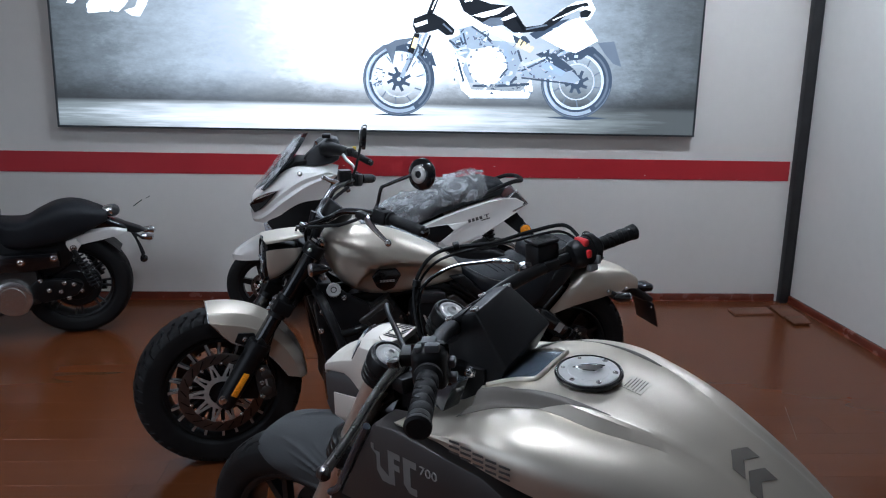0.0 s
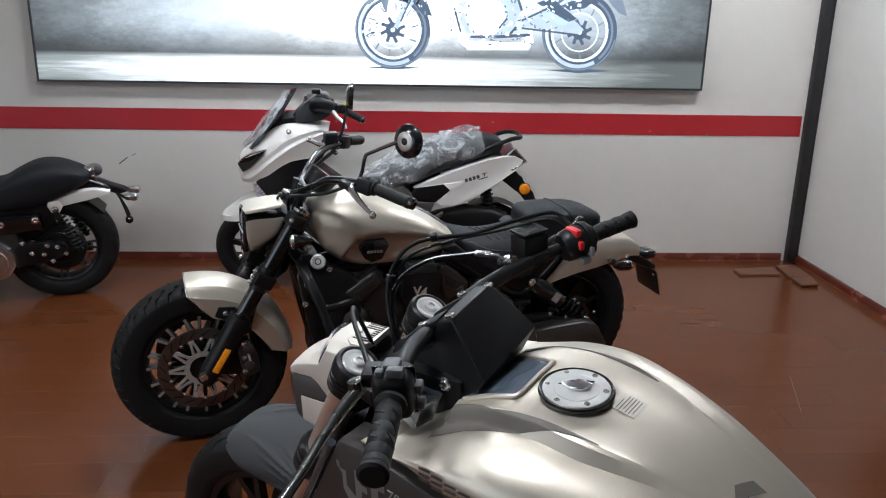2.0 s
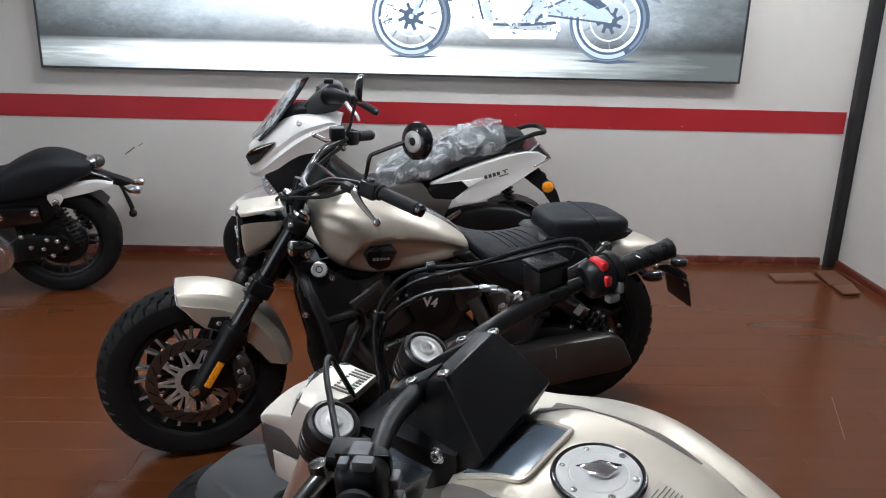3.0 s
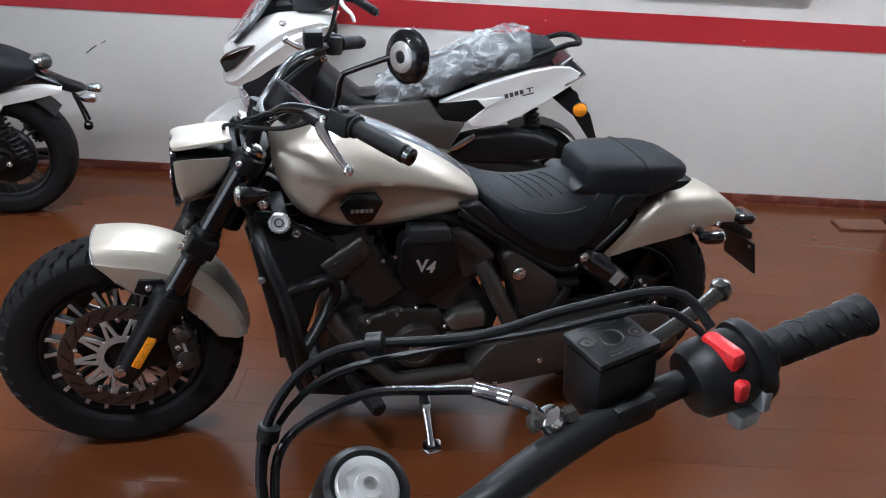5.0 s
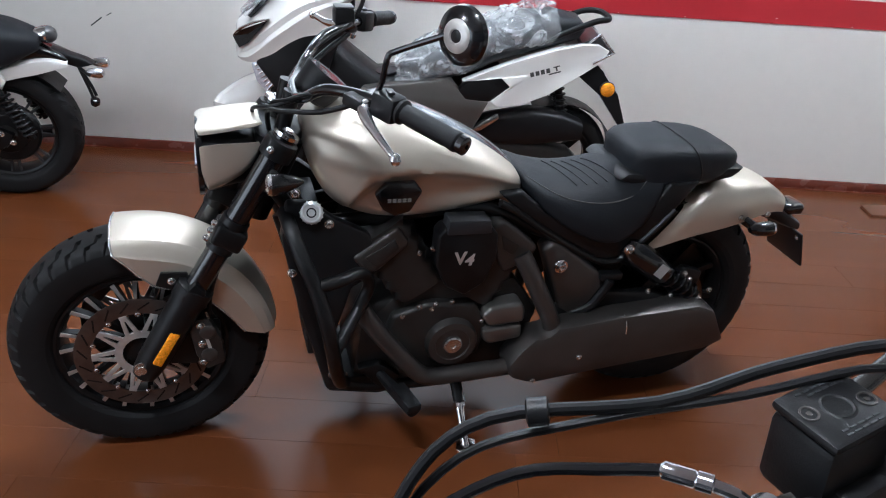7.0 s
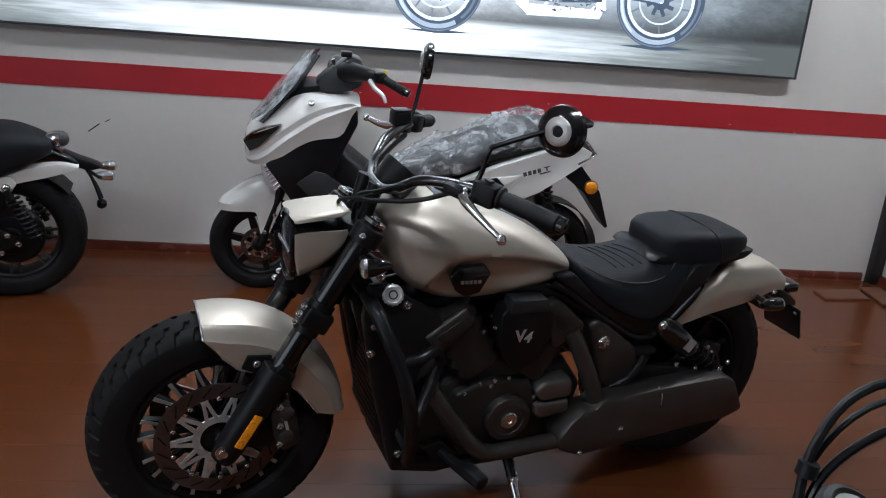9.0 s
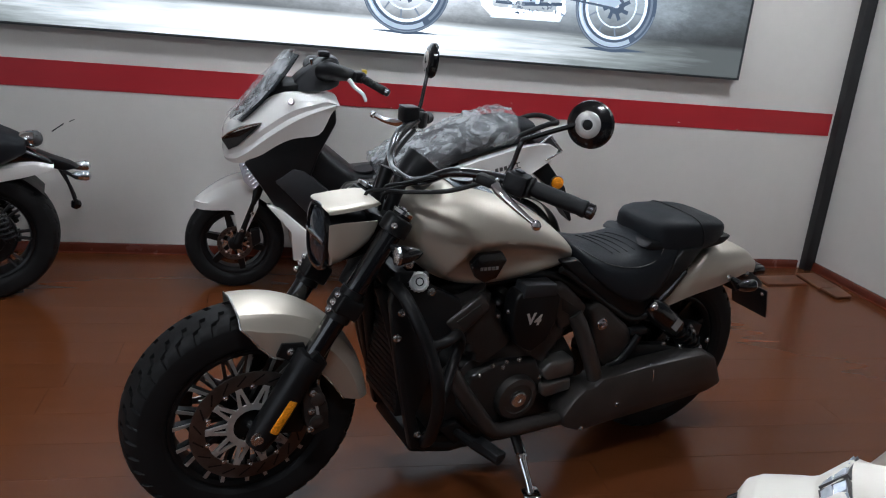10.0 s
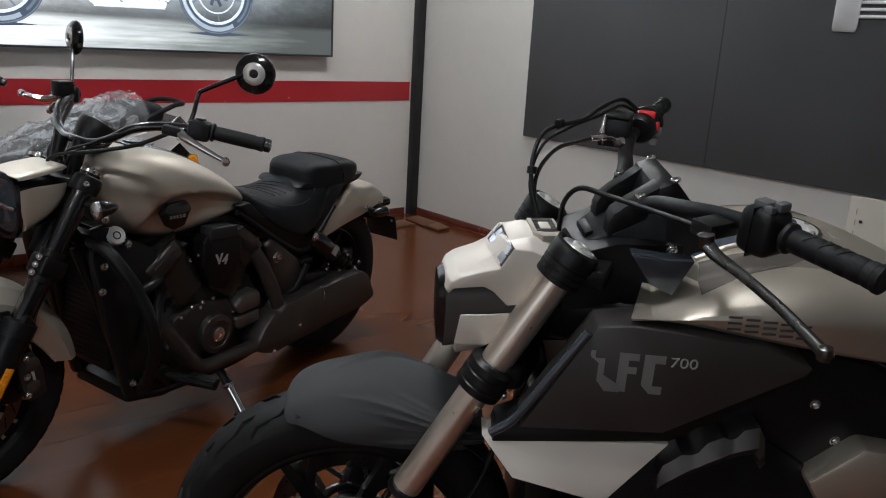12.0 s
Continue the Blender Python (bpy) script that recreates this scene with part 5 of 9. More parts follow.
    for i in range(25):
        x = -1.355 - 0.49 * i / 24
        b, t = lerp_table(x, bl)[0], lerp_table(x, tl)[0]
        w = spread(x, -1.6, -1.9, 0.128, 0.07) * (0.9 + 0.1 * spread(x, -1.3, -1.45, 0, 1))
        sec = [(w * 0.98, b), (w, b + (t - b) * 0.3), (w * 0.985, b + (t - b) * 0.6), (w * 0.9, b + (t - b) * 0.82), (w * 0.7, b + (t - b) * 0.95), (w * 0.35, t - 0.002), (0, t)]
        sec = sec + [(-y, z) for y, z in sec[-2::-1]]
        rings.append([(x - 0.13 * (z - b) / 0.15 * spread(x, -1.355, -1.62, 1, 0), y, z) for y, z in sec])
    part("rear_fender", shell(rings, 0.003), SILVER, o, "champagne silver rear fender", sharp=40)
    for s in (1, -1):
        for x, z in ((-1.66, 0.61), (-1.75, 0.615)):
            part("fender_bolt", bolt((x, 0.122 * s, z), (0, s, 0), 0.007, 0.005), STEEL, o)
        ri = part("rear_indicator", loft([[(x, 0.165 * s + y, z) for y, z in supers(0, 0.592, r, r, r, 16, 1.0)] for x, r in ((-1.665, 0.008), (-1.685, 0.019), (-1.715, 0.022), (-1.735, 0.022))]), BLACK_PAINT, o)
        part("lens", loft([[(x, 0.165 * s + y, z) for y, z in supers(0, 0.592, r, r, r, 16, 1.0)] for x, r in ((-1.735, 0.0215), (-1.743, 0.019), (-1.747, 0.009))]), LENS_CHROME, ri)
        part("indicator_stalk", tube([(-1.685, 0.1 * s, 0.6), (-1.7, 0.16 * s, 0.593)], 0.009, 10, 1), BLACK_PLASTIC, ri)
    part("tail_arm", loft([[(x, y, z) for y, z in supers(0, zc, w, h, h, 14, 0.6)] for x, zc, w, h in ((-1.78, 0.6, 0.05, 0.03), (-1.86, 0.565, 0.05, 0.028), (-1.92, 0.535, 0.045, 0.024), (-1.97, 0.51, 0.03, 0.016))]), BLACK_PLASTIC, o)
    part("tail_lamp", loft([[(x, y, z) for y, z in supers(0, 0.575, w, h, h, 18, 0.6)] for x, w, h in ((-1.88, 0.03, 0.012), (-1.9, 0.042, 0.02), (-1.95, 0.042, 0.02), (-1.965, 0.03, 0.012))]), BLACK_PAINT, o)
    pm = sheet_pose((-1.955, 0.0, 0.455), (0, 1, 0), (0.3, 0, 1))
    pl = part("plate_holder", moved(box(-0.085, 0.085, -0.06, 0.06, -0.004, 0.004, 0.003), pm), BLACK_PLASTIC, o, "blank black number plate holder")
    part("plate_bolt", moved(bolt((0.065, 0.04, 0.004), (0, 0, 1), 0.006, 0.004), pm), STEEL, pl)

    # rear wheel, swingarm and shocks
    rw = part("rear_wheel", rim_mesh(rc, 0.205, 0.075, 0.186), SATIN_BLACK, o)
    part("tyre", tyre_mesh(rc, RR, 0.095, 0.2, 40, 0.009), RUBBER, rw, "", 18)
    part("hub", lathe([(0.02, -0.1), (0.07, -0.095), (0.07, -0.04), (0.04, -0.02), (0.04, 0.02), (0.07, 0.04), (0.075, 0.095), (0.02, 0.1)], rc, (0, 1, 0), 28), SATIN_BLACK, rw)
    for i in range(10):
        part("spoke", spoke_mesh(rc, 0.05, 0.195, 36 * i, 36 * i + 8, 0.03, 0.05, 0.024, 0.016, 0.022), SATIN_BLACK, rw)
    brake_disc(rw, rc, 0.108, 0.12, 8)
    part("drive_cover", disc_of(rc, (0, 1, 0), 0.188, 0.05, 36), SATIN_BLACK, rw)
    for s in (1, -1):
        part("swingarm", loft([[(x, 0.125 * s + y, z) for y, z in supers(0, zc, 0.02, h, h, 14, 0.5)] for x, zc, h in ((-1.1, 0.36, 0.03), (-1.25, 0.38, 0.035), (-1.4, 0.36, 0.035), (-1.52, 0.33, 0.03), (-1.55, 0.325, 0.012))]), SATIN_BLACK, o)
        sh = part("rear_shock", tube([(-1.285, 0.135 * s, 0.56), (-1.32, 0.137 * s, 0.535), (-1.42, 0.14 * s, 0.462), (-1.43, 0.14 * s, 0.455)], [0.024, 0.04, 0.04, 0.022], 18, 2), BLACK_PAINT, o)
        part("shock_rod", tube([(-1.42, 0.14 * s, 0.462), (-1.55, 0.142 * s, 0.37)], 0.02, 14, 1), BLACK_PLASTIC, sh)
        part("shock_spring", spring_mesh((-1.4, 0.14 * s, 0.477), (-1.54, 0.142 * s, 0.377), 0.03, 6, 0.005), BLACK_PAINT, sh)
        part("shock_label", moved(box(-0.016, 0.016, -0.02, 0.02, 0.0, 0.001), sheet_pose((-1.395, 0.181 * s, 0.487), (-0.8 * s, 0.0, -0.57 * s), (0.57, 0, -0.8))), PRINT_LIGHT, sh)
        part("shock_bolt", bolt((-1.285, 0.165 * s, 0.56), (0, s, 0), 0.012, 0.01), CHROME, sh)
        part("shock_bolt", bolt((-1.555, 0.155 * s, 0.365), (0, s, 0), 0.012, 0.01), CHROME, sh)
        for x, z in ((-1.5, 0.45), (-1.52, 0.43), (-1.49, 0.415), (-1.6, 0.385), (-1.47, 0.38), (-1.39, 0.4)):
            part("hub_bolt", bolt((x, 0.146 * s, z), (0, s, 0), 0.007, 0.006), STEEL, o)
        part("rear_caliper", prism([(-1.44, 0.42), (-1.5, 0.47), (-1.56, 0.45), (-1.55, 0.39), (-1.48, 0.37)], 0.115 * s, 0.145 * s, 0.006), SATIN_BLACK, o)
    part("rear_axle", tube([(rc[0], -0.15, rc[2]), (rc[0], 0.15, rc[2])], 0.013, 12, 1), STEEL, o)
    part("rear_mudguard", shell([[(rc[0] + r * math.cos(radians(a)), y, rc[2] + r * math.sin(radians(a))) for y in (-0.1, -0.05, 0, 0.05, 0.1)] for a, r in [(60 + 10 * i, 0.336) for i in range(9)]], 0.004), BLACK_PLASTIC, o)

    # frame and engine
    for s in (1, -1):
        part("frame_rail", tube([(-0.34, 0.03 * s, 0.74), (-0.42, 0.06 * s, 0.66), (-0.6, 0.09 * s, 0.67), (-0.85, 0.1 * s, 0.69), (-1.02, 0.115 * s, 0.62), (-1.2, 0.12 * s, 0.55), (-1.32, 0.12 * s, 0.5)], 0.019, 12), SATIN_BLACK, o)
        part("down_tube", tube([(-0.35, 0.06 * s, 0.68), (-0.4, 0.1 * s, 0.5), (-0.46, 0.12 * s, 0.25), (-0.52, 0.12 * s, 0.17), (-0.75, 0.12 * s, 0.15), (-1.0, 0.12 * s, 0.17), (-1.1, 0.12 * s, 0.3), (-1.08, 0.11 * s, 0.5)], 0.018, 12), SATIN_BLACK, o)
        part("seat_stay", prism([(-1.0, 0.66), (-1.06, 0.7), (-1.3, 0.6), (-1.4, 0.62), (-1.38, 0.58), (-1.28, 0.53), (-1.2, 0.53)], 0.09 * s, 0.11 * s, 0.005), SATIN_BLACK, o)
        # guard hoops ahead of the engine
        part("engine_guard", tube([(-0.358, 0.12 * s, 0.715), (-0.367, 0.185 * s, 0.695), (-0.388, 0.232 * s, 0.64), (-0.412, 0.258 * s, 0.58), (-0.433, 0.282 * s, 0.5), (-0.45, 0.28 * s, 0.41), (-0.465, 0.245 * s, 0.32), (-0.485, 0.19 * s, 0.24), (-0.505, 0.13 * s, 0.19)], 0.0185, 14), SATIN_BLACK, o)
        part("guard_loop", tube([(-0.412, 0.258 * s, 0.58), (-0.47, 0.245 * s, 0.585), (-0.53, 0.2 * s, 0.575), (-0.556, 0.18 * s, 0.53), (-0.535, 0.19 * s, 0.48), (-0.49, 0.235 * s, 0.43), (-0.45, 0.275 * s, 0.39)], 0.016, 12), SATIN_BLACK, o)
        part("peg_bracket", prism([(-0.54, 0.24), (-0.6, 0.25), (-0.66, 0.2), (-0.6, 0.17)], 0.12 * s, 0.15 * s, 0.004), SATIN_BLACK, o)
        pg = part("foot_peg", tube([(-0.6, 0.14 * s, 0.215), (-0.625, 0.22 * s, 0.215), (-0.655, 0.315 * s, 0.218)], [0.012, 0.018, 0.02], 10, 2), BLACK_PLASTIC, o)
        part("peg_pad", moved(box(-0.02, 0.02, -0.05, 0.05, -0.012, 0.012, 0.005), sheet_pose((-0.645, 0.27 * s, 0.224), (1, 0.25 * s, 0), (-0.25, 1 * s, 0.0))), GRIP_RUBBER, pg)
        # radiator shroud and filler cap side
        part("radiator_shroud", prism([(-0.345, 0.66), (-0.36, 0.75), (-0.42, 0.745), (-0.475, 0.7), (-0.56, 0.655), (-0.6, 0.55), (-0.52, 0.5), (-0.46, 0.3), (-0.5, 0.19), (-0.455, 0.18), (-0.385, 0.45)], 0.115 * s, 0.15 * s, 0.01), BLACK_PLASTIC, o)
        part("front_cylinder", loft([[Vector((-0.62, 0, 0.6)) + Vector((0.55, 0, 0.84)) * d + Vector((0.84, 0, -0.55)) * a + Vector((0, b, 0)) for a, b in supers(0, 0.09 * s, w, 0.055, 0.055, 20, 0.4)] for d, w in [(-0.16 + 0.02 * i, 0.075 if i % 2 else 0.062) for i in range(12)]]), DARK_CAST, o)
        part("front_head_cover", prism([(-0.515, 0.592), (-0.632, 0.672), (-0.665, 0.622), (-0.58, 0.545), (-0.55, 0.548)], 0.1 * s, 0.158 * s, 0.012, 3), GUNMETAL, o, "grey ribbed cylinder head cover")
        part("front_head_inset", prism([(-0.548, 0.592), (-0.622, 0.64), (-0.634, 0.612), (-0.578, 0.563)], 0.155 * s, 0.161 * s, 0.003), DARK_CAST, o)
        part("rear_cylinder", loft([[Vector((-0.92, 0, 0.55)) + Vector((-0.55, 0, 0.84)) * d + Vector((0.84, 0, 0.55)) * a + Vector((0, b, 0)) for a, b in supers(0, 0.09 * s, w, 0.055, 0.055, 20, 0.4)] for d, w in [(-0.14 + 0.02 * i, 0.075 if i % 2 else 0.062) for i in range(11)]]), DARK_CAST, o)
        part("rear_head_cover", prism([(-0.876, 0.652), (-0.912, 0.672), (-0.96, 0.635), (-1.015, 0.585), (-1.0, 0.548), (-0.925, 0.512), (-0.9, 0.56)], 0.1 * s, 0.158 * s, 0.012, 3), GUNMETAL, o, "grey ribbed cylinder head cover")
        part("rear_head_inset", prism([(-0.905, 0.63), (-0.96, 0.596), (-0.945, 0.566), (-0.915, 0.585)], 0.155 * s, 0.161 * s, 0.003), DARK_CAST, o)
        part("head_slot", prism([(-0.955, 0.56), (-0.99, 0.575), (-1.0, 0.565), (-0.99, 0.552)], 0.156 * s, 0.163 * s, 0.002), STEEL, o)
        cov = part("engine_side_cover", prism([(-0.732, 0.645), (-0.748, 0.664), (-0.874, 0.66), (-0.892, 0.64), (-0.895, 0.568), (-0.866, 0.495), (-0.815, 0.462), (-0.762, 0.492), (-0.73, 0.555)], 0.11 * s, 0.172 * s, 0.008, 3), BLACK_PLASTIC, o, "black engine cover with a cylinder mark")
        part("cover_lip", prism([(-0.752, 0.648), (-0.756, 0.69), (-0.866, 0.686), (-0.872, 0.646)], 0.12 * s, 0.178 * s, 0.006), GREY_PLASTIC, cov)
        if s > 0:
            mp = sheet_pose((-0.806, 0.1725, 0.572), (-1, 0, 0), (0, 0, 1))
            part("cover_mark", join(words("V", 0.05, mp @ Matrix.Translation((-0.012, 0.004, 0)), 0.001, 0.0016, 0.0), words("4", 0.044, mp @ Matrix.Translation((0.011, -0.002, 0)), 0.001, 0.0016, 0.25)), ALU, cov, "small metal cylinder mark")
        part("side_cover", prism([(-1.033, 0.57), (-1.066, 0.592), (-1.1, 0.575), (-1.222, 0.48), (-1.255, 0.4), (-1.16, 0.335), (-1.11, 0.37)], 0.09 * s, 0.148 * s, 0.014, 3), GUNMETAL, o, "grey triangular side cover")
        part("side_cover_bolt", lathe([(0.021, -0.002), (0.021, 0.002), (0.019, 0.0045), (0.015, 0.004), (0.0135, 0.006), (0.013, 0.012), (0.01, 0.0145), (0.0075, 0.0145), (0.007, 0.006), (0.001, 0.005)], (-1.095, 0.148 * s, 0.513), (0, s, 0), 20), CHROME, o)
        part("passenger_peg", join(tube([(-1.15, 0.14 * s, 0.35), (-1.2, 0.15 * s, 0.37), (-1.235, 0.155 * s, 0.42), (-1.25, 0.16 * s, 0.46)], 0.014, 10), box(-1.29, -1.22, 0.14 * s - 0.018, 0.14 * s + 0.018, 0.455, 0.478, 0.006)), BLACK_PLASTIC, o)
        part("crankcase_cover", prism([(-0.6, 0.3), (-0.63, 0.4), (-0.72, 0.43), (-0.86, 0.42), (-0.9, 0.34), (-0.88, 0.25), (-0.78, 0.21), (-0.66, 0.22)], 0.1 * s, 0.15 * s, 0.012, 3), DARK_CAST, o)
        st = part("round_cover", lathe([(0.074, -0.03), (0.074, 0.01), (0.067, 0.022), (0.05, 0.025), (0.048, 0.021), (0.027, 0.02), (0.025, 0.026)], (-0.795, 0.15 * s, 0.307), (0, s, 0), 44), GUNMETAL, o, "round grey engine cover")
        part("cover_plug", lathe([(0.024, 0.02), (0.026, 0.028), (0.022, 0.031), (0.008, 0.031), (0.006, 0.028)], (-0.795, 0.15 * s, 0.307), (0, s, 0), 28), STEEL, st, "bright steel plug")
        part("gear_cover", prism([(-0.872, 0.385), (-0.9, 0.415), (-0.985, 0.422), (-1.0, 0.395), (-1.0, 0.355), (-0.9, 0.348)], 0.11 * s, 0.172 * s, 0.012, 3), SATIN_GREY, o, "satin metal gear cover")
        part("gear_cover_low", prism([(-0.88, 0.34), (-0.995, 0.347), (-1.0, 0.3), (-0.905, 0.287), (-0.885, 0.303)], 0.11 * s, 0.168 * s, 0.01, 3), SATIN_GREY, o)
        for x, z in ((-0.655, 0.4), (-0.7, 0.425), (-0.745, 0.43), (-0.79, 0.432), (-0.735, 0.415), (-0.88, 0.36), (-0.84, 0.245), (-0.7, 0.235), (-0.62, 0.33), (-0.725, 0.6), (-0.868, 0.6), (-0.69, 0.59)):
            part("engine_bolt", bolt((x, 0.151 * s, z), (0, s, 0), 0.0055, 0.005), STEEL, o)
    part("crankcase", prism([(-0.53, 0.2), (-0.55, 0.36), (-0.66, 0.46), (-0.8, 0.5), (-0.98, 0.47), (-1.06, 0.36), (-1.02, 0.2), (-0.9, 0.15), (-0.62, 0.15)], -0.12, 0.12, 0.015), DARK_CAST, o)
    part("radiator", box(-0.45, -0.41, -0.112, 0.112, 0.28, 0.7, 0.006), BLACK_PLASTIC, o)
    for i in range(21):
        part("radiator_fin", box(-0.412, -0.408, -0.105, 0.105, 0.3 + 0.018 * i, 0.306 + 0.018 * i), RUBBER, o)
    rcap = part("radiator_cap", lathe([(0.02, -0.012), (0.027, -0.008), (0.0275, 0.004), (0.025, 0.008), (0.021, 0.0095), (0.019, 0.008), (0.001, 0.0095)], (-0.418, 0.152, 0.724), (0.15, 0.9, 0.4), 30), ALU, o, "silver ribbed filler cap")
    axc = Vector((0.15, 0.9, 0.4)).normalized()
    qc = axc.to_track_quat("Z", "Y").to_matrix()
    for i in range(16):
        t = 2 * math.pi * i / 16
        p = Vector((-0.418, 0.152, 0.724)) + qc @ Vector((0.0272 * math.cos(t), 0.0272 * math.sin(t), -0.002))
        part("cap_rib", tube([p - axc * 0.006, p + axc * 0.006], 0.0022, 6, 1), ALU, rcap)
    part("cap_mark", lathe([(0.012, 0.0086), (0.012, 0.0098), (0.0085, 0.0098), (0.0085, 0.0088)], (-0.418, 0.152, 0.724), (0.15, 0.9, 0.4), 20), GREY_PLASTIC, rcap)
    part("tank_boss", lathe([(0.014, -0.004), (0.014, 0.003), (0.011, 0.005), (0.008, 0.004), (0.007, 0.001), (0.001, 0.001)], (-0.462, 0.085, 0.914), (0.5, 0.45, 0.7), 20), SATIN_GREY, tank)
    for x, y, z in ((-0.375, 0.158, 0.64), (-0.368, 0.158, 0.565), (-0.38, 0.16, 0.78), (-0.5, 0.152, 0.23), (-0.47, 0.152, 0.235), (-0.46, 0.152, 0.69)):
        part("guard_bolt", bolt((x, y, z), (0.2, 1, 0), 0.009, 0.008), STEEL, o)
    part("belly_pan", prism([(-0.47, 0.2), (-0.46, 0.16), (-0.6, 0.13), (-0.7, 0.14), (-0.62, 0.2)], -0.13, 0.13, 0.01), BLACK_PLASTIC, o)

    # exhaust
    part("header_pipe", tube([(-0.54, 0.165, 0.45), (-0.565, 0.172, 0.405), (-0.63, 0.175, 0.315), (-0.7, 0.175, 0.228), (-0.745, 0.175, 0.207), (-0.82, 0.175, 0.207), (-1.0, 0.175, 0.212)], 0.025, 16), GUNMETAL, o)
    part("rear_header_pipe", tube([(-0.97, 0.15, 0.565), (-0.995, 0.165, 0.52), (-1.035, 0.172, 0.44), (-1.075, 0.172, 0.36), (-1.1, 0.172, 0.28)], 0.026, 16), GUNMETAL, o)
    outl = [(-0.95, 0.235), (-0.985, 0.285), (-1.025, 0.325), (-1.06, 0.322), (-1.09, 0.35), (-1.27, 0.366), (-1.53, 0.378), (-1.588, 0.355), (-1.65, 0.24), (-1.58, 0.214), (-1.14, 0.175), (-1.03, 0.165), (-0.965, 0.19)]
    ex = part("exhaust_silencer", prism(outl, 0.115, 0.215, 0.026, 2), GUNMETAL, o, "long slab-sided gunmetal exhaust")
    part("silencer_seam", tube([(-1.292, 0.2, 0.366), (-1.296, 0.2165, 0.345), (-1.3, 0.2165, 0.31)], 0.002, 8, 2), STEEL, ex)
    part("silencer_bolt", bolt((-1.165, 0.2155, 0.245), (0, 1, 0), 0.007, 0.004), STEEL, ex)
    part("silencer_bolt", bolt((-1.03, 0.2155, 0.18), (0, 1, 0), 0.007, 0.004), STEEL, ex)
    # side stand
    ss = part("side_stand", tube([(-0.82, 0.13, 0.18), (-0.822, 0.175, 0.135), (-0.824, 0.2, 0.105)], [0.016, 0.015, 0.014], 12, 3), SATIN_BLACK, o, "side stand with a polished foot")
    part("stand_leg", tube([(-0.824, 0.192, 0.116), (-0.824, 0.2, 0.108), (-0.825, 0.222, 0.082), (-0.826, 0.25, 0.05), (-0.827, 0.268, 0.026)], [0.012, 0.0155, 0.0125, 0.0115, 0.013], 12, 3), CHROME, ss, "polished lower leg")
    part("stand_knuckle", lathe([(0.004, -0.016), (0.013, -0.013), (0.013, 0.013), (0.004, 0.016)], (-0.824, 0.197, 0.112), (1, 0, 0), 16), CHROME, ss)
    part("stand_foot", prism([(-0.862, 0.252), (-0.85, 0.3), (-0.812, 0.305), (-0.796, 0.28), (-0.806, 0.246), (-0.84, 0.24)], 0.0155, 0.027, 0.004, plane="xy"), CHROME, ss)
    part("stand_spring", tube([(-0.83, 0.13, 0.18), (-0.838, 0.195, 0.118)], 0.006, 8, 2), STEEL, ss)
    return o


build_silver_cruiser()


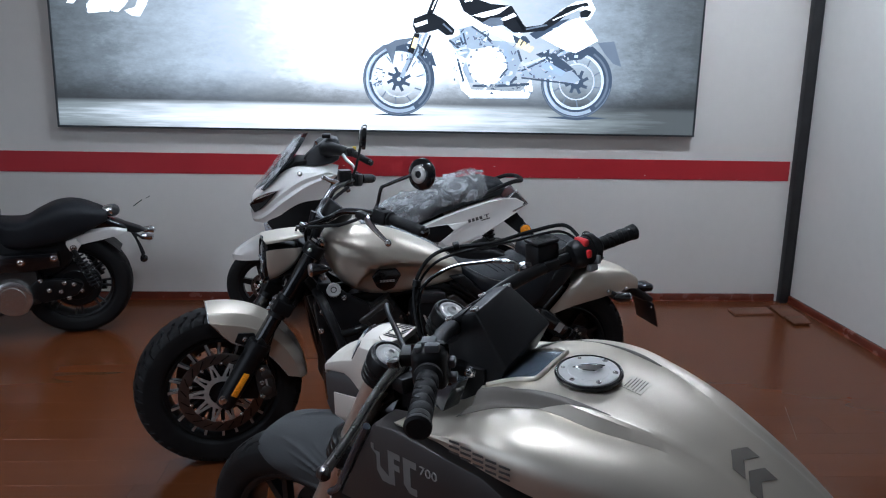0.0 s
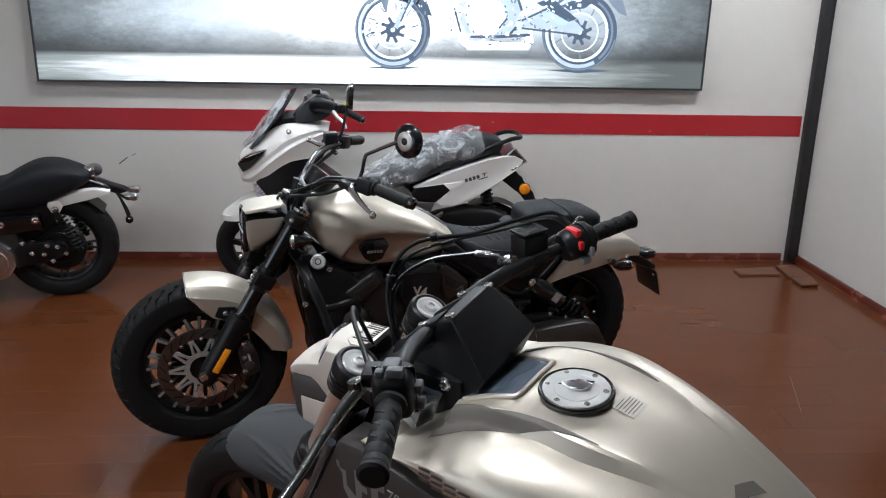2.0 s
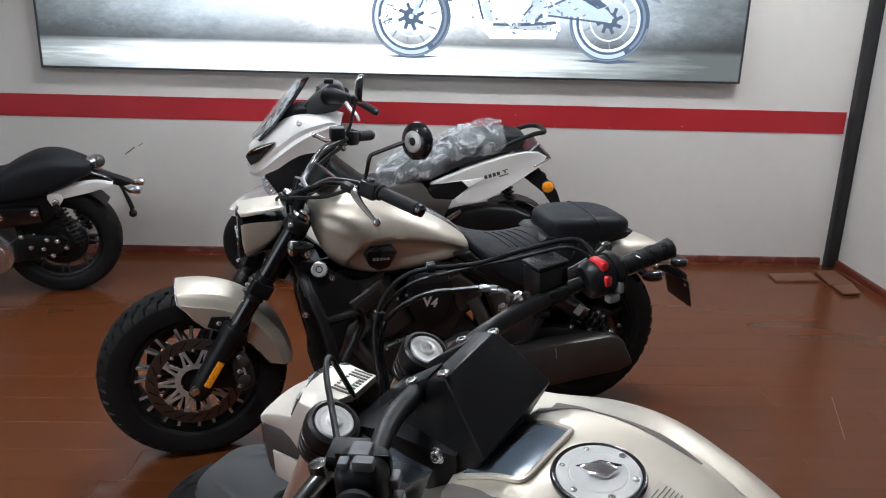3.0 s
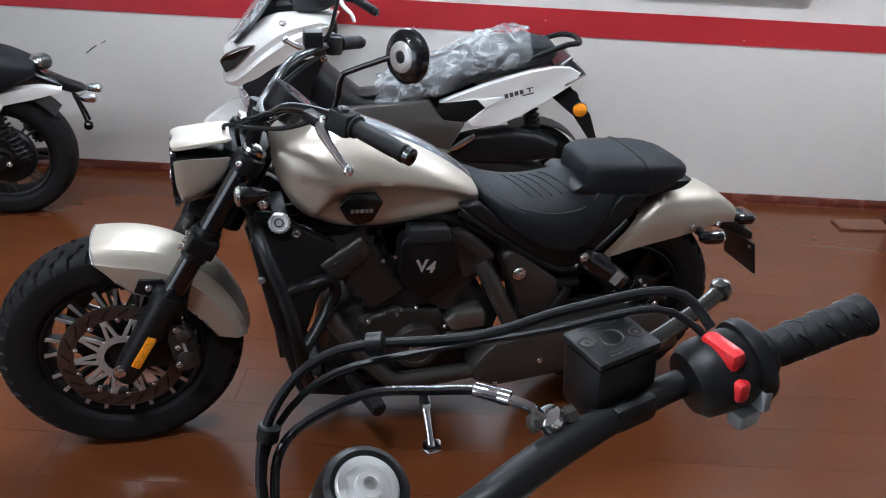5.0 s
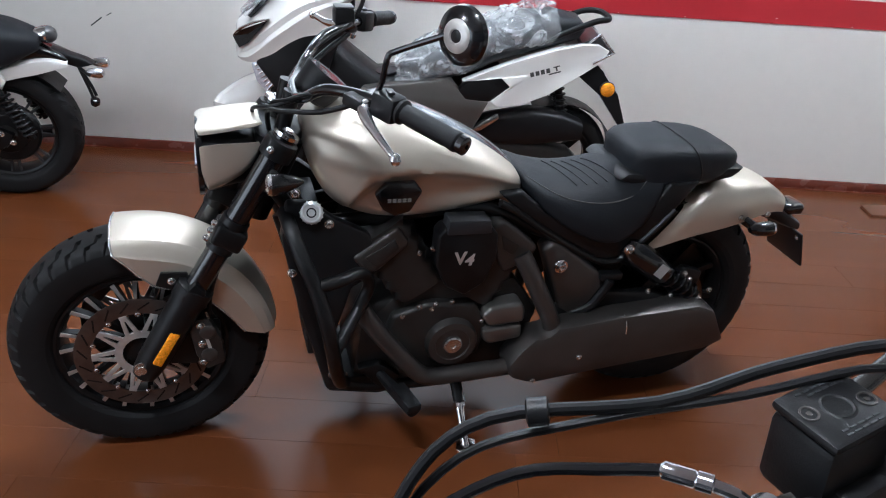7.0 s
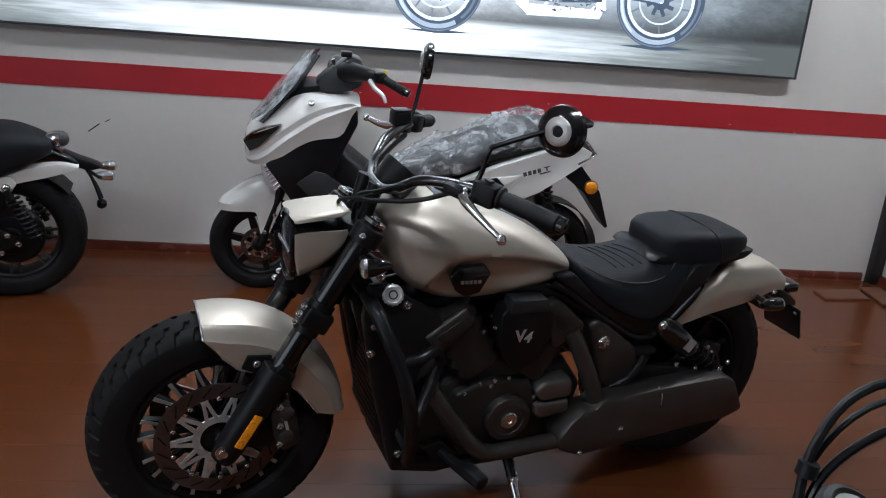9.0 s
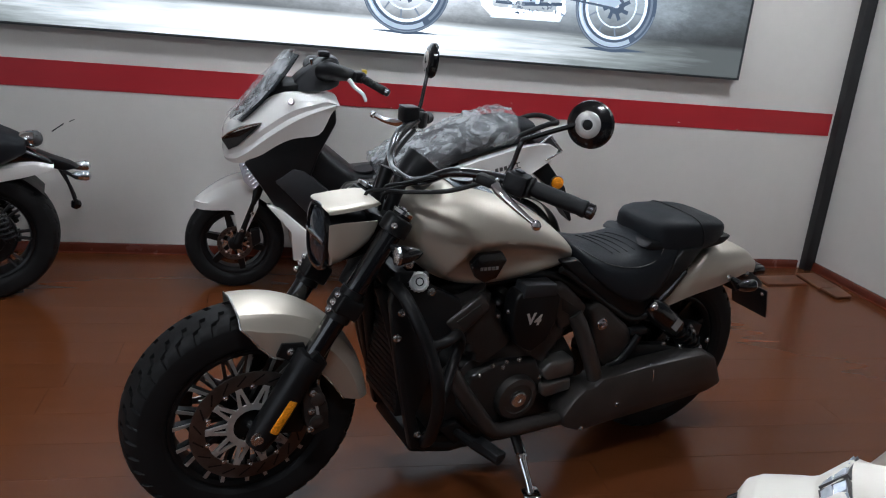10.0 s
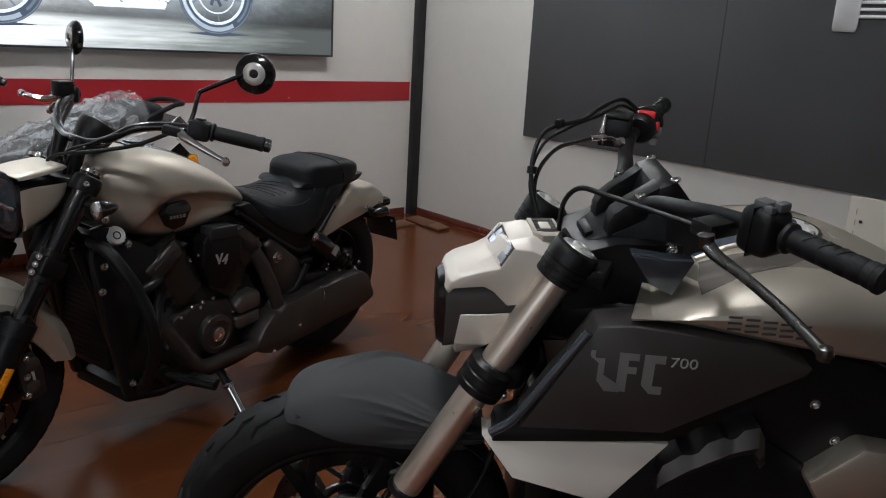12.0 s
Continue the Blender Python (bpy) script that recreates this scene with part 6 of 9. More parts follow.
# ---- the silver roadster that the camera passes over ----
def build_silver_roadster():
    o = thing("silver_roadster", pose(0, 1.68, 0, -8, 0, 138), "silver and dark grey muscle motorcycle with cloth over its front fender", "motorcycle")
    steer = Matrix.Rotation(radians(6), 4, "Z")

    def front(name, bm, mat, parent=o, label="", sharp=35):
        return part(name, moved(bm, steer), mat, parent, label, sharp)

    # tank, described by its section at each x: deck, ridge, flank and tucked edge
    top = [(-0.078, 0.957), (-0.13, 0.974), (-0.2, 1.01), (-0.27, 1.036), (-0.36, 1.046), (-0.45, 1.035), (-0.54, 1.012), (-0.62, 0.978), (-0.7, 0.928), (-0.78, 0.862), (-0.84, 0.80)]
    wid = [(-0.078, 0.2), (-0.13, 0.207), (-0.2, 0.214), (-0.28, 0.222), (-0.36, 0.222), (-0.45, 0.204), (-0.54, 0.176), (-0.62, 0.15), (-0.7, 0.125), (-0.78, 0.1), (-0.84, 0.085)]
    low = [(-0.078, 0.953), (-0.13, 0.949), (-0.25, 0.935), (-0.355, 0.92), (-0.42, 0.905), (-0.54, 0.875), (-0.7, 0.83), (-0.84, 0.77)]

    def across(x):
        t, w, b = lerp_table(x, top)[0], lerp_table(x, wid)[0], lerp_table(x, low)[0]
        r = 0.112 * spread(x, -0.4, -0.62, 1.0, 0.62) * spread(x, -0.13, -0.25, 0.95, 1)
        fade = spread(x, -0.42, -0.58, 1.0, 0.0)
        sec = [(0, t), (r * 0.4, t - 0.001), (r * 0.8, t - 0.004), (r * 0.93, t - 0.004 + 0.004 * fade), (r, t - 0.006 + 0.003 * fade), (r + 0.012, t - 0.012 - 0.01 * fade)]
        zm = b + (t - b) * 0.36
        for k in range(1, 8):
            a = math.pi / 2 * k / 7
            sec.append((r + 0.012 + (w - r - 0.012) * math.sin(a), zm + (sec[5][1] - zm) * (0.35 * math.cos(a) + 0.65 * math.cos(a) ** 0.8 if k < 7 else 0)))
        sec += [(w - 0.004, b + min(0.012, 0.2 * (t - b))), (w - 0.02, b), (w * 0.6, b - 0.01)]
        return sec

    def skin(x, y):
        """The height of the tank's skin at x and y."""
        sec = across(x)
        for (a, za), (c, zc) in zip(sec, sec[1:13]):
            if a <= abs(y) <= c:
                return za + (zc - za) * (abs(y) - a) / max(1e-6, c - a)
        return sec[12][1]
    rings = []
    for i in range(57):
        x = -0.078 - 0.762 * (i / 56) ** 1.1
        sec = across(x)
        back = 0.12 * spread(x, -0.078, -0.4, 1, 0)
        wmax = max(y for y, z in sec)
        cut = [x - back * min(1.0, (wmax - y) / 0.08) for y, z in sec]
        sec = [(c, *across(c)[j]) for j, c in enumerate(cut)]
        rings.append(sec + [(a, -y, z) for a, y, z in sec[:0:-1]])
    tank = part("fuel_tank", loft(rings), SILVER_MATT, o, "broad satin silver fuel tank", sharp=26)
    # filler cap: black ring, steel face, screws and lock
    cc = Vector((-0.367, 0.012, 1.047))
    up = Vector((-0.03, 0.0, 1)).normalized()
    cap = part("filler_cap", lathe([(0.052, -0.004), (0.058, -0.002), (0.0585, 0.003), (0.0565, 0.006), (0.0545, 0.005)], cc, up, 48), BLACK_PAINT, tank, "round filler cap with black ring")
    part("cap_face", lathe([(0.0515, 0.005), (0.0505, 0.0065), (0.037, 0.0065), (0.036, 0.0057), (0.035, 0.0072), (0.001, 0.0074)], cc, up, 48), CAP_ALU, cap, "brushed steel cap face")
    sc = bmesh.new()
    for i in range(6):
        a = radians(60 * i + 20)
        sc = join(sc, bolt(cc + Vector((0.0445 * math.cos(a), 0.0445 * math.sin(a), 0.0065)), up, 0.0035, 0.002))
    part("cap_screws", sc, STEEL, cap)
    part("cap_lock", moved(prism([(-0.024, -0.004), (-0.012, -0.014), (0.01, -0.011), (0.024, 0.0), (0.01, 0.011), (-0.012, 0.012)], 0.0, 0.006, 0.002, plane="xy"), Matrix.Translation(cc + up * 0.0075) @ pose(0, 0, 0, 0, 0, 25)), CHROME, cap)
    # thin black plate stands in for the lock's shadow
    part("lock_shadow_plate", moved(prism([(-0.026, -0.016), (0.0, -0.02), (0.028, -0.004), (0.01, -0.004)], 0.0, 0.002, 0.0, plane="xy"), Matrix.Translation(cc + up * 0.0075) @ pose(0, 0, 0, 0, 0, 25)), BLACK_PLASTIC, cap)
    # label with unreadable lines
    def patch(name, corners, mat, lift=0.0012, n=10, parent=tank, label=""):
        """A thin print or painted shade that follows the skin between four corners in x, y."""
        (a, b, c, d) = [Vector(p) for p in corners]
        rows = []
        for i in range(n + 1):
            u = i / n
            p, q = a.lerp(d, u), b.lerp(c, u)
            rows.append([(v.x, v.y, skin(v.x, v.y) + lift) for v in (p.lerp(q, j / n) for j in range(n + 1))])
        return part(name, shell(rows, 0.0006), mat, parent, label, 60)
    # glossy pocket ahead of the cap, with a raised rim
    patch("tank_pocket", [(-0.2, 0.079), (-0.2, -0.073), (-0.29, -0.05), (-0.293, 0.066)], POCKET_GLOSS, 0.0025, 12, tank, "glossy blue-grey pocket in the tank")
    edge = [(-0.2, 0.079), (-0.25, 0.072), (-0.285, 0.068), (-0.294, 0.06), (-0.295, 0.04), (-0.292, 0.0), (-0.29, -0.04), (-0.284, -0.054), (-0.25, -0.06), (-0.2, -0.073)]
    part("pocket_rim", tube([(x, y, skin(x, y) + 0.002) for x, y in edge], 0.0048, 8, 4), SILVER_MATT, tank)
    lab = patch("info_label", [(-0.425, 0.012), (-0.425, -0.032), (-0.462, -0.032), (-0.462, 0.012)], LABEL_SILVER, 0.0012, 4)
    for i in range(6):
        x = -0.431 - 0.005 * i
        part("label_bar", box(x - 0.0005, x + 0.0005, -0.029 + (0.012 if i == 0 else 0), 0.009 - 0.006 * (i % 3 == 2), skin(x, -0.01) + 0.0012, skin(x, -0.01) + 0.0021), TAUPE_PRINT_SHADE, lab)
    # shadows of dash and bars, laid on the tank as taupe bands
    patch("tank_band", [(-0.192, 0.163), (-0.2, 0.094), (-0.277, 0.108), (-0.281, 0.137)], TAUPE_PRINT_SHADE, 0.0014, 12)
    patch("tank_band", [(-0.281, 0.137), (-0.277, 0.108), (-0.45, 0.0945), (-0.451, 0.0965)], TAUPE_PRINT_SHADE, 0.0014, 18)
    patch("tank_band", [(-0.277, -0.108), (-0.281, -0.137), (-0.451, -0.0965), (-0.45, -0.0945)], TAUPE_PRINT_SHADE, 0.0014, 18)
    patch("tank_band", [(-0.2, -0.094), (-0.192, -0.163), (-0.281, -0.137), (-0.277, -0.108)], TAUPE_PRINT_SHADE, 0.0014, 12)
    for k in range(2):
        x, y = -0.612 - 0.032 * k, 0.012 + 0.014 * k
        patch("chevron", [(x - 0.014, y + 0.032), (x, y), (x - 0.02, y), (x - 0.034, y + 0.032)], TAUPE_PRINT_SHADE, 0.0016, 4)
        patch("chevron", [(x, y), (x - 0.014, y - 0.032), (x - 0.034, y - 0.032), (x - 0.02, y)], TAUPE_PRINT_SHADE, 0.0016, 4)
    for s in (1, -1):
        # maker's word as plain bars on the flank
        for i in range(5):
            x = -0.23 - 0.026 * i
            w = lerp_table(x, wid)[0]
            m = sheet_pose((x, (w + 0.0015) * s, 0.966 - 0.0016 * i), (-s, 0.0, 0), (0, -0.1 * s, 1))
            b = join(*[box(-0.0105, 0.0105, k - 0.0018, k + 0.0018, 0, 0.001) for k in (-0.0095, 0.0, 0.0095)])
            part("flank_bar", moved(b, m), PRINT_GREY, tank)

    # dark side shrouds with pale block logo
    for s in (1, -1):
        rimmed = [(-0.028, 0.938), (0.078, 0.748), (-0.152, 0.762), (-0.354, 0.886), (-0.362, 0.9), (-0.285, 0.93), (-0.08, 0.945)]

        def face(x, z):
            return 0.2165 - 0.06 * (z - 0.85) - 0.06 * (x + 0.1)
        sh = part("side_shroud", bevelled(loft([[(x, y * s, z) for x, y, z in row] for row in ([(x, 0.14, z) for x, z in rimmed], [(x, face(x, z), z) for x, z in rimmed])]), 0.004, 2, 40), SHROUD_BLACK, o, "dark grey side shroud with pale block logo", sharp=40)
        if s > 0:
            pm = sheet_pose((-0.09, face(-0.09, 0.868) + 0.0009, 0.868), (-1, 0.06, 0.0), (0.07, -0.06, 1)) @ Matrix.Diagonal((0.97, 0.9, 1, 1))
            glyphs = [[(-0.062, 0.036), (-0.062, 0.022), (-0.046, 0.022), (-0.046, -0.01), (-0.018, -0.028), (-0.018, -0.042), (-0.042, -0.042), (-0.056, -0.022), (-0.056, 0.012), (-0.07, 0.024), (-0.07, 0.036)],
                      [(-0.024, 0.036), (0.008, 0.036), (0.008, 0.022), (-0.008, 0.022), (-0.008, 0.01), (0.006, 0.01), (0.006, -0.004), (-0.008, -0.004), (-0.008, -0.04), (-0.024, -0.04)],
                      [(0.016, 0.036), (0.05, 0.036), (0.05, 0.02), (0.034, 0.02), (0.034, -0.024), (0.05, -0.024), (0.05, -0.04), (0.03, -0.04), (0.016, -0.024)]]
            for g in glyphs:
                bm = bmesh.new()
                f = bm.faces.new([bm.verts.new((x, y, 0.0)) for x, y in g])
                bmesh.ops.solidify(bm, geom=bm.faces[:], thickness=0.0012)
                part("logo_block", moved(bm, pm), PRINT_LIGHT, sh)
            part("logo_number", words("700", 0.027, pm @ Matrix.Translation((0.079, 0.024, 0.0)) @ Matrix.Diagonal((1.12, 1, 1, 1)), 0.0006, 0.0), PRINT_LIGHT, sh)
        part("shroud_edge", tube([(-0.015, 0.208 * s, 0.93), (0.03, 0.208 * s, 0.855), (0.072, 0.206 * s, 0.782), (0.092, 0.203 * s, 0.752), (0.122, 0.2 * s, 0.727)], 0.008, 12), BLUE_GLOSS, o)
        part("shroud_skirt", prism([(0.115, 0.735), (0.08, 0.752), (-0.15, 0.766), (-0.36, 0.893), (-0.372, 0.87), (-0.172, 0.732), (0.12, 0.712)], 0.13 * s, 0.205 * s, 0.004), BLACK_PLASTIC, o)
        wing = [(0.136, 0.716), (0.126, 0.711), (-0.173, 0.729), (-0.068, 0.632), (0.082, 0.66)]
        part("side_wing", bevelled(loft([[(x, y * s, z) for x, y, z in row] for row in ([(x, 0.14, z) for x, z in wing], [(x, 0.21 + 0.4 * (0.72 - z) - 0.25 * max(0.0, x - 0.06), z) for x, z in wing])]), 0.006, 2, 30), LAMP_SILVER, o, "silver pointed side wing")
        part("head_cover", loft([[(x, y * s, z) for y, z in ((0.11, zc - 0.02), (0.2, zc - 0.02), (0.212, zc), (0.2, zc + h), (0.12, zc + h))] for x, zc, h in ((-0.165, 0.64, 0.016), (-0.172, 0.65, 0.03), (-0.2, 0.672, 0.032), (-0.215, 0.684, 0.02), (-0.226, 0.69, 0.02), (-0.238, 0.698, 0.032), (-0.262, 0.712, 0.032), (-0.274, 0.72, 0.02), (-0.284, 0.724, 0.02), (-0.294, 0.728, 0.032), (-0.318, 0.735, 0.032), (-0.33, 0.722, 0.024), (-0.334, 0.705, 0.016))]), GUNMETAL, o, "dark cast cylinder head cover")
        part("frame_spar", tube([(-0.04, 0.08 * s, 0.85), (-0.2, 0.12 * s, 0.83), (-0.45, 0.13 * s, 0.78), (-0.65, 0.13 * s, 0.55), (-0.7, 0.12 * s, 0.42)], 0.024, 12), SATIN_BLACK, o)
        part("frame_cover", prism([(-0.2, 0.86), (-0.34, 0.9), (-0.5, 0.87), (-0.68, 0.78), (-0.74, 0.62), (-0.62, 0.54), (-0.4, 0.58), (-0.24, 0.66)], 0.1 * s, 0.155 * s, 0.02), BLACK_PLASTIC, o)
        for x, z in ((-0.42, 0.79), (-0.47, 0.72), (-0.4, 0.64)):
            part("frame_bolt", bolt((x, 0.156 * s, z), (0, s, 0), 0.007, 0.006), STEEL, o)
        part("engine_panel", prism([(-0.42, 0.66), (-0.5, 0.735), (-0.62, 0.72), (-0.58, 0.6), (-0.46, 0.6)], 0.14 * s, 0.2 * s, 0.01), SILVER_MATT, o, "small silver side panel")
        part("engine_cover", lathe([(0.09, -0.02), (0.09, 0.015), (0.08, 0.025), (0.03, 0.028)], (-0.42, 0.17 * s, 0.4), (0, s, 0), 36), DARK_CAST, o)
    part("engine", prism([(0.0, 0.32), (-0.08, 0.68), (-0.36, 0.72), (-0.55, 0.6), (-0.62, 0.35), (-0.45, 0.22), (-0.1, 0.22)], -0.17, 0.17, 0.03), BLACK_PLASTIC, o)
    part("radiator", box(0.0, 0.05, -0.16, 0.16, 0.35, 0.72, 0.01), BLACK_PLASTIC, o)
    part("exhaust_pipe", tube([(0.0, -0.1, 0.45), (0.02, -0.12, 0.3), (-0.2, -0.15, 0.18), (-0.6, -0.16, 0.18), (-0.85, -0.18, 0.3), (-1.15, -0.2, 0.36)], [0.025, 0.025, 0.03, 0.045, 0.055, 0.05], 14), GUNMETAL, o)
    part("front_panel", loft([[(x, y, z) for y, z in supers(0, zc, w, h, h, 18, 0.5)] for x, zc, w, h in ((0.02, 0.9, 0.06, 0.08), (-0.1, 0.88, 0.11, 0.05), (-0.2, 0.88, 0.13, 0.04))]), BLACK_PLASTIC, o)

    # seat, tail and rear wheel
    seat = [(-0.8, 0.79, 0.09, 0.03, 0.05), (-0.86, 0.76, 0.12, 0.035, 0.06), (-0.98, 0.735, 0.16, 0.035, 0.06), (-1.1, 0.76, 0.16, 0.05, 0.06), (-1.18, 0.8, 0.13, 0.05, 0.06), (-1.22, 0.81, 0.1, 0.02, 0.04)]
    part("seat", loft([[(x, y, z) for y, z in supers(0, zc, hw, u, d, 28, 0.55, 0.45)] for x, zc, hw, u, d in seat]), VINYL, o, "black single seat", sharp=50)
    part("tail", loft([[(x, y, z) for y, z in supers(0, zc, hw, u, d, 24, 0.5, 0.5)] for x, zc, hw, u, d in ((-0.86, 0.68, 0.12, 0.03, 0.06), (-1.1, 0.68, 0.15, 0.05, 0.08), (-1.28, 0.74, 0.14, 0.06, 0.06), (-1.42, 0.76, 0.1, 0.04, 0.03))]), SILVER_MATT, o)
    rc = (-1.3, 0, 0.345)
    rw = part("rear_wheel", rim_mesh(rc, 0.235, 0.13, 0.21), SATIN_BLACK, o)
    part("tyre", tyre_mesh(rc, 0.338, 0.15, 0.23, 26), RUBBER, rw)
    for i in range(5):
        part("spoke", spoke_mesh(rc, 0.02, 0.22, 72 * i, 72 * i + 10, 0.0, 0.04, 0.06, 0.04, 0.05), SATIN_BLACK, rw)
    for s in (1, -1):
        part("swingarm", tube([(-0.62, 0.13 * s, 0.38), (-0.95, 0.185 * s, 0.39), (-1.32, 0.185 * s, 0.345)], [0.035, 0.04, 0.03], 12), SATIN_BLACK, o)
    part("side_stand", tube([(-0.5, 0.16, 0.22), (-0.52, 0.22, 0.1), (-0.53, 0.29, 0.048)], 0.011, 10), SATIN_BLACK, o)
    part("stand_foot", box(-0.56, -0.5, 0.262, 0.33, 0.035, 0.047, 0.004), SATIN_BLACK, o)

    # front wheel under the cloth
    fc = (0.385, 0, 0.345)
    fw = front("front_wheel", rim_mesh(fc, 0.243, 0.05, 0.224), SATIN_BLACK)
    front("tyre", tyre_mesh(fc, 0.341, 0.064, 0.238, 22, 0.006, 0.9), RUBBER, fw)
    front("hub", lathe([(0.02, -0.07), (0.05, -0.06), (0.05, 0.06), (0.02, 0.07)], fc, (0, 1, 0), 28), SATIN_BLACK, fw)
    for i in range(7):
        a = 360 / 7 * i
        front("spoke", spoke_mesh(fc, 0.03, 0.23, a, a + 9, 0.01, 0.025, 0.034, 0.02, 0.026), SATIN_BLACK, fw)
        front("spoke", spoke_mesh(fc, 0.13, 0.23, a + 4, a + 24, 0.018, 0.025, 0.02, 0.016, 0.022), SATIN_BLACK, fw)
    for y in (0.075, -0.075):
        d = brake_disc(fw, fc, y, 0.155, 9)
        for ob in (d, *d.children):
            ob.data.transform(steer)
    rake = Vector((-0.253, 0, 0.459)).normalized()
    foot = Vector((0.36, 0, 0.40))
    for s in (1, -1):
        y = 0.112 * s

        def on(d, y=y):
            p = foot + rake * d
            return (p.x, y, p.z)
        front("fork_tube", tube([on(0.17), on(0.71)], 0.0275, 22, 1), FORK_GOLD, o, "champagne anodised fork tube")
        front("fork_slider", tube([on(-0.02), on(0.175)], [0.021, 0.021], 18, 1), CHROME)
        front("fork_foot", tube([on(-0.06), on(-0.02), on(0.04)], [0.02, 0.034, 0.03], 14, 1), SATIN_BLACK)
        front("fork_seal", lathe([(0.028, 0), (0.032, 0.002), (0.032, 0.014), (0.028, 0.016)], on(0.165), rake, 22), BLACK_PLASTIC)
        front("lower_clamp", lathe([(0.03, 0), (0.0425, 0.003), (0.043, 0.015), (0.041, 0.017), (0.041, 0.02), (0.043, 0.022), (0.043, 0.036), (0.041, 0.038), (0.041, 0.041), (0.043, 0.043), (0.043, 0.055), (0.036, 0.062), (0.03, 0.062)], on(0.415), rake, 26), SATIN_BLACK)
        front("upper_clamp", lathe([(0.03, 0), (0.039, 0.003), (0.0395, 0.01), (0.0375, 0.011), (0.0375, 0.014), (0.0397, 0.015), (0.04, 0.022), (0.0378, 0.023), (0.0378, 0.026), (0.0402, 0.027), (0.0405, 0.034), (0.0382, 0.035), (0.0382, 0.038), (0.041, 0.039), (0.041, 0.056), (0.0385, 0.064), (0.033, 0.067), (0.03, 0.064)], on(0.655), rake, 28), BLACK_PLASTIC)
        fcap = front("fork_cap", lathe([(0.0285, 0.0), (0.0285, 0.003), (0.0265, 0.0055), (0.021, 0.005), (0.0205, 0.0042), (0.0125, 0.0045), (0.0115, 0.0105), (0.006, 0.0115), (0.005, 0.007)], on(0.717), rake, 32), CAP_ALU, o, "turned aluminium fork cap")
        for k in range(3):
            p = Vector(on(0.42 + 0.018 * k))
            front("clamp_bolt", bolt((p.x - 0.045, y + 0.01 * s, p.z - 0.01), (-1, 0.4 * s, 0), 0.006, 0.005), STEEL)
        front("brake_caliper", prism([(0.26, 0.31), (0.2, 0.33), (0.2, 0.42), (0.235, 0.44), (0.27, 0.4)], 0.075 * s, 0.125 * s, 0.008), SATIN_BLACK)
        for k in range(2):
            front("caliper_bolt", bolt((0.222, 0.125 * s, 0.36 + 0.045 * k), (0, s, 0), 0.008, 0.007), CHROME)
        front("brake_hose", tube([(0.21, 0.1 * s, 0.43), (0.14, 0.1 * s, 0.55), (0.1, 0.09 * s, 0.68), (0.05, 0.07 * s, 0.8)], 0.005, 8), BLACK_PLASTIC)
    front("lower_yoke", prism([(0.155, -0.13), (0.155, 0.13), (0.09, 0.14), (0.04, 0.06), (0.04, -0.06), (0.09, -0.14)], 0.775, 0.82, 0.01, plane="xy"), SATIN_BLACK)
    front("upper_yoke", prism([(0.03, -0.12), (0.03, 0.12), (-0.03, 0.14), (-0.08, 0.05), (-0.08, -0.05), (-0.03, -0.14)], 0.965, 1.0, 0.008, plane="xy"), BLACK_PLASTIC)
    front("steering_stem", tube([(0.09, 0, 0.78), (-0.02, 0, 1.0)], 0.035, 18, 1), SATIN_BLACK)
    front("front_axle", tube([(fc[0], -0.13, fc[2]), (fc[0], 0.13, fc[2])], 0.011, 12, 1), STEEL)
    front("front_fender", shell([[(fc[0] + 0.362 * math.cos(radians(a)), y, fc[2] + 0.362 * math.sin(radians(a)) - 3 * y * y) for y in (-0.075, -0.04, 0, 0.04, 0.075)] for a in range(76, 140, 6)], 0.003), BLACK_PLASTIC)

    # headlight nacelle, a little to the left of the wheel's plane
    def narrow(bm):
        for v in bm.verts:
            v.co.y = 0.027 + 0.68 * v.co.y
            v.co.x = min(v.co.x, 0.15 + 0.86 * (v.co.x - 0.15))
        return bm

    def nac(rows, n=26):
        return loft([[(x, y, z) for y, z in supers(0, zc, w, u, d, n, e, e2)] for x, zc, w, u, d, e, e2 in rows])
    lamp = front("headlight", narrow(nac([(0.232, 0.884, 0.06, 0.052, 0.054, 0.6, 0.6), (0.228, 0.884, 0.08, 0.07, 0.068, 0.55, 0.55), (0.18, 0.884, 0.084, 0.064, 0.06, 0.5, 0.5), (0.1, 0.9, 0.085, 0.06, 0.04, 0.5, 0.5), (0.04, 0.93, 0.075, 0.05, 0.03, 0.5, 0.5)])), GREY_SATIN, o, "angular headlight with silver shells")
    front("lamp_face", narrow(nac([(0.244, 0.886, 0.03, 0.03, 0.03, 0.6, 0.6), (0.242, 0.886, 0.07, 0.06, 0.06, 0.6, 0.6), (0.23, 0.886, 0.078, 0.068, 0.068, 0.6, 0.6)])), BLACK_PAINT, lamp)
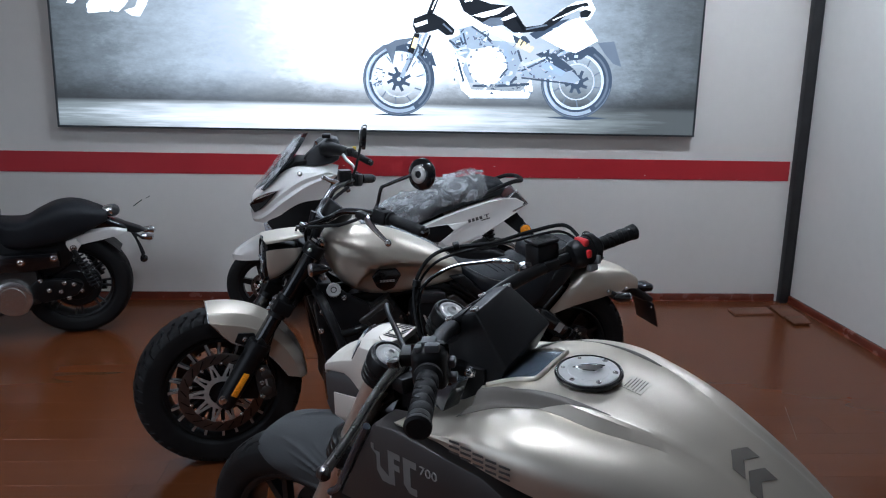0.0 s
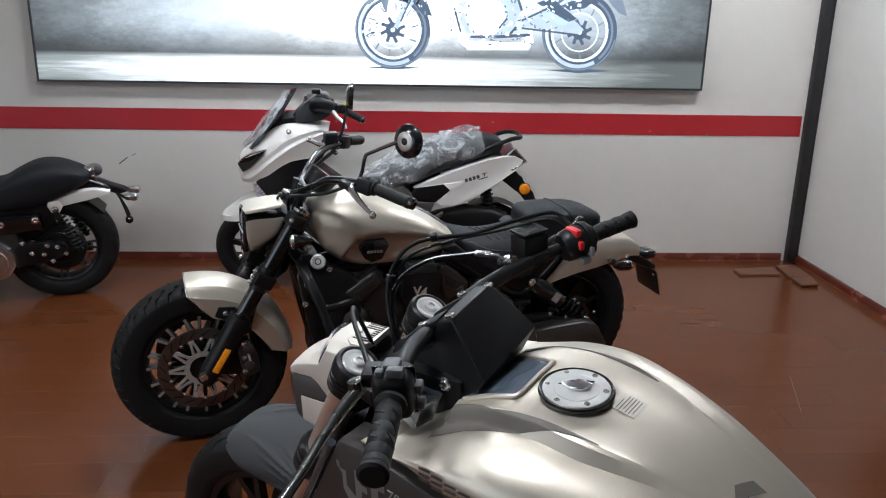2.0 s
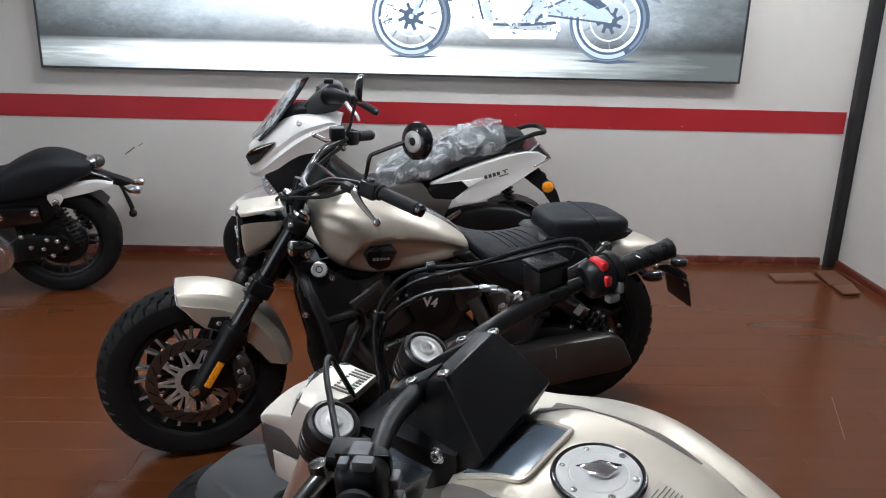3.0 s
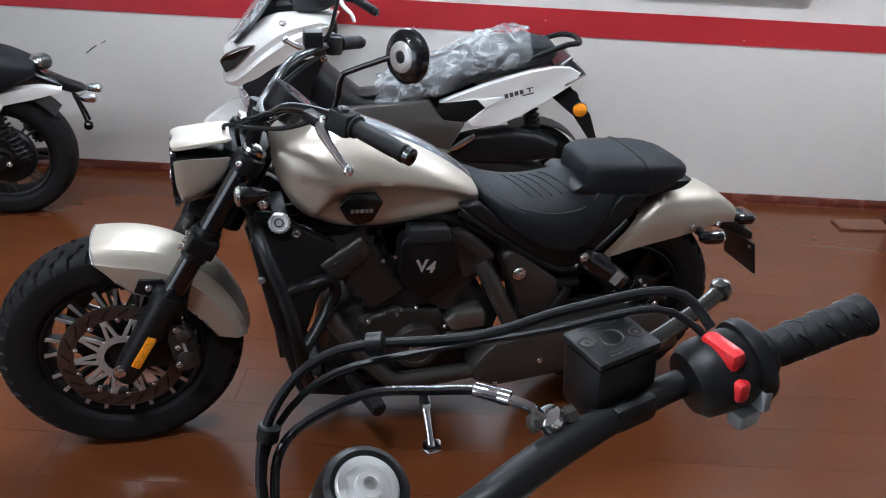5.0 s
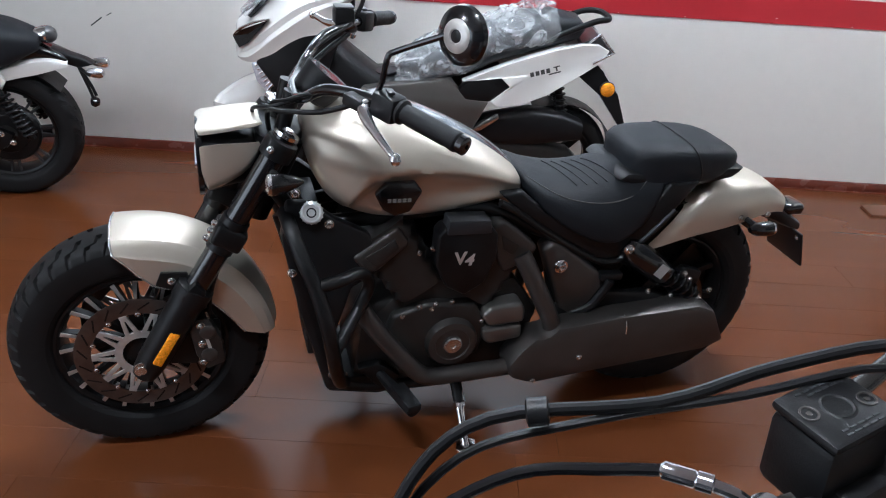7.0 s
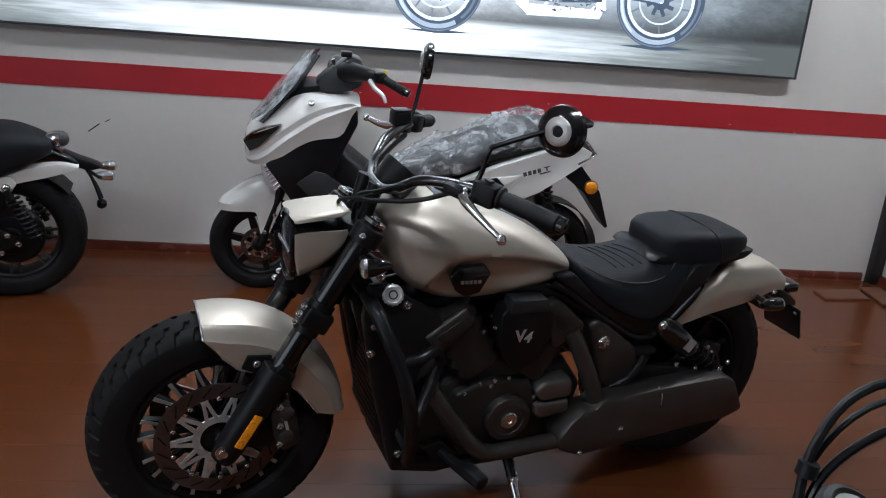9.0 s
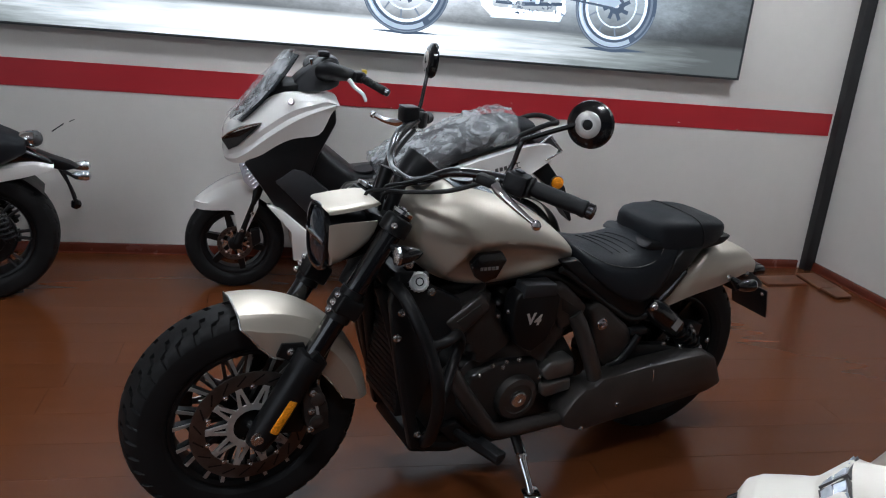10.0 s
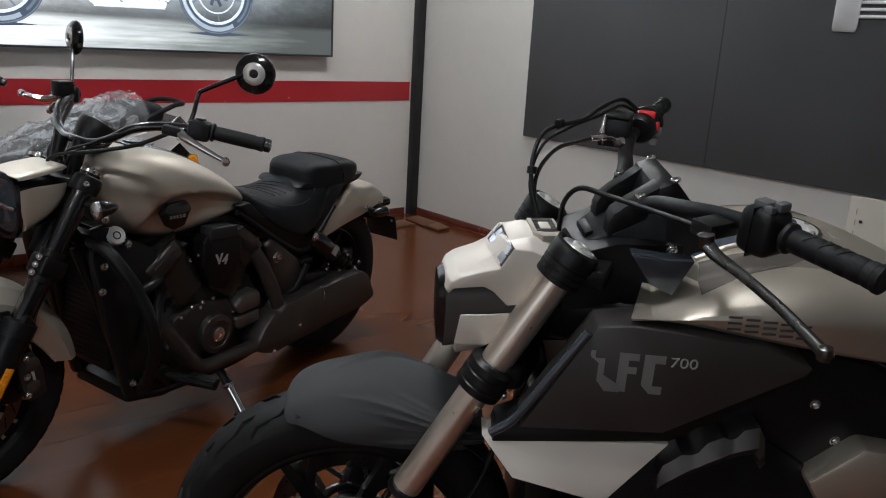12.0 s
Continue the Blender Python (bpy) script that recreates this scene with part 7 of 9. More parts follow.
    half = [[(0.226, 0.078, 0.93), (0.23, 0.074, 0.936), (0.234, 0.058, 0.938), (0.236, 0.03, 0.939)],
            [(0.218, 0.088, 0.942), (0.221, 0.086, 0.954), (0.226, 0.06, 0.956), (0.228, 0.03, 0.957)],
            [(0.2, 0.091, 0.945), (0.203, 0.089, 0.964), (0.208, 0.06, 0.969), (0.211, 0.03, 0.971)],
            [(0.158, 0.093, 0.948), (0.162, 0.09, 0.975), (0.168, 0.06, 0.984), (0.172, 0.03, 0.987)],
            [(0.141, 0.094, 0.94), (0.132, 0.091, 0.981), (0.144, 0.06, 0.996), (0.149, 0.03, 1.0)],
            [(0.116, 0.096, 0.914), (0.111, 0.089, 1.016), (0.123, 0.06, 1.023), (0.129, 0.03, 1.026)],
            [(0.076, 0.096, 0.918), (0.08, 0.088, 1.012), (0.086, 0.058, 1.03), (0.087, 0.03, 1.032)],
            [(0.06, 0.095, 0.952), (0.056, 0.089, 1.002), (0.052, 0.056, 1.029), (0.05, 0.03, 1.033)],
            [(0.05, 0.09, 0.985), (0.046, 0.085, 1.0), (0.043, 0.054, 1.028), (0.042, 0.03, 1.032)]]
    upper = [row + [(row[3][0], 0.0, row[3][2] + 0.001)] + [(x, -y, z) for x, y, z in row[::-1]] for row in half]
    front("upper_shell", bevelled(narrow(shell(upper, 0.006)), 0.0032, 3, 14), LAMP_SILVER, lamp, "silver upper lamp shell", 30)
    lowl = [[(0.2, 0.09, 0.894), (0.208, 0.086, 0.838), (0.202, 0.05, 0.806), (0.202, 0, 0.802)],
            [(0.145, 0.095, 0.897), (0.146, 0.09, 0.837), (0.155, 0.05, 0.812), (0.155, 0, 0.808)],
            [(0.08, 0.096, 0.902), (0.084, 0.092, 0.87), (0.1, 0.05, 0.852), (0.1, 0, 0.85)]]
    lowr = [row + [(x, -y, z) for x, y, z in row[-2::-1]] for row in lowl]
    front("lower_shell", bevelled(narrow(shell(lowr, 0.006)), 0.003, 2, 14), LAMP_SILVER, lamp, "silver lower lamp shell", 30)
    for s in (1, -1):
        # each side lamp is a dark frame round two columns of cut facets, on the step of the shell
        c00, c10, c01, c11 = Vector((0.13, 0.087, 0.986)), Vector((0.144, 0.006, 1.0075)), Vector((0.112, 0.085, 1.016)), Vector((0.124, 0.006, 1.0305))
        nrm = Vector((0.62, 0.32, 0.68)).normalized()

        def face_at(u, v, lift):
            p = (c00 * (1 - u) + c10 * u) * (1 - v) + (c01 * (1 - u) + c11 * u) * v + nrm * lift
            return (p.x, p.y * s, p.z)
        fr = front("position_light", narrow(loft([[face_at(u, v, h) for u, v in ((-0.03, -0.05), (1.03, -0.05), (1.03, 1.05), (-0.03, 1.05))] for h in (-0.008, 0.0024)])), GREY_SATIN, lamp, "clear faceted position light")
        for i in range(4):
            for j in range(2):
                u0, u1, v0, v1 = i / 4 + 0.015, (i + 1) / 4 - 0.015, j / 2 + 0.03, (j + 1) / 2 - 0.03
                hs = [0.003 + 0.0034 * ((i * 3 + j * 5 + k * 7) % 4) / 3 for k in range(4)]
                top = [face_at(u0, v0, hs[0]), face_at(u1, v0, hs[1]), face_at(u1, v1, hs[2]), face_at(u0, v1, hs[3])]
                low = [face_at(u0, v0, 0.0), face_at(u1, v0, 0.0), face_at(u1, v1, 0.0), face_at(u0, v1, 0.0)]
                front("facet", narrow(loft([low, top])), LAMP_GLASS, fr)
    vent = front("vent_plate", narrow(loft([[(0.077, 0.05, h), (0.077, -0.045, h), (0.03, -0.045, h), (0.026, 0.03, h), (0.04, 0.066, h - 0.002), (0.062, 0.066, h - 0.002)] for h in (1.026, 1.0365)])), LABEL_SILVER, lamp, "pale slotted plate")
    front("vent_centre", narrow(box(0.044, 0.062, -0.012, 0.03, 1.035, 1.0392, 0.0015)), LAMP_SILVER, vent)
    for i in range(9):
        y = -0.04 + 0.01 * i
        front("vent_slot", narrow(box(0.034, 0.07, y - 0.002, y + 0.002, 1.034, 1.0378)), PRINT_GREY, vent)

    # dash block between the bars
    dash = loft([[(-0.02, 0.05, 0.985), (-0.02, -0.05, 0.985), (-0.02, -0.045, 1.015), (-0.02, 0.045, 1.015)],
                 [(-0.06, 0.06, 0.98), (-0.06, -0.06, 0.98), (-0.06, -0.06, 1.04), (-0.06, 0.06, 1.038)],
                 [(-0.108, 0.072, 0.976), (-0.108, -0.072, 0.976), (-0.108, -0.063, 1.07), (-0.108, 0.063, 1.066)],
                 [(-0.12, 0.075, 0.975), (-0.12, -0.075, 0.975), (-0.122, -0.064, 1.125), (-0.122, 0.064, 1.117)],
                 [(-0.15, 0.08, 0.975), (-0.15, -0.08, 0.975), (-0.154, -0.064, 1.137), (-0.154, 0.064, 1.129)],
                 [(-0.19, 0.08, 0.985), (-0.19, -0.08, 0.985), (-0.226, -0.092, 1.058), (-0.226, 0.09, 1.044)]])
    d = front("dash_block", bevelled(dash, 0.004, 2, 20), BLACK_PLASTIC, o, "bulky matt black dash cover with an open channel", 20)
    for s in (1, -1):
        cheek = [[(x, ya * s, z0), (x, yb * s, z0), (x, yb * s, z1 - 0.004), (x, ya * s, z1)] for x, ya, yb, z0, z1 in ((-0.05, 0.024, 0.058, 1.02, 1.058), (-0.056, 0.024, 0.059, 1.02, 1.074), (-0.075, 0.026, 0.061, 1.025, 1.09), (-0.126, 0.028, 0.065, 1.05, 1.126))]
        front("dash_cheek", bevelled(loft(cheek), 0.003, 2, 25), BLACK_PLASTIC, d)
    front("dash_lip", bevelled(loft([[(-0.02, y, 1.01), (-0.034, y, 1.016), (-0.034, y, 1.03), (-0.02, y, 1.024)] for y in (-0.03, 0.03)]), 0.002, 2, 25), BLACK_PLASTIC, d)
    for x, z in ((-0.15, 1.136), (-0.095, 1.1075)):
        for s in (1, -1):
            front("dash_bolt", lathe([(0.0085, -0.001), (0.0085, 0.003), (0.007, 0.004), (0.005, 0.004), (0.0048, 0.0005), (0.0005, 0.0003)], (x, 0.062 * s, z - 0.004), (0.3, 0, 1), 14), STEEL, d)
    front("dash_skirt", loft([[(x, -w, z0), (x, w, z0), (x, w * 0.94, z1), (x, -w * 0.94, z1)] for x, w, z0, z1 in ((0.02, 0.08, 0.9, 1.0), (-0.06, 0.098, 0.92, 1.03), (-0.14, 0.1, 0.93, 1.03), (-0.175, 0.088, 0.95, 1.025))]), BLACK_PLASTIC, d)
    front("dash_side_bolt", bolt((-0.15, 0.089, 1.02), (0, 1, 0), 0.009, 0.008), CHROME, d)

    part("cowl_bracket", bevelled(loft([[(x, 0.105, z) for x, z in TRI], [(x + 0.004, 0.15, z + 0.004) for x, z in TRI]]), 0.004, 2, 30), BLUE_GLOSS, o, "dark blue-grey stepped cowl bracket")
    # bars, grips, switches, levers
    def bars(s, pts):
        return [(x, y * s, z) for x, y, z in pts]
    for s in (1, -1):
        left = [(-0.10, 0.06, 1.085), (-0.115, 0.09, 1.1), (-0.135, 0.15, 1.115), (-0.17, 0.22, 1.13), (-0.205, 0.285, 1.133), (-0.26, 0.4, 1.131)]
        right = [(-0.10, 0.06, 1.092), (-0.118, 0.1, 1.106), (-0.135, 0.16, 1.113), (-0.165, 0.235, 1.12), (-0.2, 0.29, 1.13), (-0.275, 0.39, 1.153)]
        front("handlebar", tube(bars(s, left if s > 0 else right), [0.0145, 0.0145, 0.014, 0.012, 0.011, 0.011], 14), BLACK_PLASTIC)
        p, q = (Vector((-0.215, 0.31, 1.135)), Vector((-0.275, 0.427, 1.13))) if s > 0 else (Vector((-0.228, -0.318, 1.141)), Vector((-0.281, -0.39, 1.156)))
        gr = 0.0165 if s > 0 else 0.0145
        g = grip(o, p, q, gr, 5, False)
        g.data.transform(steer)
        front("bar_end", lathe([(gr * 1.05, -0.004), (gr * 1.2, 0.0), (gr * 1.2, 0.006), (gr * 0.95, 0.009)], q, q - p, 20), GRIP_RUBBER)
        gd = (q - p).normalized()
        gu = gd.cross(Vector((0, 0, 1))).normalized()
        gv = gu.cross(gd)
        for k in range(3):
            for t in (0.6, 2.1, 3.6):
                ring = [p + gd * (0.03 + 0.024 * k + 0.012 * u) + gr * 1.075 * (math.cos(t + 0.9 * u) * gu * s + math.sin(t + 0.9 * u) * gv) for u in (0.0, 0.25, 0.5, 0.75, 1.0)]
                front("grip_rib", tube(ring, 0.0011, 6, 2), BLACK_PAINT, g)
        m = sheet_pose((-0.196, 0.277, 1.134) if s > 0 else (-0.203, -0.296, 1.128), (0.9, 0.43 * s, 0), (-0.43 * s, 0.9, 0))
        if s > 0:
            hs = front("switch_housing", moved(box(-0.03, 0.027, -0.027, 0.029, -0.036, 0.034, 0.016, 4), m), BLACK_PLASTIC)
        else:
            hs = front("switch_housing", lathe([(0.014, -0.03), (0.025, -0.028), (0.03, -0.022), (0.0315, -0.008), (0.031, -0.0005), (0.0302, 0.0), (0.031, 0.0005), (0.0315, 0.01), (0.03, 0.017), (0.034, 0.018), (0.035, 0.025), (0.033, 0.03), (0.015, 0.031)], (-0.208, -0.291, 1.134), q - p, 40), BLACK_PLASTIC)
        if s > 0:
            front("switch_key", moved(box(-0.012, 0.012, -0.016, 0.008, 0.03, 0.042, 0.004), m), KEY_GREY, hs)
            front("switch_key", moved(box(-0.04, -0.026, -0.012, 0.008, -0.004, 0.01, 0.003), m), KEY_GREY, hs)
            front("switch_key", moved(box(-0.042, -0.026, -0.01, 0.01, -0.028, -0.016, 0.003), m), KEY_GREY, hs)
            front("switch_key", moved(box(-0.02, 0.004, 0.01, 0.024, 0.03, 0.044, 0.004), m), KEY_GREY, hs)
            front("switch_key", moved(box(0.008, 0.02, 0.008, 0.022, 0.03, 0.04, 0.003), m), KEY_GREY, hs)
            front("switch_seam", moved(box(-0.031, 0.028, -0.0005, 0.0005, -0.037, 0.035, 0.0), m), BLACK_PAINT, hs)
        else:
            front("kill_switch", moved(box(-0.03, 0.006, 0.001, 0.016, 0.022, 0.04, 0.005), m), RED_PLASTIC, hs, "red stop switch")
            front("start_button", moved(box(-0.041, -0.026, 0.004, 0.016, 0.002, 0.02, 0.004), m), RED_PLASTIC, hs, "red start button")
            front("switch_key", moved(box(-0.045, -0.03, -0.016, -0.008, -0.014, 0.006, 0.002), m), LAMP_KEY, hs, "pale grey lamp switch")
            front("switch_key", moved(box(-0.04, -0.024, -0.014, 0.008, -0.03, -0.015, 0.004), m), LAMP_KEY, hs)
            for k in range(3):
                front("switch_mark", moved(box(-0.0325, -0.0315, 0.004 + 0.005 * k, 0.0065 + 0.005 * k, -0.004, -0.001), m), PRINT_LIGHT, hs)
        pm = sheet_pose((-0.155, 0.232 * s, 1.12), (0.9, 0.43 * s, 0), (-0.43 * s, 0.9, 0))
        pe = front("lever_perch", moved(box(-0.02, 0.04, -0.02, 0.02, -0.012, 0.012, 0.005), pm), BLACK_PLASTIC)
        blade = [(-0.124, 0.262, 1.108), (-0.126, 0.3, 1.102), (-0.14, 0.36, 1.098), (-0.158, 0.43, 1.088), (-0.172, 0.512, 1.074)] if s > 0 else [(-0.124, 0.262, 1.108), (-0.13, 0.3, 1.108), (-0.144, 0.345, 1.112), (-0.16, 0.39, 1.122), (-0.166, 0.412, 1.128)]
        front("lever", tube(bars(s, blade), [0.011, 0.0095, 0.0075, 0.007, 0.008], 14, 5), DARK_LEVER, pe, "grey polished metal lever")
        front("lever_ball", lathe([(0.002, -0.011), (0.008, -0.008), (0.0105, 0.0), (0.008, 0.008), (0.002, 0.011)], bars(s, blade)[-1], (0.1, 0, 1), 16), DARK_LEVER, pe)
        front("lever_adjuster", lathe([(0.007, -0.012), (0.012, -0.01), (0.012, 0.012), (0.008, 0.014)], (-0.122, 0.27 * s, 1.11), (0.2, 0, 1), 14), DARK_LEVER, pe)
    # right-hand reservoir
    rm = sheet_pose((-0.14, -0.238, 1.141), (0.9, -0.43, 0), (0.43, 0.9, 0.0))
    rv = front("fluid_reservoir", moved(box(-0.024, 0.024, -0.029, 0.029, -0.034, 0.024, 0.007), rm), BLACK_PLASTIC, o, "square black fluid reservoir")
    front("reservoir_lid", moved(box(-0.0242, 0.0242, -0.0292, 0.0292, 0.024, 0.031, 0.003), rm), BLACK_PLASTIC, rv)
    for x, y in ((0.004, 0.02), (-0.004, -0.02)):
        front("lid_screw", moved(lathe([(0.0062, 0.0305), (0.0062, 0.0318), (0.005, 0.0318), (0.0045, 0.0308), (0.002, 0.0308), (0.0018, 0.0315)], (x, y, 0), (0, 0, 1), 14), rm), GUNMETAL, rv)
    for x0, n in ((-0.0195, 5), (-0.016, 5), (0.0145, 4), (0.018, 5)):
        for k in range(n):
            front("lid_bar", moved(box(x0, x0 + 0.0014, -0.016 + 0.0066 * k, -0.0112 + 0.0066 * k, 0.0306, 0.0314), rm), GREY_PLASTIC, rv)
    front("lid_ring", moved(lathe([(0.008, 0.031), (0.0095, 0.0318), (0.011, 0.031)], (0.0, 0.0, 0), (0, 0, 1), 20), rm), BLACK_PLASTIC, rv)
    bj = front("banjo", lathe([(0.005, -0.006), (0.0105, -0.005), (0.0115, 0.0), (0.0105, 0.005), (0.005, 0.006)], (-0.125, -0.174, 1.13), (0.35, 0.3, 0.9), 20), CHROME, rv, "polished hose fitting")
    front("banjo_bolt", lathe([(0.0075, -0.02), (0.0075, -0.012), (0.0055, -0.012), (0.0055, 0.012), (0.0075, 0.012), (0.0075, 0.016), (0.004, 0.018)], (-0.125, -0.174, 1.13), (0.5, 0.8, 0.1), 6), GUNMETAL, bj)
    front("hose_pipe", tube([(-0.119, -0.172, 1.132), (-0.108, -0.17, 1.138), (-0.094, -0.167, 1.14)], 0.0042, 10), CHROME, bj)
    front("ferrule", lathe([(0.004, 0.0), (0.0062, 0.001), (0.0062, 0.01), (0.0052, 0.011), (0.0058, 0.012), (0.0058, 0.03), (0.0042, 0.032)], (-0.096, -0.1675, 1.14), (0.034, 0.006, -0.001), 16), CHROME, bj)
    front("brake_hose", tube([(-0.066, -0.162, 1.139), (-0.04, -0.148, 1.136), (0.01, -0.115, 1.13), (0.05, -0.07, 1.1), (0.055, -0.05, 1.05), (0.03, -0.03, 0.98)], 0.004, 10), BLACK_PAINT)
    front("cable", tube([(-0.195, -0.3, 1.165), (-0.16, -0.3, 1.186), (-0.1, -0.245, 1.178), (-0.05, -0.185, 1.168), (0.03, -0.118, 1.164), (0.06, -0.075, 1.13), (0.062, -0.045, 1.07), (0.03, -0.02, 0.98)], 0.0042, 10), BLACK_PLASTIC)
    front("cable", tube([(-0.195, -0.295, 1.158), (-0.155, -0.285, 1.176), (-0.09, -0.22, 1.168), (-0.02, -0.155, 1.16), (0.04, -0.1, 1.14), (0.066, -0.055, 1.08), (0.04, -0.03, 1.0)], 0.003, 8), BLACK_PLASTIC)
    for p, ax in (((0.005, -0.132, 1.172), (0.75, 0.5, -0.1)), ((0.063, -0.062, 1.105), (0.1, 0.3, -0.9))):
        front("cable_clip", lathe([(0.0065, -0.007), (0.009, -0.006), (0.009, 0.006), (0.0065, 0.007)], p, ax, 12), BLACK_PLASTIC)
    front("clutch_cable", tube([(-0.12, 0.235, 1.12), (-0.07, 0.19, 1.125), (-0.01, 0.135, 1.13), (0.02, 0.098, 1.127), (0.035, 0.07, 1.09), (0.03, 0.045, 1.02)], 0.0042, 10), BLACK_PLASTIC)

    # cloth bundled over the fender
    rows, rng = [], random.Random(3)
    spine = [(0.5, 0.64, 0.02, 0.02), (0.49, 0.645, 0.06, 0.042), (0.46, 0.655, 0.084, 0.058), (0.4, 0.662, 0.097, 0.07), (0.32, 0.662, 0.1, 0.076), (0.24, 0.648, 0.096, 0.08), (0.17, 0.63, 0.085, 0.074), (0.13, 0.615, 0.06, 0.055)]
    folds = [(side, b + rng.uniform(-0.05, 0.05), rng.uniform(0.32, 0.45), rng.uniform(0.007, 0.016), rng.uniform(0.06, 0.13)) for side in (0, 1) for b in (-0.55, -0.15, 0.3, 0.62, 0.95, 1.25, 1.6)]
    for i in range(61):
        x = 0.5 - 0.37 * i / 60
        zc, w, h = lerp_table(x, spine)
        near = spread(x, 0.46, 0.13, 1.0, 0.16)
        row = []
        for j in range(145):
            hem = spread(x, 0.5, 0.3, 0.1, -0.3)
            a = math.pi * (hem + (1 - 2 * hem) * j / 144)
            c, s = math.cos(a), math.sin(a)
            fold = 0.0012 * math.sin(5 * a + 21 * x) - 0.011 * spread(x, 0.32, 0.15, 0, 1)
            for side, b, x0, amp, wide in folds:
                off = (a if side == 0 else math.pi - a) - (0.15 + (b - 0.15) * near)
                grow = spread(x, x0, x0 - 0.16, 0, 1)
                lee = wide * (0.5 if off > 0 else 1.5) * (0.45 + 0.55 * near)
                fold += amp * grow * math.exp(-abs(off) / lee)
            row.append((x, (w + fold) * math.copysign(abs(c) ** 0.8, c), zc + (h + fold) * s * (1.0 if s > 0 else 0.85)))
        rows.append(row)
    front("fender_cloth", shell(rows, 0.003), GREY_CLOTH, o, "grey cloth tied over the front fender", 70)
    return o


TRI = [(-0.08, 1.035), (-0.135, 1.03), (-0.182, 1.03), (-0.155, 0.968), (-0.116, 0.985)]
DARK_LEVER = material("dark_polished_metal", (0.11, 0.107, 0.104), 0.26, 0.9, 0.1, 12)
CAP_ALU = material("turned_aluminium", (0.8, 0.8, 0.79), 0.34, 0.55, 0.06, 30, 0.04, 900)
POCKET_GLOSS = material("blue_grey_gloss", (0.1, 0.125, 0.16), 0.16, 0.3, 0.08, 6, coat=0.5)
LAMP_GLASS = material("faceted_lamp_glass", (0.8, 0.87, 0.97), 0.12, 0.45, 0.25, 70, 0.3, 120, coat=0.6)
LAMP_SILVER = material("pale_silver_paint", (0.69, 0.64, 0.575), 0.45, 0.2, 0.03, 6, 0.03, 900, coat=0.15, coat_rough=0.25)
LABEL_SILVER = material("silver_label", (0.58, 0.54, 0.47), 0.45, 0.4, 0.05, 30)
TAUPE_PRINT_SHADE = material("taupe_print_and_shade", (0.14, 0.125, 0.11), 0.55, 0.1, 0.08, 12, spec=0.3)
LAMP_KEY = material("pale_grey_switch_plastic", (0.3, 0.31, 0.32), 0.45, 0.0, 0.08, 20, 0.1, 700)
KEY_GREY = material("grey_switch_plastic", (0.1, 0.103, 0.11), 0.5, 0.0, 0.08, 20, 0.1, 700)
SHROUD_BLACK = material("satin_black_shroud", (0.042, 0.037, 0.036), 0.42, 0.1, 0.12, 8, 0.06, 600)
GREY_SATIN = material("satin_dark_grey", (0.075, 0.068, 0.068), 0.45, 0.2, 0.1, 8, 0.05, 600)
FORK_GOLD = material("champagne_anodised", (0.76, 0.67, 0.585), 0.3, 0.85, 0.05, 18, aniso=0.4)
build_silver_roadster()


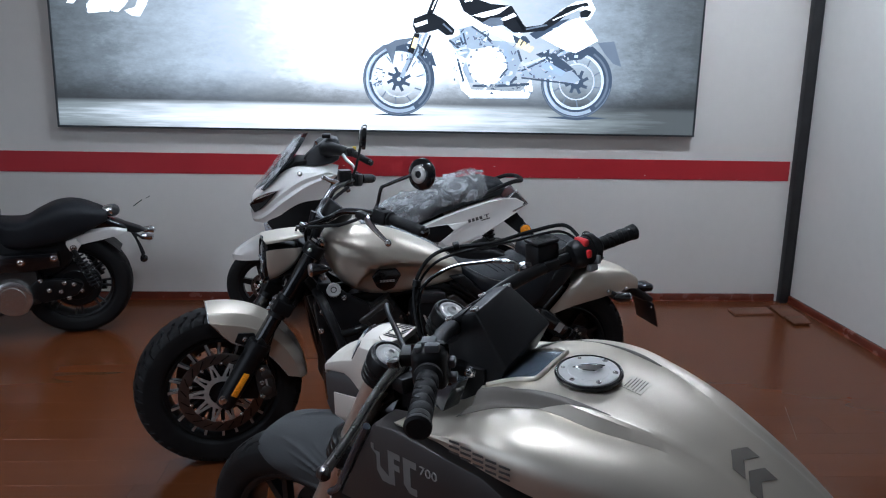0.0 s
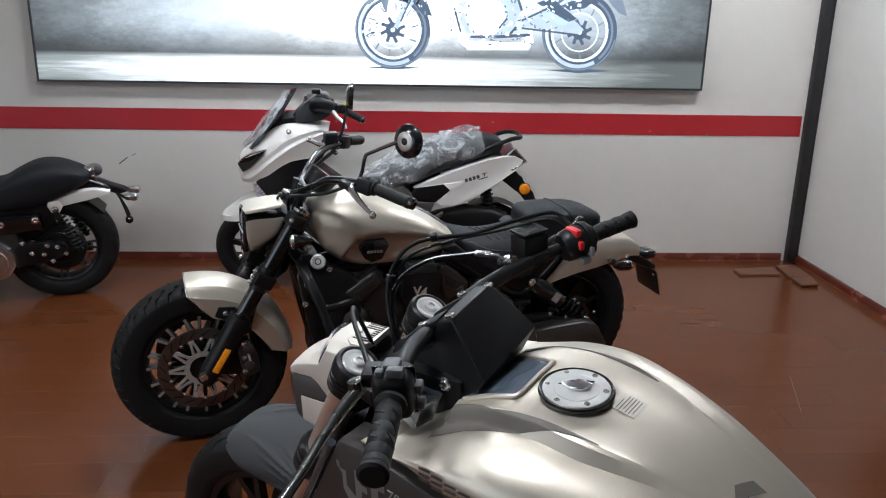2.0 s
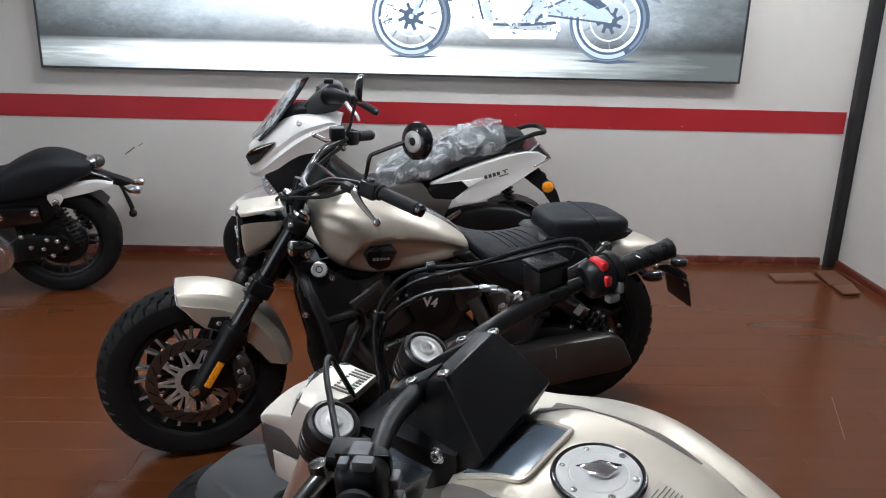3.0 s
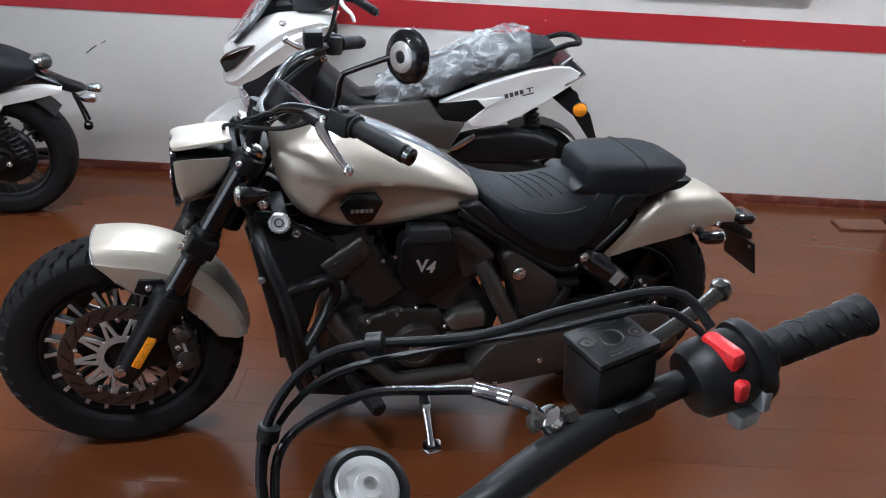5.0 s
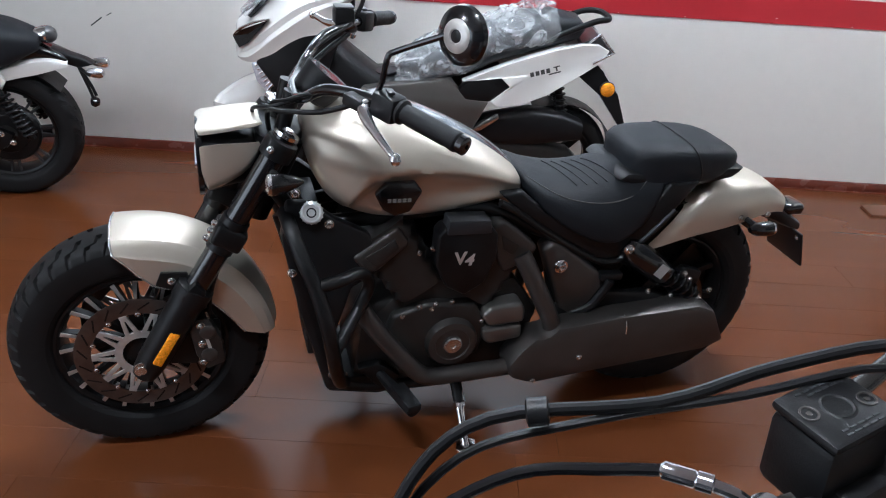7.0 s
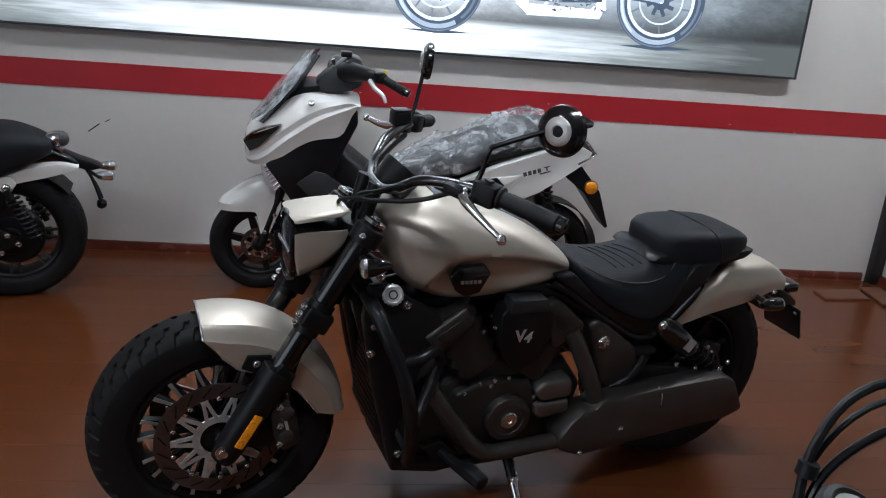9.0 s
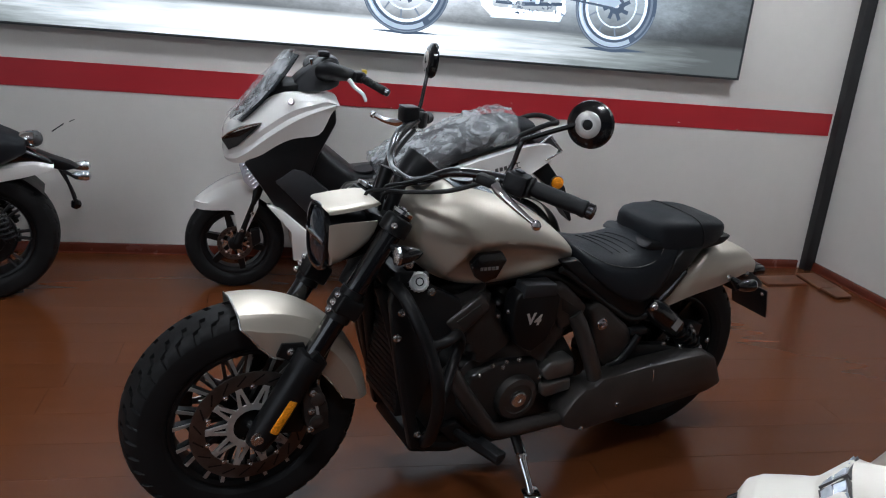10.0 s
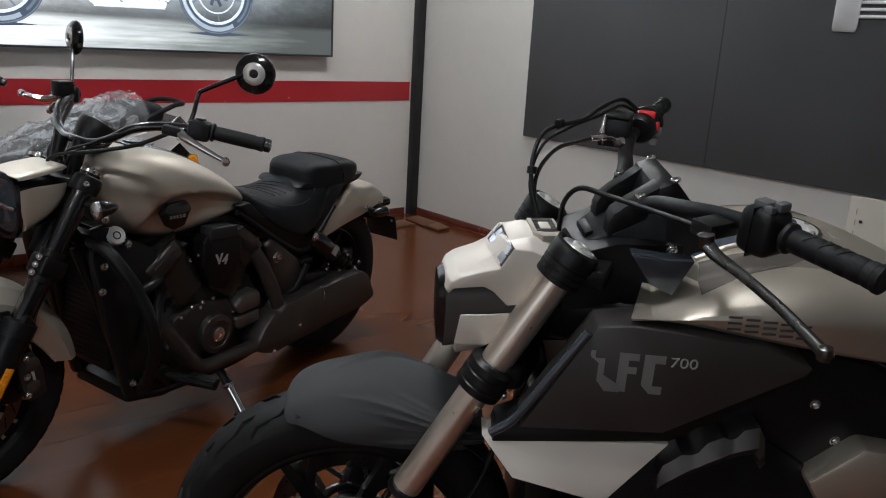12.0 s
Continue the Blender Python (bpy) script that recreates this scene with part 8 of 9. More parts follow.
# ---- the white scooter by the wall ----
def build_white_scooter():
    o = thing("white_scooter", pose(-0.96, 4.85, 0, -2, 0, 183), "white maxi scooter with plastic film over screen and seat", "scooter")
    fc, rc = (0.0, 0, 0.232), (-1.42, 0, 0.24)
    for name, c, r, hw, rim in (("front_wheel", fc, 0.236, 0.055, 0.152), ("rear_wheel", rc, 0.245, 0.065, 0.155)):
        w = part(name, rim_mesh(c, rim + 0.004, hw * 0.75, rim - 0.018), SATIN_BLACK, o)
        part("tyre", tyre_mesh(c, r, hw, rim, 22, 0.003), RUBBER, w)
        part("hub", lathe([(0.02, -0.06), (0.04, -0.05), (0.04, 0.05), (0.02, 0.06)], c, (0, 1, 0), 24), SATIN_BLACK, w)
        for i in range(6):
            part("spoke", spoke_mesh(c, 0.02, 0.145, 60 * i + 8, 60 * i + 14, 0.01, 0.02, 0.04, 0.028, 0.03), SATIN_BLACK, w)
    brake_disc(o, fc, 0.05, 0.085, 6, DISC_STEEL)
    # front fender with a pointed brow and a long skirt over the fork
    rings = []
    crown = [(0.194, 0.424), (0.19, 0.434), (0.168, 0.462), (0.083, 0.526), (0.02, 0.558), (-0.03, 0.57), (-0.065, 0.55), (-0.104, 0.505)]
    hem = [(0.194, 0.418), (0.185, 0.406), (0.169, 0.401), (0.104, 0.402), (0.02, 0.406), (0.008, 0.396), (0.0, 0.37), (-0.008, 0.302), (-0.03, 0.296), (-0.05, 0.305), (-0.08, 0.37), (-0.104, 0.43)]
    broad = [(0.194, 0.01), (0.188, 0.026), (0.168, 0.05), (0.12, 0.07), (0.06, 0.08), (0.0, 0.086), (-0.104, 0.088)]
    for i in range(43):
        x = 0.194 - 0.298 * i / 42
        zt, zb, w = lerp_table(x, crown)[0], lerp_table(x, hem)[0], lerp_table(x, broad)[0]
        zm = min(zb + 0.035, zt - 0.004)
        sec = [(w * 0.97, zb), (w, zb + (zm - zb) * 0.6), (w * 1.02, max(zm, zt - 0.09)), (w * 0.95, max(zm + 0.001, zt - 0.05)), (w * 0.72, zt - 0.016), (w * 0.35, zt - 0.002), (0, zt)]
        rings.append([(x, y, z) for y, z in sec] + [(x, -y, z) for y, z in sec[-2::-1]])
    part("front_fender", shell(rings, 0.004), WHITE_PAINT, o, "glossy white front fender with a fork skirt", sharp=25)
    for s in (1, -1):
        part("fender_bolt", join(bolt((-0.03, 0.089 * s, 0.31), (0, s, 0), 0.009, 0.006), bolt((-0.075, 0.089 * s, 0.395), (0, s, 0), 0.008, 0.006)), STEEL, o)
        part("fork_leg", tube([(-0.01, 0.07 * s, 0.24), (-0.14, 0.07 * s, 0.62)], 0.022, 12, 1), SATIN_BLACK, o)
        part("brake_caliper", prism([(-0.08, 0.22), (-0.12, 0.25), (-0.11, 0.32), (-0.07, 0.31)], 0.05 * s, 0.085 * s, 0.005), SATIN_BLACK, o)

    # nose fairing: sections across, with two ridges that run up and back
    nose = []
    ridge1 = [(0.06, 0.7), (0.0, 0.73), (-0.104, 0.812), (-0.243, 0.912), (-0.418, 0.968)]
    ridge2 = [(0.06, 0.67), (-0.01, 0.682), (-0.14, 0.786), (-0.278, 0.88), (-0.435, 0.948)]
    body = [(0.062, 0.7, 0.775, 0.07), (0.055, 0.672, 0.8, 0.1), (0.035, 0.656, 0.83, 0.13), (-0.01, 0.652, 0.866, 0.152), (-0.07, 0.668, 0.91, 0.17), (-0.13, 0.712, 0.953, 0.179), (-0.18, 0.748, 0.98, 0.186), (-0.24, 0.779, 0.986, 0.191), (-0.3, 0.793, 0.98, 0.195), (-0.355, 0.803, 0.972, 0.196), (-0.385, 0.83, 0.968, 0.195), (-0.42, 0.91, 0.962, 0.192), (-0.452, 0.944, 0.955, 0.188)]
    for i in range(37):
        x = 0.062 - 0.514 * (i / 36) ** 1.25
        zb, zt, w = lerp_table(x, body)
        z1 = min(max(lerp_table(x, ridge1)[0], zb + 0.006), zt - 0.006)
        z2 = min(max(lerp_table(x, ridge2)[0], zb + 0.003), z1 - 0.002)
        half = [(0.0, zb + 0.02), (w * 0.6, zb + 0.008), (w * 0.9, zb), (w * 0.945, zb * 0.5 + z2 * 0.5), (w, z2), (w * 0.955, z2 * 0.55 + z1 * 0.45), (w * 0.972, z1), (w * 0.88, z1 * 0.5 + zt * 0.5), (w * 0.68, zt), (w * 0.3, zt + 0.008), (0.0, zt + 0.01)]
        nose.append([(x, y, z) for y, z in half] + [(x, -y, z) for y, z in half[-2:0:-1]])
    part("nose_fairing", loft(nose), WHITE_PAINT, o, "glossy white creased nose fairing", sharp=18)
    part("beak", loft([[(x, y, z) for y, z in supers(0, zc, w, u, d, 20, 0.7)] for x, zc, w, u, d in ((0.03, 0.7, 0.02, 0.02, 0.02), (0.01, 0.69, 0.05, 0.03, 0.03), (-0.03, 0.69, 0.08, 0.04, 0.03), (-0.1, 0.74, 0.1, 0.05, 0.03))]), WHITE_PAINT, o)
    for s in (1, -1):
        slit = [(0.062, 0.1, 0.752), (0.03, 0.142, 0.714), (-0.012, 0.162, 0.74), (-0.094, 0.184, 0.832), (-0.107, 0.184, 0.847), (0.022, 0.142, 0.79)]
        part("headlight", loft([[(x - 0.004, (y - 0.03) * s, z) for x, y, z in slit], [(x + 0.004, (y + 0.002) * s, z) for x, y, z in slit]]), BLACK_PAINT, o, "narrow dark slanted headlight")
        part("lamp_strip", tube([(0.064, 0.104 * s, 0.758), (0.024, 0.144 * s, 0.797), (-0.035, 0.168 * s, 0.828), (-0.107, 0.188 * s, 0.852)], [0.003, 0.006, 0.006, 0.003], 8), LENS_CHROME, o)
        lens = [(-0.012, 0.648), (-0.085, 0.692), (-0.092, 0.622), (-0.131, 0.577), (-0.077, 0.523), (-0.034, 0.567)]
        ind = part("front_indicator", prism(lens, 0.1 * s, 0.142 * s, 0.008, 3), LAMP_GLASS, o, "clear faceted indicator lens")
        for i in range(7):
            u = i / 6
            part("lens_rib", tube([(-0.03 - 0.05 * u, 0.142 * s, 0.64 - 0.105 * u), (-0.08 - 0.04 * u, 0.142 * s, 0.664 - 0.085 * u)], 0.0045, 6, 1), LENS_CHROME, ind)
        part("leg_fairing", prism([(-0.03, 0.66), (-0.2, 0.78), (-0.44, 0.93), (-0.447, 0.86), (-0.37, 0.7), (-0.34, 0.6), (-0.44, 0.42), (-0.41, 0.28), (-0.25, 0.34), (-0.13, 0.52)], 0.09 * s, 0.16 * s, 0.016), BLACK_PLASTIC, o, "black inner leg fairing")
        part("floor_panel", prism([(-0.172, 0.575), (-0.257, 0.641), (-0.31, 0.63), (-0.43, 0.532), (-0.455, 0.44), (-0.41, 0.375), (-0.345, 0.405)], 0.1 * s, 0.165 * s, 0.01), GREY_PLASTIC, o, "dark grey floor side panel")
        part("white_blade", prism([(-0.136, 0.468), (-0.203, 0.448), (-0.406, 0.276), (-0.334, 0.191), (-0.27, 0.191), (-0.255, 0.332)], 0.13 * s, 0.185 * s, 0.008), WHITE_PAINT, o, "white lower blade")
        part("fairing_screw", bolt((-0.235, 0.182 * s, 0.952), (0, s, 0.4), 0.012, 0.006), STEEL, o)
        # side bodywork
        flank = [(-0.93, 0.628), (-1.02, 0.67), (-1.12, 0.712), (-1.227, 0.75), (-1.34, 0.785), (-1.45, 0.804), (-1.53, 0.8), (-1.585, 0.772), (-1.552, 0.721), (-1.43, 0.65), (-1.315, 0.581), (-1.19, 0.53), (-1.09, 0.522), (-1.065, 0.545), (-1.145, 0.612), (-1.103, 0.652), (-1.005, 0.637)]
        wide = [(-0.9, 0.195), (-1.1, 0.197), (-1.3, 0.185), (-1.45, 0.155), (-1.6, 0.1)]
        part("side_panel", bevelled(loft([[(x, k * lerp_table(x, wide)[0] * s, z) for x, z in flank] for k in (0.72, 1.0)]), 0.009, 3, 40), WHITE_PAINT, o, "glossy white side panel", sharp=40)
        part("panel_inset", prism([(-0.91, 0.575), (-0.94, 0.612), (-1.005, 0.64), (-1.106, 0.655), (-1.148, 0.612), (-1.062, 0.54), (-0.95, 0.54)], 0.13 * s, 0.187 * s, 0.008), BLACK_PLASTIC, o)
        part("lower_panel", prism([(-0.5, 0.58), (-0.88, 0.638), (-0.92, 0.59), (-0.955, 0.55), (-1.06, 0.542), (-1.04, 0.5), (-0.99, 0.4), (-0.76, 0.44), (-0.46, 0.36), (-0.42, 0.45)], 0.13 * s, 0.192 * s, 0.012), SCOOTER_GREY, o, "dark grey lower side panel")
        part("foot_board", box(-0.95, -0.4, 0.1 * s - 0.08, 0.1 * s + 0.08, 0.3, 0.36, 0.015), SCOOTER_GREY, o)
        part("panel_bar", moved(join(*[box(-0.075 + 0.024 * i, -0.058 + 0.024 * i, -0.008, 0.012, 0, 0.001) for i in range(4)]), sheet_pose((-1.30, 0.187 * s, 0.69), (-s, -0.1, 0.28), (0.28 * s, 0, 1))), PRINT_GREY, o)
        part("panel_bar", moved(join(box(0.03, 0.06, 0.008, 0.013, 0, 0.001), box(0.04, 0.047, -0.008, 0.008, 0, 0.001), box(0.005, 0.06, -0.018, -0.012, 0, 0.001)), sheet_pose((-1.30, 0.188 * s, 0.69), (-s, -0.1, 0.28), (0.28 * s, 0, 1))), PRINT_GREY, o)
        part("passenger_peg", prism([(-0.98, 0.4), (-1.03, 0.41), (-1.11, 0.47), (-1.1, 0.49), (-1.04, 0.45)], 0.18 * s, 0.2 * s, 0.004), STEEL, o)
        part("rear_shock", tube([(-1.36, 0.1 * s, 0.66), (-1.42, 0.1 * s, 0.42)], 0.018, 10, 1), SATIN_BLACK, o)
        part("shock_spring", spring_mesh((-1.36, 0.1 * s, 0.65), (-1.41, 0.1 * s, 0.45), 0.028, 8, 0.005), SATIN_BLACK, o)
        # rear indicator on the plate bracket
        ind = part("rear_indicator", lathe([(0.02, -0.02), (0.034, -0.012), (0.036, 0.0), (0.03, 0.006)], (-1.6, 0.11 * s, 0.6), (0, s, 0), 24), BLACK_PLASTIC, o)
        part("lens", lathe([(0.033, 0.003), (0.03, 0.012), (0.02, 0.018), (0.001, 0.02)], (-1.6, 0.11 * s, 0.6), (0, s, 0.0), 24), AMBER, ind, "amber indicator lens")
        part("grab_rail", tube([(-1.25, 0.13 * s, 0.79), (-1.4, 0.13 * s, 0.86), (-1.5, 0.12 * s, 0.9), (-1.56, 0.09 * s, 0.905), (-1.575, 0.0, 0.905)], 0.013, 10), BLACK_PLASTIC, o)
        # the bars stand turned a little
        def turned(bm):
            return moved(bm, Matrix.Translation((-0.36, 0, 0)) @ Matrix.Rotation(radians(15), 4, "Z") @ Matrix.Translation((0.36, 0, 0)))
        hb = [(-0.36, 0.03, 1.065), (-0.375, 0.1, 1.085), (-0.41, 0.18, 1.09), (-0.45, 0.235, 1.086)]
        part("handlebar_cover", turned(tube([(x, y * s, z) for x, y, z in hb], [0.05, 0.046, 0.034, 0.024], 16)), BLACK_PLASTIC, o)
        part("switch_block", turned(box(-0.49, -0.44, min(0.225 * s, 0.275 * s), max(0.225 * s, 0.275 * s), 1.06, 1.11, 0.012)), BLACK_PLASTIC, o)
        g = grip(o, (-0.475, 0.27 * s, 1.082), (-0.55, 0.36 * s, 1.04), 0.0175, 6)
        for ob in (g, *g.children):
            ob.data.transform(Matrix.Translation((-0.36, 0, 0)) @ Matrix.Rotation(radians(15), 4, "Z") @ Matrix.Translation((0.36, 0, 0)))
        part("lever", turned(tube([(-0.425, 0.24 * s, 1.07), (-0.435, 0.28 * s, 1.045), (-0.46, 0.32 * s, 1.02), (-0.47, 0.335 * s, 0.99)], [0.011, 0.01, 0.008, 0.007], 8)), WHITE_METAL, o)
    part("yellow_button", box(-0.56, -0.54, 0.2, 0.222, 1.1, 1.118, 0.002), YELLOW_PLASTIC, o)
    hood = [[(-0.25, 0.1, 0.99), (-0.25, 0.085, 1.03), (-0.25, -0.085, 1.03), (-0.25, -0.1, 0.99)],
            [(-0.31, 0.105, 0.985), (-0.325, 0.085, 1.1), (-0.325, -0.085, 1.1), (-0.31, -0.105, 0.985)],
            [(-0.37, 0.1, 0.99), (-0.405, 0.07, 1.15), (-0.405, -0.07, 1.15), (-0.37, -0.1, 0.99)],
            [(-0.42, 0.09, 1.0), (-0.45, 0.065, 1.14), (-0.45, -0.065, 1.14), (-0.42, -0.09, 1.0)],
            [(-0.46, 0.07, 1.02), (-0.468, 0.055, 1.09), (-0.468, -0.055, 1.09), (-0.46, -0.07, 1.02)]]
    part("dash", bevelled(loft(hood), 0.012, 2, 20), GREY_PLASTIC, o, "dark grey handlebar cowl and gauges", 30)
    part("reservoir", box(-0.41, -0.36, 0.02, 0.075, 1.145, 1.17, 0.006), BLACK_PLASTIC, o)
    part("gauge_knob", tube([(-0.33, 0.07, 1.11), (-0.325, 0.075, 1.135)], 0.008, 10, 1), CHROME, o)
    # screen and its wrinkled film
    rows = []
    for i in range(11):
        u = i / 10
        x, z, w = 0.03 - 0.255 * u, 0.845 + 0.31 * u, 0.10 + 0.06 * math.sin(math.pi * (0.25 + 0.6 * u))
        rows.append([(x - 0.5 * (w * k) ** 2 / 0.1 * 0.5, w * k, z) for k in (-1, -0.66, -0.33, 0, 0.33, 0.66, 1)])
    part("windscreen", shell(rows, 0.004), SMOKED, o, "smoked windscreen under clear film")

    def film(rows, amp, seed):
        bm = loft(rows, closed=False, caps=False)
        bmesh.ops.subdivide_edges(bm, edges=bm.edges[:], cuts=4, use_grid_fill=True)
        for v in bm.verts:
            n = noise.noise_vector(v.co * 9 + Vector((seed, 0, 0)))
            r = noise.turbulence_vector(v.co * 22 + Vector((0, seed, 0)), 2, True)
            v.co += n * amp + r * amp * 1.1
        return bm
    part("screen_film", film([[(x + 0.015, y * 1.04, z) for x, y, z in row] for row in rows], 0.006, 2), FILM, o, "crinkled clear plastic film", sharp=14)
    part("screen_base", loft([[(x, y, z) for y, z in supers(0, zc, w, u, d, 18, 0.6)] for x, zc, w, u, d in ((0.03, 0.83, 0.07, 0.02, 0.02), (-0.06, 0.9, 0.12, 0.03, 0.03), (-0.2, 0.99, 0.13, 0.04, 0.03), (-0.27, 1.0, 0.1, 0.03, 0.02))]), BLACK_PLASTIC, o)
    # tunnel, seat, tail and film over the seat
    part("tunnel", loft([[(x, y, z) for y, z in supers(0, zc, w, u, d, 20, 0.6)] for x, zc, w, u, d in ((-0.3, 0.72, 0.13, 0.12, 0.2), (-0.42, 0.6, 0.14, 0.12, 0.2), (-0.55, 0.52, 0.15, 0.1, 0.14), (-0.7, 0.52, 0.15, 0.09, 0.12), (-0.8, 0.56, 0.15, 0.08, 0.14))]), BLACK_PLASTIC, o)
    part("tank_flap", disc_of((-0.6, 0.05, 0.622), (0.1, 0.1, 1), 0.05, 0.008, 24), GREY_PLASTIC, o)
    seat_rows = [(-0.66, 0.62, 0.1, 0.03, 0.05), (-0.74, 0.64, 0.15, 0.07, 0.06), (-0.86, 0.69, 0.17, 0.075, 0.08), (-0.98, 0.73, 0.17, 0.075, 0.08), (-1.06, 0.78, 0.165, 0.075, 0.09), (-1.18, 0.82, 0.155, 0.075, 0.09), (-1.32, 0.85, 0.14, 0.07, 0.08), (-1.44, 0.86, 0.11, 0.04, 0.05), (-1.47, 0.86, 0.06, 0.01, 0.02)]
    part("seat", loft([[(x, y, z) for y, z in supers(0, zc, w, u, d, 28, 0.6, 0.5)] for x, zc, w, u, d in seat_rows]), VINYL, o, "black stepped seat", sharp=50)
    frows = []
    for i in range(13):
        x = -0.65 - 0.69 * i / 12
        zc, w, u, d = lerp_table(x, seat_rows)
        frows.append([(x, (w + 0.022) * math.cos(a), zc - 0.01 + (u + 0.04) * (abs(math.sin(a)) ** 0.8 * (1 if math.sin(a) > 0 else -0.8))) for a in [math.pi * (-0.12 + 1.24 * j / 16) for j in range(17)]])
    part("seat_film", film(frows, 0.02, 7), FILM, o, "crinkled clear plastic film over the seat", sharp=14)
    part("tail_lamp", loft([[(-1.46, 0.1, 0.80), (-1.46, -0.1, 0.80), (-1.5, -0.12, 0.72), (-1.5, 0.12, 0.72)], [(-1.53, 0.09, 0.835), (-1.53, -0.09, 0.835), (-1.6, -0.1, 0.76), (-1.6, 0.1, 0.76)], [(-1.55, 0.07, 0.825), (-1.55, -0.07, 0.825), (-1.61, -0.08, 0.77), (-1.61, 0.08, 0.77)]]), TAIL_RED, o, "smoky tail lamp")
    for s in (1, -1):
        part("tail_lamp_trim", tube([(-1.47, 0.105 * s, 0.79), (-1.535, 0.095 * s, 0.84), (-1.605, 0.105 * s, 0.765), (-1.51, 0.125 * s, 0.718)], 0.0065, 8, 1), LENS_CHROME, o, "pale lamp trim")
    part("plate_bracket", loft([[(-1.42, 0.06, 0.68), (-1.42, -0.06, 0.68), (-1.55, -0.05, 0.7), (-1.55, 0.05, 0.7)], [(-1.58, 0.08, 0.56), (-1.58, -0.08, 0.56), (-1.66, -0.08, 0.57), (-1.66, 0.08, 0.57)], [(-1.72, 0.07, 0.38), (-1.72, -0.07, 0.38), (-1.735, -0.06, 0.385), (-1.735, 0.06, 0.385)]]), BLACK_PLASTIC, o, "black splash guard")
    part("engine_case", loft([[(x, 0.11 + y, z) for y, z in supers(0, zc, 0.06, u, d, 20, 0.5)] for x, zc, u, d in ((-1.0, 0.4, 0.04, 0.05), (-1.08, 0.41, 0.06, 0.08), (-1.25, 0.42, 0.085, 0.09), (-1.4, 0.43, 0.06, 0.08), (-1.5, 0.41, 0.04, 0.04))]), BLACK_PLASTIC, o, "black air box")
    part("crankcase", loft([[(x, 0.09 + y, z) for y, z in supers(0, zc, 0.05, u, d, 20, 0.5)] for x, zc, u, d in ((-0.95, 0.28, 0.05, 0.05), (-1.05, 0.28, 0.08, 0.08), (-1.3, 0.27, 0.07, 0.07), (-1.45, 0.245, 0.07, 0.07), (-1.5, 0.24, 0.03, 0.03))]), DARK_CAST, o)
    part("rear_mudguard", shell([[(rc[0] + 0.27 * math.cos(radians(a)), y, rc[2] + 0.27 * math.sin(radians(a))) for y in (-0.07, 0, 0.07)] for a in range(60, 190, 10)], 0.004), BLACK_PLASTIC, o)
    part("exhaust", tube([(-1.0, -0.12, 0.25), (-1.2, -0.16, 0.25), (-1.5, -0.17, 0.36)], [0.03, 0.055, 0.05], 14), SATIN_BLACK, o)
    part("centre_stand", join(tube([(-1.0, 0.1, 0.22), (-1.05, 0.15, 0.03)], 0.012, 8, 1), tube([(-1.0, -0.1, 0.22), (-1.05, -0.15, 0.03)], 0.012, 8, 1)), SATIN_BLACK, o)
    return o


SCOOTER_GREY = material("brown_grey_plastic", (0.07, 0.063, 0.058), 0.42, 0.0, 0.08, 10, 0.05, 600)
WHITE_METAL = material("pale_lever_metal", (0.75, 0.75, 0.76), 0.25, 0.5, 0.04, 12)
YELLOW_PLASTIC = material("yellow_plastic", (0.7, 0.5, 0.05), 0.4, 0, 0.05, 20)
SMOKED = clear("smoked_screen", (0.12, 0.12, 0.13), 0.06, 1.3)
TAIL_RED = material("smoky_lamp_plastic", (0.05, 0.05, 0.052), 0.3, 0.0, 0.25, 60, 0.2, 100, coat=0.15)


def film_material():
    """Thin clear wrap: mostly see-through, with sharp glints on its creases."""
    m = bpy.data.materials.new("clear_film")
    m.use_nodes = True
    nt = m.node_tree
    out = nt.nodes["Material Output"]
    b = nt.nodes["Principled BSDF"]
    b.inputs["Base Color"].default_value = (0.9, 0.93, 0.96, 1)
    b.inputs["Roughness"].default_value = 0.07
    b.inputs["Specular IOR Level"].default_value = 0.9
    tr = nt.nodes.new("ShaderNodeBsdfTransparent")
    tr.inputs[0].default_value = (0.93, 0.94, 0.95, 1)
    tex, n = nt.nodes.new("ShaderNodeTexCoord"), nt.nodes.new("ShaderNodeTexNoise")
    n.inputs["Scale"].default_value, n.inputs["Detail"].default_value, n.inputs["Distortion"].default_value = 6, 4, 2.2
    nt.links.new(tex.outputs["Object"], n.inputs["Vector"])
    r = nt.nodes.new("ShaderNodeMapRange")
    r.inputs[1].default_value, r.inputs[2].default_value = 0.38, 0.75
    r.inputs[3].default_value, r.inputs[4].default_value = 0.08, 0.55
    nt.links.new(n.outputs[0], r.inputs[0])
    mix = nt.nodes.new("ShaderNodeMixShader")
    nt.links.new(r.outputs[0], mix.inputs[0])
    nt.links.new(tr.outputs[0], mix.inputs[1])
    nt.links.new(b.outputs[0], mix.inputs[2])
    bp = nt.nodes.new("ShaderNodeBump")
    bp.inputs["Strength"].default_value, bp.inputs["Distance"].default_value = 1.0, 0.01
    nt.links.new(n.outputs[0], bp.inputs["Height"])
    nt.links.new(bp.outputs[0], b.inputs["Normal"])
    nt.links.new(mix.outputs[0], out.inputs[0])
    return m


FILM = film_material()
build_white_scooter()


